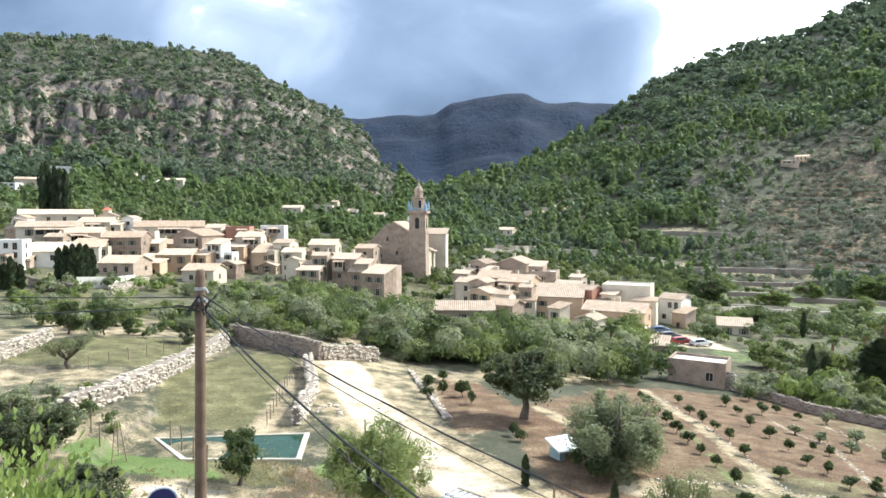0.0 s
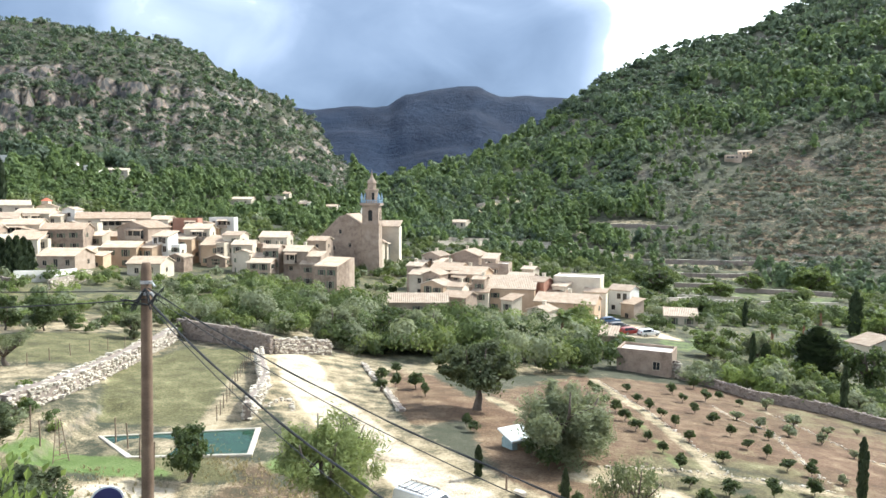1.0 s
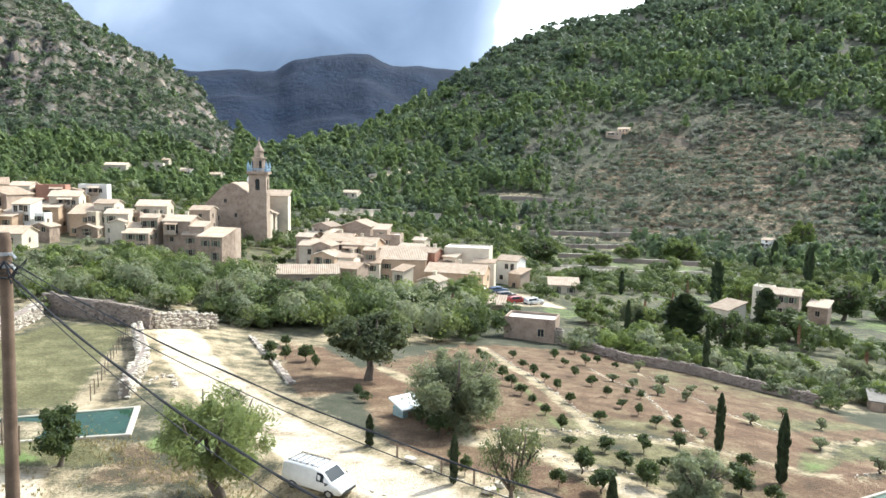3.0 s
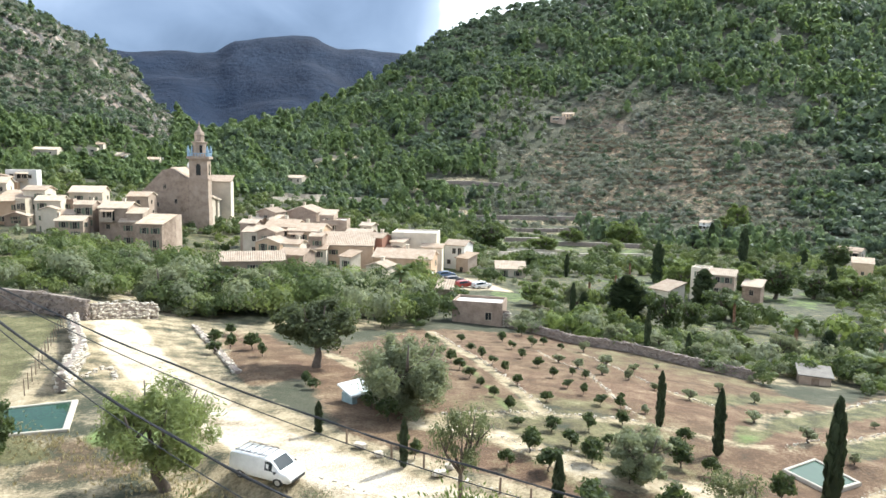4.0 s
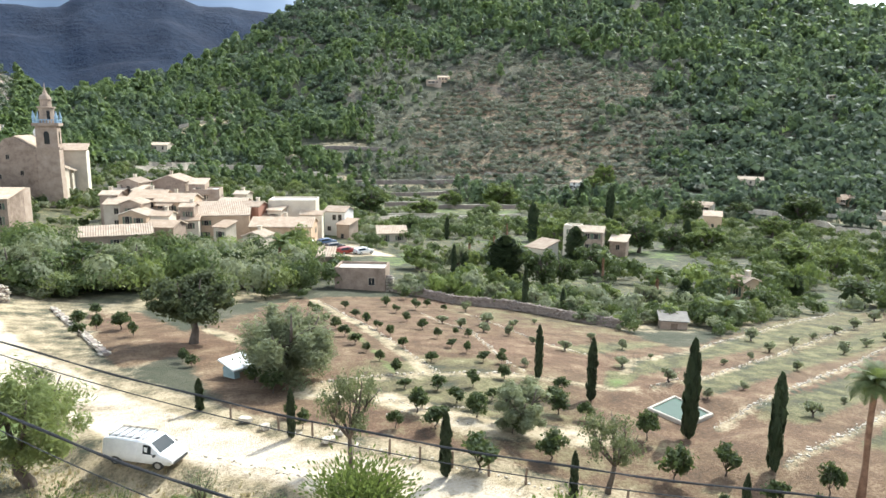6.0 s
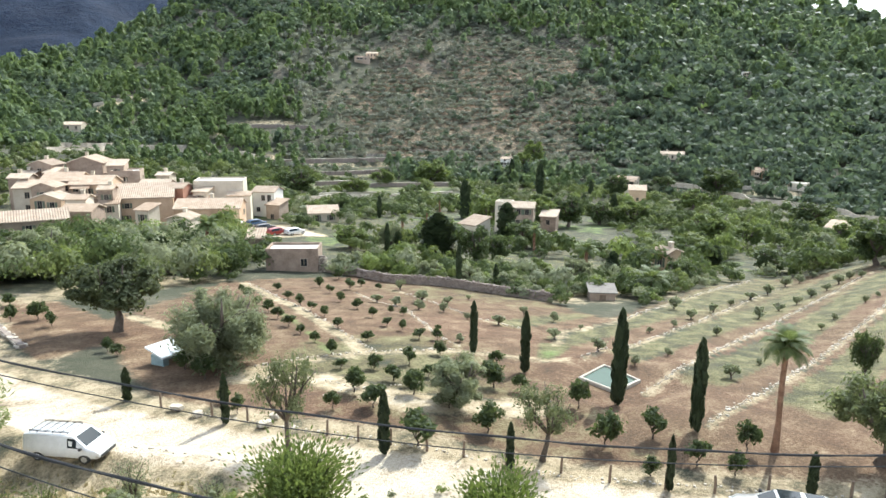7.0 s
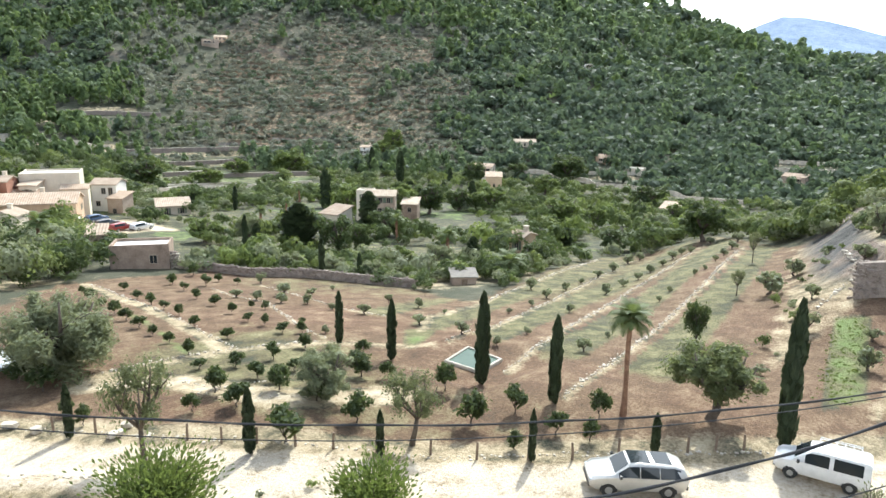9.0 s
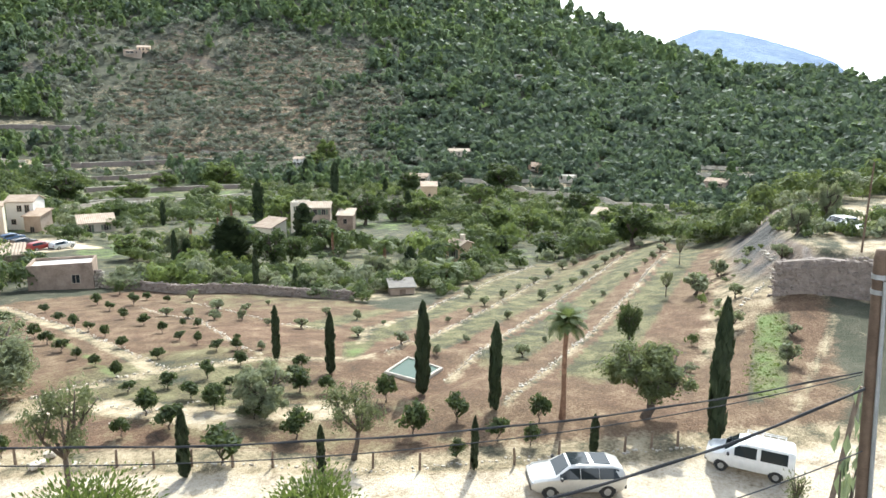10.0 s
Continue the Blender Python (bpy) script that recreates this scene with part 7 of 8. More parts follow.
def vehicle(name, m, rings, paint, sides, screen, wheels, radius, label, rack=False, glass_roof=None, group="", rails=None):
    """sides: side windows as (x0, x1); screen: windscreen from x0 (foot) to x1 (top); wheels: x of the axles."""
    ob = thing(name, m, label, "car" if "van" != name else "van", group)
    bm = bmesh.new()
    loops = []
    for x, zl, zb, hl, hb, zt, ht in rings:
        half = ((hl * 0.9, zl), (hl, zl + 0.16), (hb, zb - 0.22), (hb, zb), (hb * 0.15 + ht * 0.85, zb * 0.15 + zt * 0.85), (ht, zt - 0.05), (ht * 0.82, zt))
        loops.append([bm.verts.new((x, s * y, z)) for s, seq in ((1, half), (-1, half[::-1])) for y, z in seq])
    n = len(loops[0])
    for a, b in zip(loops, loops[1:]):
        for k in range(n):
            bm.faces.new((a[k], a[(k + 1) % n], b[(k + 1) % n], b[k]))
    bm.faces.new(loops[0])
    bm.faces.new(loops[-1][::-1])
    bmesh.ops.recalc_face_normals(bm, faces=bm.faces)
    for f in bm.faces:
        f.smooth = True
    body = part("body", bm, paint, ob)
    smooth_by_angle(body.data, 35)
    for x0, x1 in sides:
        for s in (1, -1):
            bm = bmesh.new()
            loops = []
            for x in [x0] + [r[0] for r in rings if x0 < r[0] < x1] + [x1]:
                zb, zt, hb, ht = at_ring(rings, x, 2), at_ring(rings, x, 5), at_ring(rings, x, 4), at_ring(rings, x, 6)
                pts = [(x, s * (hb + (ht - hb) * f + d), zb + (zt - zb) * f) for f, d in ((0.08, 0.012), (0.80, 0.012), (0.80, -0.04), (0.08, -0.04))]
                loops.append([bm.verts.new(p) for p in pts])
            for a, b in zip(loops, loops[1:]):
                for k in range(4):
                    bm.faces.new((a[k], a[(k + 1) % 4], b[(k + 1) % 4], b[k]))
            bm.faces.new(loops[0])
            bm.faces.new(loops[-1][::-1])
            bmesh.ops.recalc_face_normals(bm, faces=bm.faces)
            part("side_window", bm, CAR_GLASS, ob)
    for pair in (screen, None):
        if pair is None:
            continue
        bm = bmesh.new()
        x0, x1 = pair
        pts = []
        for x in (x0, x1):
            z, h = at_ring(rings, x, 5), at_ring(rings, x, 6) * 0.86
            pts += [(x, h, z + 0.012), (x, -h, z + 0.012)]
        a, b, c, d = (bm.verts.new(p) for p in pts)
        e, f, g, h = (bm.verts.new((p[0] - 0.03, p[1], p[2] - 0.05)) for p in pts)
        for q in ((a, b, d, c), (e, g, h, f), (a, e, f, b), (c, d, h, g), (a, c, g, e), (b, f, h, d)):
            bm.faces.new(q)
        bmesh.ops.recalc_face_normals(bm, faces=bm.faces)
        part("windscreen", bm, CAR_GLASS, ob)
    bm = bmesh.new()
    tube(bm, [(0, -0.11, 0), (0, -0.09, 0), (0, 0.09, 0), (0, 0.11, 0)], [radius * 0.9, radius, radius, radius * 0.9], 20)
    tyre = bpy.data.meshes.new("tyre")
    bm.to_mesh(tyre)
    bm.free()
    tyre.materials.append(RUBBER)
    bm = bmesh.new()
    tube(bm, [(0, -0.125, 0), (0, -0.115, 0), (0, 0.125, 0)], [radius * 0.5, radius * 0.62, radius * 0.5], 10)
    rim = bpy.data.meshes.new("rim")
    bm.to_mesh(rim)
    bm.free()
    rim.materials.append(ALLOY)
    for x in wheels:
        for s in (1, -1):
            hub = part("wheel", tyre, None, ob)
            hub.matrix_basis = pose(x, s * (at_ring(rings, x, 3) - 0.08), radius)
            part("rim", rim, None, hub)
            bm = bmesh.new()
            y = s * (at_ring(rings, x, 3) + 0.005)
            arc = [(x + radius * 1.16 * math.cos(a), radius + radius * 1.16 * math.sin(a)) for a in np.linspace(-0.2, 3.34, 12)]
            va = [bm.verts.new((p, y, z)) for p, z in arc]
            vb = [bm.verts.new((p, y - s * 0.06, z)) for p, z in arc]
            bm.faces.new(va)
            bm.faces.new(vb[::-1])
            for k in range(len(va)):
                q = (k + 1) % len(va)
                bm.faces.new((va[k], va[q], vb[q], vb[k]))
            bmesh.ops.recalc_face_normals(bm, faces=bm.faces)
            part("wheel_arch", bm, TRIM, ob)
    front, back = rings[-1], rings[0]
    for s in (1, -1):
        bm = bmesh.new()
        box(bm, front[0] - 0.30, front[0] - 0.03, s * 0.62 - 0.16, s * 0.62 + 0.16, 0.70, 0.84)
        part("headlight", bm, LAMP_GLASS, ob)
        bm = bmesh.new()
        box(bm, back[0] - 0.02, back[0] + 0.08, s * 0.70 - 0.10, s * 0.70 + 0.10, 0.85, 1.05)
        part("tail_light", bm, RED_LAMP, ob)
        x = screen[0] - 0.2
        bm = bmesh.new()
        box(bm, x - 0.08, x + 0.06, s * (at_ring(rings, x, 4) + 0.12) - 0.10, s * (at_ring(rings, x, 4) + 0.12) + 0.10, 1.06, 1.22)
        bmesh.ops.bevel(bm, geom=bm.edges[:], offset=0.03, segments=2, affect="EDGES")
        part("mirror", bm, TRIM, ob)
    for x0, x1, z0, z1, w in ((front[0] - 0.08, front[0] + 0.03, 0.42, 0.62, 0.7), (back[0] - 0.04, back[0] + 0.06, 0.40, 0.58, 0.74)):
        bm = bmesh.new()
        box(bm, x0, x1, -w, w, z0, z1)
        part("bumper", bm, TRIM, ob)
    if glass_roof:
        x0, x1 = glass_roof
        bm = bmesh.new()
        for a, b in ((x0, (x0 + x1) / 2 - 0.03), ((x0 + x1) / 2 + 0.03, x1)):
            z = at_ring(rings, (a + b) / 2, 5)
            box(bm, a, b, -0.54, 0.54, z - 0.05, z + 0.012)
        part("glass_roof", bm, CAR_GLASS, ob)
    if rack:
        top = max(r[5] for r in rings)
        x0, x1 = rack
        bm = bmesh.new()
        for s in (1, -1):
            tube(bm, [(x0, s * 0.66, top + 0.09), (x1, s * 0.66, top + 0.09)], [0.025, 0.025], 6)
            tube(bm, [(x0, s * 0.66, top + 0.18), (x1, s * 0.66, top + 0.18)], [0.018, 0.018], 6)
        for k in range(6):
            x = x0 + (x1 - x0) * k / 5
            tube(bm, [(x, -0.68, top + 0.09), (x, 0.68, top + 0.09)], [0.022, 0.022], 6)
            for s in (1, -1):
                tube(bm, [(x, s * 0.66, top - 0.06), (x, s * 0.66, top + 0.18)], [0.018, 0.018], 5)
        part("roof_rack", bm, rails or WHITE_METAL, ob, "tubular roof rack")
    return ob


def smooth_by_angle(me, degrees):
    """Smooth shading with hard edges past that angle."""
    bm = bmesh.new()
    bm.from_mesh(me)
    for e in bm.edges:
        if len(e.link_faces) == 2 and e.calc_face_angle() > radians(degrees):
            e.smooth = False
    bm.to_mesh(me)
    bm.free()


WHITE_METAL = mottled("white_metal", ((0.2, (0.6, 0.6, 0.6)), (0.8, (0.8, 0.8, 0.8))), 4, 40, 0.4)


def heading(x, y, dx, dy):
    return pose(x, y, float(ground(x, y)) + 0.02, 0, 0, math.degrees(math.atan2(dy, dx)))


vehicle("van", heading(1.8, 36.0, 3.4, -3.0) @ Matrix.Diagonal((0.82, 0.84, 0.72, 1)), VAN, CAR_WHITE, ((0.48, 1.45),), (1.6, 0.95), (-1.55, 1.5), 0.33, "white panel van with a long roof rack on the lane", rack=(-2.1, 0.4), rails=TRIM)
vehicle("car", heading(27.0, 13.1, -0.66, 0.75) @ Matrix.Diagonal((0.95, 1, 0.98, 1)), SUV, CAR_SILVER, ((-2.0, -1.0), (-0.97, -0.06), (-0.02, 0.98)), (1.15, 0.52), (-1.42, 1.45), 0.37,
        "pale silver sport utility car with a dark glass roof", glass_roof=(-1.6, 0.4))
vehicle("van", heading(34.2, 7.0, -0.2, 0.98) @ Matrix.Diagonal((0.93, 0.93, 0.95, 1)), LITTLE_VAN, CAR_WHITE, ((-1.85, -0.55), (-0.35, 0.75)), (1.25, 0.6), (-1.35, 1.35), 0.32,
        "small white van with a white roof rack", rack=(-1.7, 0.2))
vehicle("car", heading(78.5, 9.4, -0.8, -0.6), SUV, CAR_WHITE, ((-2.0, -1.0), (-0.97, -0.06), (-0.02, 0.98)), (1.15, 0.52), (-1.42, 1.45), 0.37,
        "white car parked on the pale upper track")
parked = [vehicle("car", heading(x, y, dx, dy), SUV, paint, ((-2.0, -0.06), (-0.02, 0.98)), (1.15, 0.52), (-1.42, 1.45), 0.37, label, group="cars in the valley car park")
          for x, y, dx, dy, paint, label in ((49.4, 150.1, 1, 0.3, CAR_BLUE, "dark blue car in the car park"), (48.6, 141.7, 1, 0.3, CAR_DARK, "dark grey car in the car park"),
                                             (49.1, 135.6, 1, 0.3, CAR_RED, "dark red car in the car park"), (52.8, 135.1, 1, 0.3, CAR_WHITE, "white car in the car park"),
                                             (49.0, 158.1, 0.6, 0.8, CAR_SILVER, "silver car in the car park"))]
for k, (x, y) in enumerate(((318, 150), (322, 142), (325, 128), (326, 119), (312, 160))):
    copy_thing(parked[(3, 4, 0, 3, 2)[k]], heading(x, y, 0.3, -0.95))["group"] = "cars on the far road"

# ---- poles and wires ----
CABLE = mottled("black_cable", ((0.2, (0.015, 0.015, 0.016)), (0.8, (0.05, 0.05, 0.052))), 5, 40, 0.6)
GREY_METAL = mottled("galvanised", ((0.2, (0.3, 0.3, 0.3)), (0.8, (0.52, 0.52, 0.52))), 5, 40, 0.45, metal=0.6)


def utility_pole(foot, top, r0, r1, label, conduit):
    ob = thing("utility_pole", pose(*foot), label, "pole", "utility poles")
    t = Vector(top) - Vector(foot)
    bm = bmesh.new()
    tube(bm, [(0, 0, -0.3), t * 0.3, t * 0.7, t * 0.985, t], [r0, r0 * 0.8 + r1 * 0.2, r0 * 0.3 + r1 * 0.7, r1, r1 * 0.75], 14)
    for f in bm.faces:
        f.smooth = len(f.verts) == 4
    part("shaft", bm, POLE_WOOD, ob)
    for drop in (0.35, 0.55):
        c = t * (1 - drop / t.length)
        bm = bmesh.new()
        tube(bm, [c - Vector((0.0, 0, 0.03)), c + Vector((0, 0, 0.03))], [r1 * 1.15, r1 * 1.15], 14)
        tube(bm, [c, c + Vector((0.16, -0.14, 0.0)), c + Vector((0.22, -0.2, -0.06))], [0.018, 0.018, 0.025], 6)
        part("bracket", bm, GREY_METAL, ob)
    if conduit:
        bm = bmesh.new()
        o = Vector((-0.11, -0.09, 0))
        tube(bm, [o, t * 0.4 + o, t * 0.95 + o * 0.8], [0.028, 0.028, 0.028], 8)
        part("conduit", bm, GREY_METAL, ob, "pale cable conduit on the pole")
    return ob


LEFT_FOOT = (-4.62, 12.25, float(ground(-4.62, 12.25)))
utility_pole(LEFT_FOOT, (-4.46, 12.2, 16.95), 0.125, 0.092, "round brown wooden utility pole carrying black cables", False)
RIGHT_FOOT = (10.02, 0.32, float(ground(10.02, 0.32)))
utility_pole(RIGHT_FOOT, (9.97, 0.78, 16.3), 0.118, 0.084, "brown wooden utility pole with a pale conduit", True)
bm = bmesh.new()
tube(bm, [(0, 0, -0.2), (0.75, -0.35, 4.6)], [0.07, 0.06], 8)
o = tagged(new("pole_strut", bpy.data.meshes.new("pole_strut")), "leaning wooden strut beside the utility pole", "post")
bm.to_mesh(o.data)
bm.free()
o.data.materials.append(POST_WOOD)
o.matrix_world = spot(16.9, 1.75)
bm = bmesh.new()
tube(bm, [(0, 0, -0.3), (0, 0, 4), (0.05, 0, 8.0)], [0.10, 0.09, 0.07], 8)
o = tagged(new("utility_pole", bpy.data.meshes.new("utility_pole")), "thin pale utility pole beside the upper track", "pole", "utility poles")
bm.to_mesh(o.data)
bm.free()
o.data.materials.append(POLE_WOOD)
o.matrix_world = spot(69.0, 6.9)


def cable(a, b, sag, thick, label, twist=0.0):
    """A hanging cable; twist: a second strand wound round it."""
    a, b = Vector(a), Vector(b)
    n = 60
    pts = [a.lerp(b, k / n) - Vector((0, 0, 4 * sag * (k / n) * (1 - k / n))) for k in range(n + 1)]
    bm = bmesh.new()
    tube(bm, pts, [thick * 1.05] * (n + 1), 6)
    if twist:
        tube(bm, [p + Vector((0.3 * math.cos(k * 0.9), 0.3 * math.cos(k * 0.9), math.sin(k * 0.9))) * twist for k, p in enumerate(pts)], [thick] * (n + 1), 6)
    me = bpy.data.meshes.new("cable")
    bm.to_mesh(me)
    bm.free()
    me.materials.append(CABLE)
    return tagged(new("overhead_cable", me), label, "cable", "overhead cables")


TOP_L, TOP_R = Vector((-4.4, 12.1, 16.5)), Vector((9.95, 0.8, 14.65))
cable(TOP_L, TOP_R, 0.97, 0.009, "black twisted cable hanging between the two poles", 0.014)
cable(TOP_L + Vector((0.02, 0, -0.1)), TOP_R + Vector((0, 0, -0.04)), 1.10, 0.007, "thin black cable hanging between the two poles")
cable(TOP_L + Vector((0.03, -0.02, -0.25)), Vector((9.95, 0.72, 14.45)), 2.0, 0.015, "thick black twisted cable hanging between the poles", 0.018)
cable(TOP_L + Vector((0.03, -0.02, -0.32)), Vector((9.98, 0.6, 13.6)), 2.0, 0.008, "thin black cable hanging low between the poles")
cable(TOP_L + Vector((-0.05, 0, -0.2)), Vector((-30, 24, 15.2)), 0.5, 0.011, "black cable leading away to the houses")
cable(TOP_L + Vector((-0.05, 0, -0.05)), Vector((-30, 18, 17.0)), 0.4, 0.009, "thin black cable leading away to the houses")
g1 = random.Random(4)
loops = thing("cable_loops", pose(-4.45, 12.1, 16.5), "tangle of black cable loops on the pole", "cable")
for k in range(9):
    p = Vector((g1.uniform(-0.5, 0.35), g1.uniform(-0.2, 0.2), g1.uniform(-0.35, 0.1)))
    bm = bmesh.new()
    tube(bm, [(0, 0, 0), p * 0.6 + Vector((0, 0, -0.25)), p, (0.05, 0, -0.3)], [0.012] * 4, 5)
    part("loop", bm, CABLE, loops)

# ---- small things of the near fields ----
def ladder():
    ob = thing("ladder", spot(-22.8, 46.1, 35), "wooden step ladder standing on the lawn", "ladder")
    for s in (-1, 1):
        bm = bmesh.new()
        tube(bm, [(s * 0.5, 0, -0.05), (s * 0.12, 0.55, 2.9)], [0.035, 0.03], 6)
        part("rail", bm, POST_WOOD, ob)
    for k in range(8):
        f = (k + 0.7) / 9
        bm = bmesh.new()
        w = 0.5 - 0.38 * f
        tube(bm, [(-w, 0.55 * f, 2.9 * f), (w, 0.55 * f, 2.9 * f)], [0.022, 0.022], 6)
        part("rung", bm, POST_WOOD, ob)
    bm = bmesh.new()
    tube(bm, [(0, 0.55, 2.88), (0.15, 1.3, -0.05)], [0.03, 0.03], 6)
    part("prop", bm, POST_WOOD, ob)


ladder()


def road_sign():
    """A round sign seen from behind and above, on its post."""
    z = float(ground(-5.6, 11.6))
    ob = thing("road_sign", pose(-5.55, 12.9, z, 0, 0, 20), "round road sign with a blue face and white rim", "sign")
    high = 12.58 - z
    bm = bmesh.new()
    tube(bm, [(0, 0.04, -0.2), (0, 0.04, high - 0.05)], [0.03, 0.03], 8)
    part("post", bm, GREY_METAL, ob)
    bm = bmesh.new()
    tube(bm, [(0, -0.015, high - 0.3), (0, 0.015, high - 0.3)], [0.3, 0.3], 28)
    part("rim", bm, WHITE_METAL, ob)
    bm = bmesh.new()
    tube(bm, [(0, -0.022, high - 0.3), (0, -0.016, high - 0.3)], [0.265, 0.265], 28)
    part("face", bm, mottled("sign_blue", ((0.2, (0.03, 0.03, 0.10)), (0.8, (0.05, 0.05, 0.16))), 3, 30, 0.4), ob)


road_sign()


def hut(x, y, turn, w, d, h, wall, roof, label, name="shed"):
    ob = thing(name, spot(x, y, turn), label, "shed")
    bm = bmesh.new()
    box(bm, -w / 2, w / 2, 0, d, -0.4, h)
    part("wall", bm, wall, ob)
    bm = bmesh.new()
    v = box(bm, -w / 2 - 0.25, w / 2 + 0.25, -0.3, d + 0.25, h + 0.005, h + 0.12)
    for q in v:
        if q.co.y > d / 2:
            q.co.z += 0.5
    part("roof", bm, roof, ob)
    bm = bmesh.new()
    box(bm, -0.4, 0.4, -0.03, 0.02, -0.1, h - 0.25)
    part("door", bm, POST_WOOD, ob)


PALE_SHEET = mottled("pale_sheet_roof", ((0.2, (0.5, 0.52, 0.53)), (0.8, (0.74, 0.76, 0.76))), 1.5, 12, 0.5)
hut(9.6, 49.6, 25, 1.75, 1.4, 0.72, mottled("blue_grey_boards", ((0.2, (0.16, 0.22, 0.23)), (0.8, (0.3, 0.38, 0.38))), 2, 20), PALE_SHEET, "small blue-grey garden shed with a pale sheet roof")
hut(63.7, 57.2, -40, 3.2, 2.8, 1.0, STONE, mottled("weathered_sheet", ((0.2, (0.13, 0.115, 0.10)), (0.8, (0.27, 0.245, 0.215))), 1.5, 12), "low stone hut with a grey roof by the orchard")


# ---- plants close to the terrace ----
def big_leaf_bush(name, x, y, wide, high, leaves, leaf, slim, mat, label, seed, where=None, stems=9):
    """A bush of separate long leaves, curved along their length."""
    ob = thing(name, where or spot(x, y), label, "bush", "bushes below the terrace")
    g = np.random.default_rng(seed)
    bm = bmesh.new()
    tips = []
    for k in range(stems):
        a = 6.283 * k / stems + g.uniform(-0.3, 0.3)
        f = g.uniform(0.3, 1.0)
        tip = Vector((math.cos(a) * wide * 0.42 * f, math.sin(a) * wide * 0.42 * f, high * g.uniform(0.72, 0.95)))
        tube(bm, [(0, 0, -0.1), tip * 0.5 + Vector((0, 0, 0.15 * high)), tip], [0.05, 0.03, 0.012], 5)
        tips.append(tip)
    part("stem", bm, BARK, ob)
    t = np.array([q[:] for q in tips])
    w = g.integers(0, stems, leaves)
    s = g.uniform(0.25 if leaves > 100 else 0.88, 1.02, (leaves, 1))
    c = t[w] * s + g.normal(0, 1, (leaves, 3)) * (wide * 0.12, wide * 0.12, high * 0.09)
    out = c * (1, 1, 0.25) + g.normal(0, 0.5, (leaves, 3)) * wide * 0.3 + (0, 0, high * 0.3)
    out /= np.linalg.norm(out, axis=1)[:, None]
    side = np.cross(out, g.normal(0, 1, (leaves, 3)))
    side /= np.linalg.norm(side, axis=1)[:, None]
    up = np.cross(side, out)
    L = leaf * g.uniform(0.6, 1.3, (leaves, 1))
    W = L / slim
    v = np.stack([c, c + out * L * 0.5 + side * W * 0.5 + up * L * 0.06, c + out * L - up * L * 0.12, c + out * L * 0.5 - side * W * 0.5 + up * L * 0.06], 1).reshape(-1, 3)
    part("foliage", mesh_from("foliage", v, np.arange(len(v)).reshape(-1, 4), [mat]), None, ob)
    return ob


FIG_LEAVES = leafy("fig_leaves", (0.105, 0.16, 0.04), (0.36, 0.42, 0.13), 0.4)
big_leaf_bush("fig_tree", -7.5, 10.9, 4.2, 6.0, 5200, 0.19, 1.6, FIG_LEAVES, "fig tree with large bright green leaves", 1)
big_leaf_bush("fig_tree", -9.4, 12.6, 3.8, 5.0, 1800, 0.24, 1.5, FIG_LEAVES, "fig tree with large bright green leaves", 2)
big_leaf_bush("oleander_bush", 7.0, 18.4, 3.6, 2.8, 8200, 0.17, 2.3, BRIGHT_LEAVES, "bright green oleander bush with long narrow leaves", 3)
big_leaf_bush("oleander_bush", 12.3, 14.7, 2.5, 2.6, 5400, 0.17, 2.3, BRIGHT_LEAVES, "bright green oleander bush with long narrow leaves", 4)
big_leaf_bush("bush", 12.6, 0.95, 0.7, 13.1 - float(ground(12.6, 0.95)), 60, 0.36, 3.0, leafy("pale_broad_leaves", (0.17, 0.20, 0.11), (0.36, 0.41, 0.25), 0.2), "tall shrub with pale broad leaves beside the utility pole", 12, None, 3)
big_leaf_bush("bush", 5.6, 23.8, 1.2, 1.0, 700, 0.09, 2.4, OLIVE, "small grey-green bush on the bank", 9)
big_leaf_bush("bush", 0.2, 28.5, 1.8, 1.4, 900, 0.11, 2.2, PINE, "leafy green bush on the bank below the terrace", 10)
big_leaf_bush("bush", -5.0, 29.5, 2.2, 1.8, 1100, 0.12, 2.2, OLIVE, "grey-green bush on the bank below the terrace", 11)
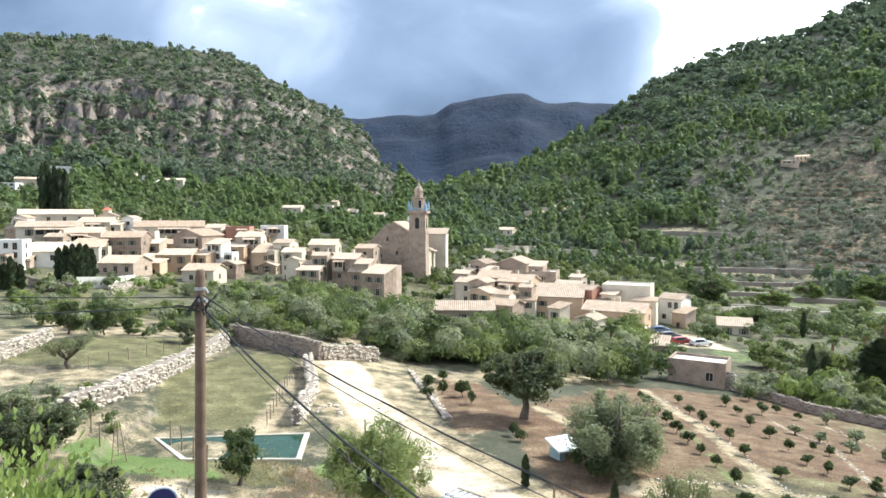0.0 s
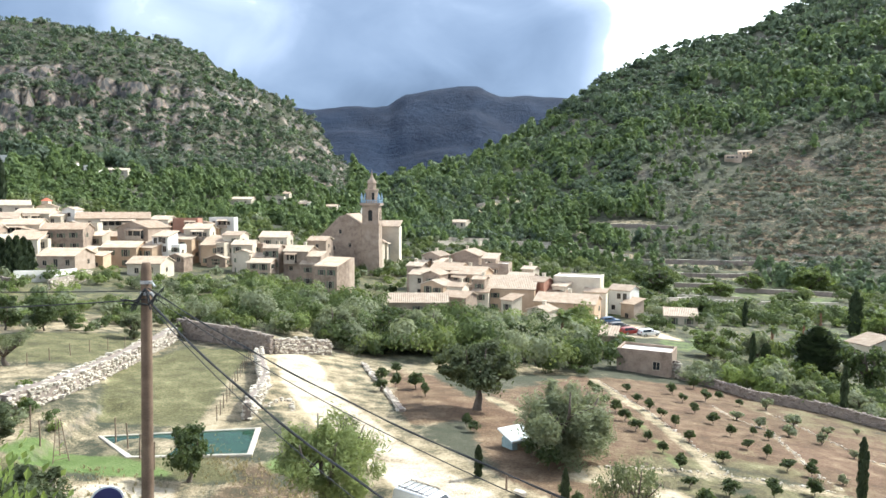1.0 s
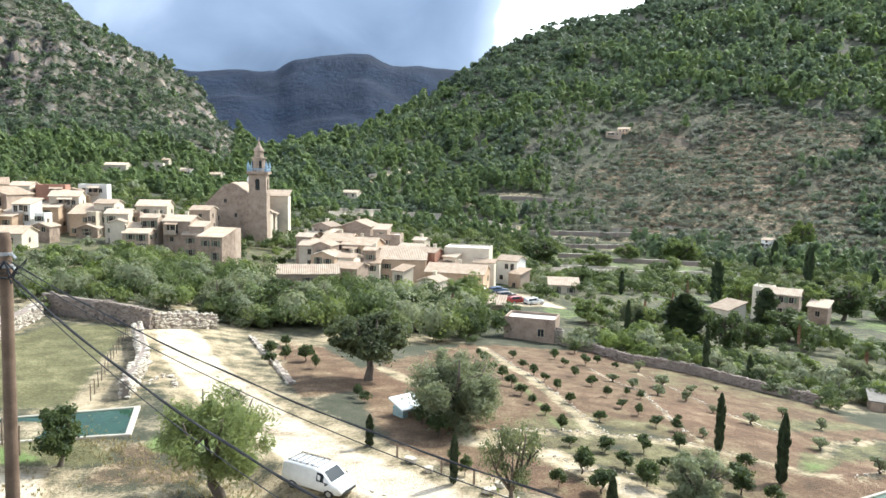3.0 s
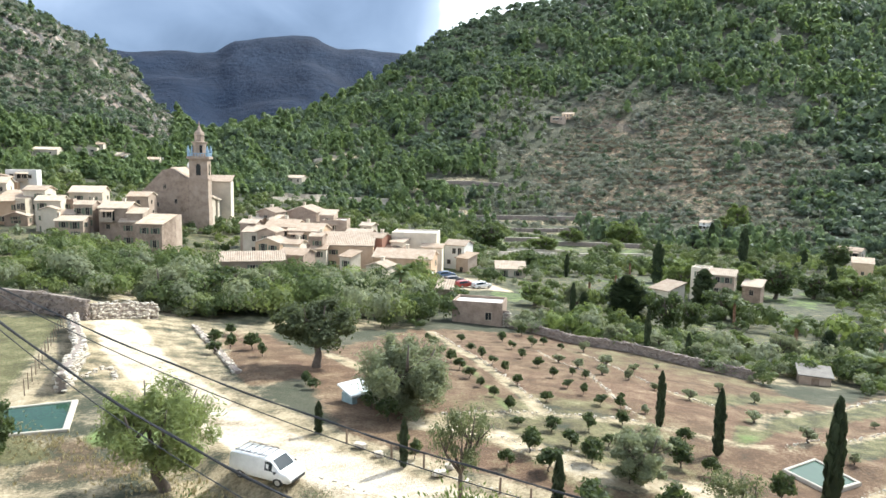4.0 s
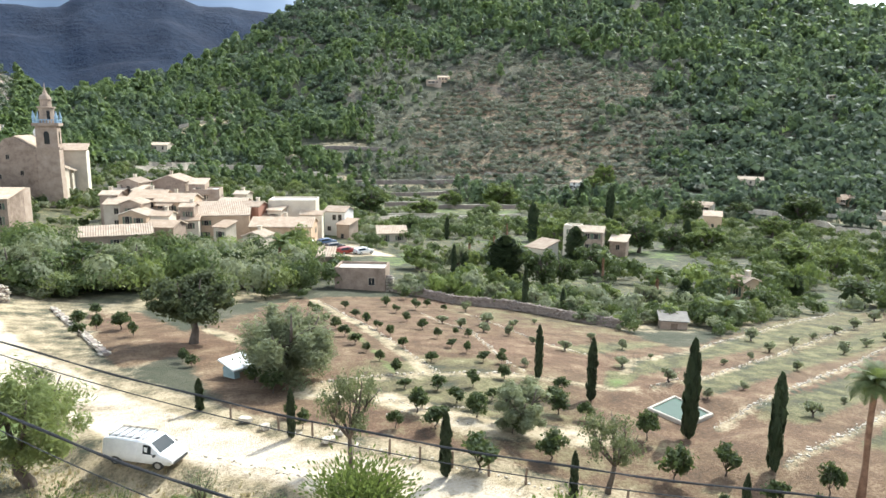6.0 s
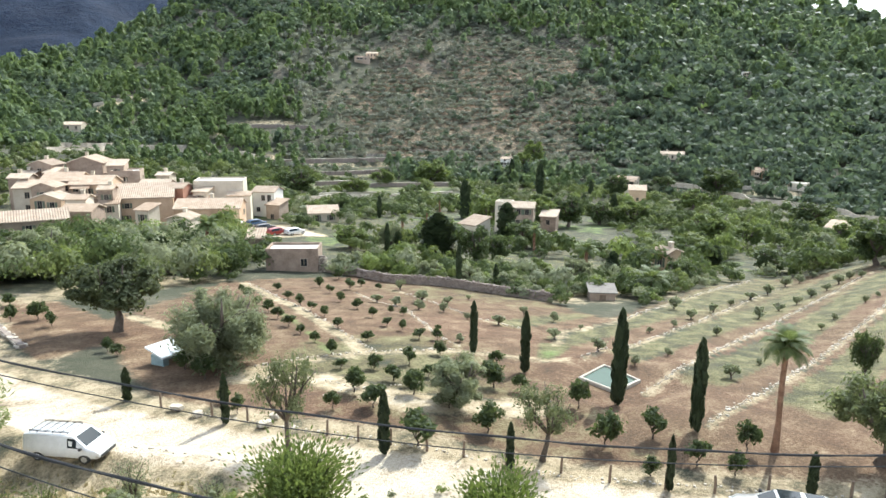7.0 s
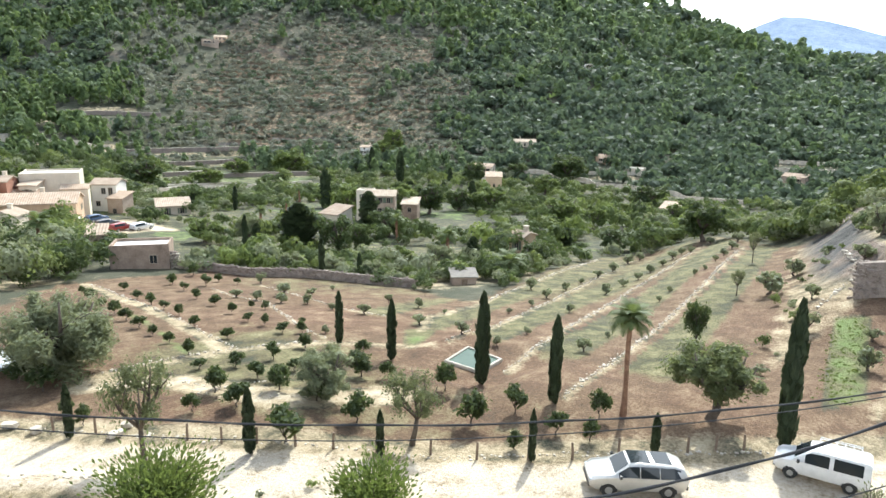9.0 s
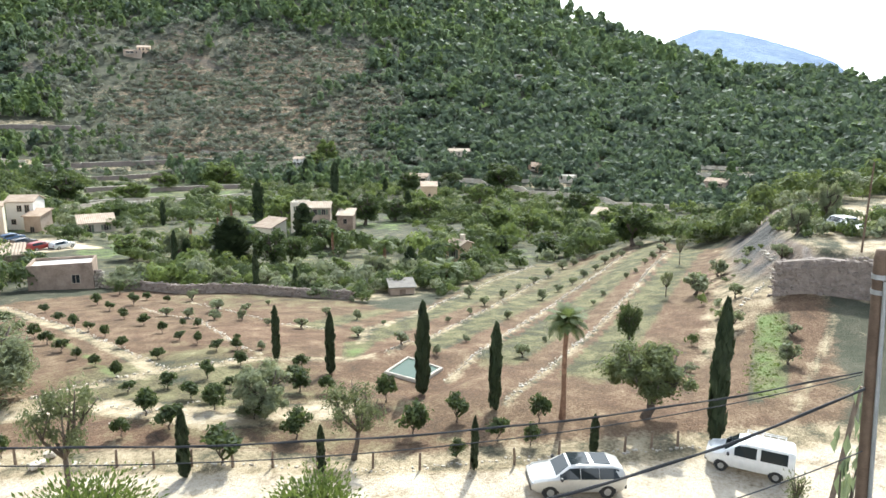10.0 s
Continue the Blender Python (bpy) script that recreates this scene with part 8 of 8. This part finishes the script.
big_leaf_bush("bush", 3.2, 26.5, 1.6, 1.6, 900, 0.10, 2.4, OLIVE, "small grey-green bush on the bank", 6)
big_leaf_bush("bush", -2.0, 24.0, 2.6, 2.2, 1500, 0.13, 2.2, PINE, "leafy green bush on the bank below the terrace", 7)
big_leaf_bush("bush", 30.6, 4.2, 1.2, 1.8, 500, 0.14, 3.0, ALMOND_LEAVES, "dry straggling shrub beside the lane", 8)


# ---- terrace walls and roads of the far side ----
def long_wall(line, high, thick, mat, label):
    """A plain retaining wall with a paler coping along a line."""
    ob = thing("terrace_wall", pose(0, 0, 0), label, "wall", "terrace walls")
    low, cap = bmesh.new(), bmesh.new()
    for bm, z0, z1, t in ((low, -1.5, high, thick), (cap, high + 0.004, high + 0.22, thick + 0.12)):
        rings = []
        for k, (x, y) in enumerate(line):
            ax, ay = line[max(k - 1, 0)]
            bx, by = line[min(k + 1, len(line) - 1)]
            n = Vector((by - ay, ax - bx, 0)).normalized() * t / 2
            z = float(ground(x, y))
            rings.append([bm.verts.new((x + s * n.x, y + s * n.y, z + h)) for s, h in ((-1, z0), (1, z0), (1, z1), (-1, z1))])
        for a, b in zip(rings, rings[1:]):
            for k in range(4):
                bm.faces.new((a[k], a[(k + 1) % 4], b[(k + 1) % 4], b[k]))
        bm.faces.new(rings[0])
        bm.faces.new(rings[-1][::-1])
        bmesh.ops.recalc_face_normals(bm, faces=bm.faces)
    part("face", low, mat, ob)
    part("coping", cap, WALL_STONE, ob)


def bent(points, steps=14):
    """The line through points, in short steps with a slight unevenness."""
    g = random.Random(int(points[0][0]))
    out = []
    for (ax, ay), (bx, by) in zip(points, points[1:]):
        for k in range(steps):
            t = k / steps
            out.append((ax + (bx - ax) * t + g.uniform(-0.5, 0.5), ay + (by - ay) * t + g.uniform(-0.5, 0.5)))
    return out + [points[-1]]


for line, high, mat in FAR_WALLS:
    long_wall(bent(line), high, 0.7, SHADED_STONE if mat == "dark" else WALL_STONE, "long dry stone terrace wall across the valley")
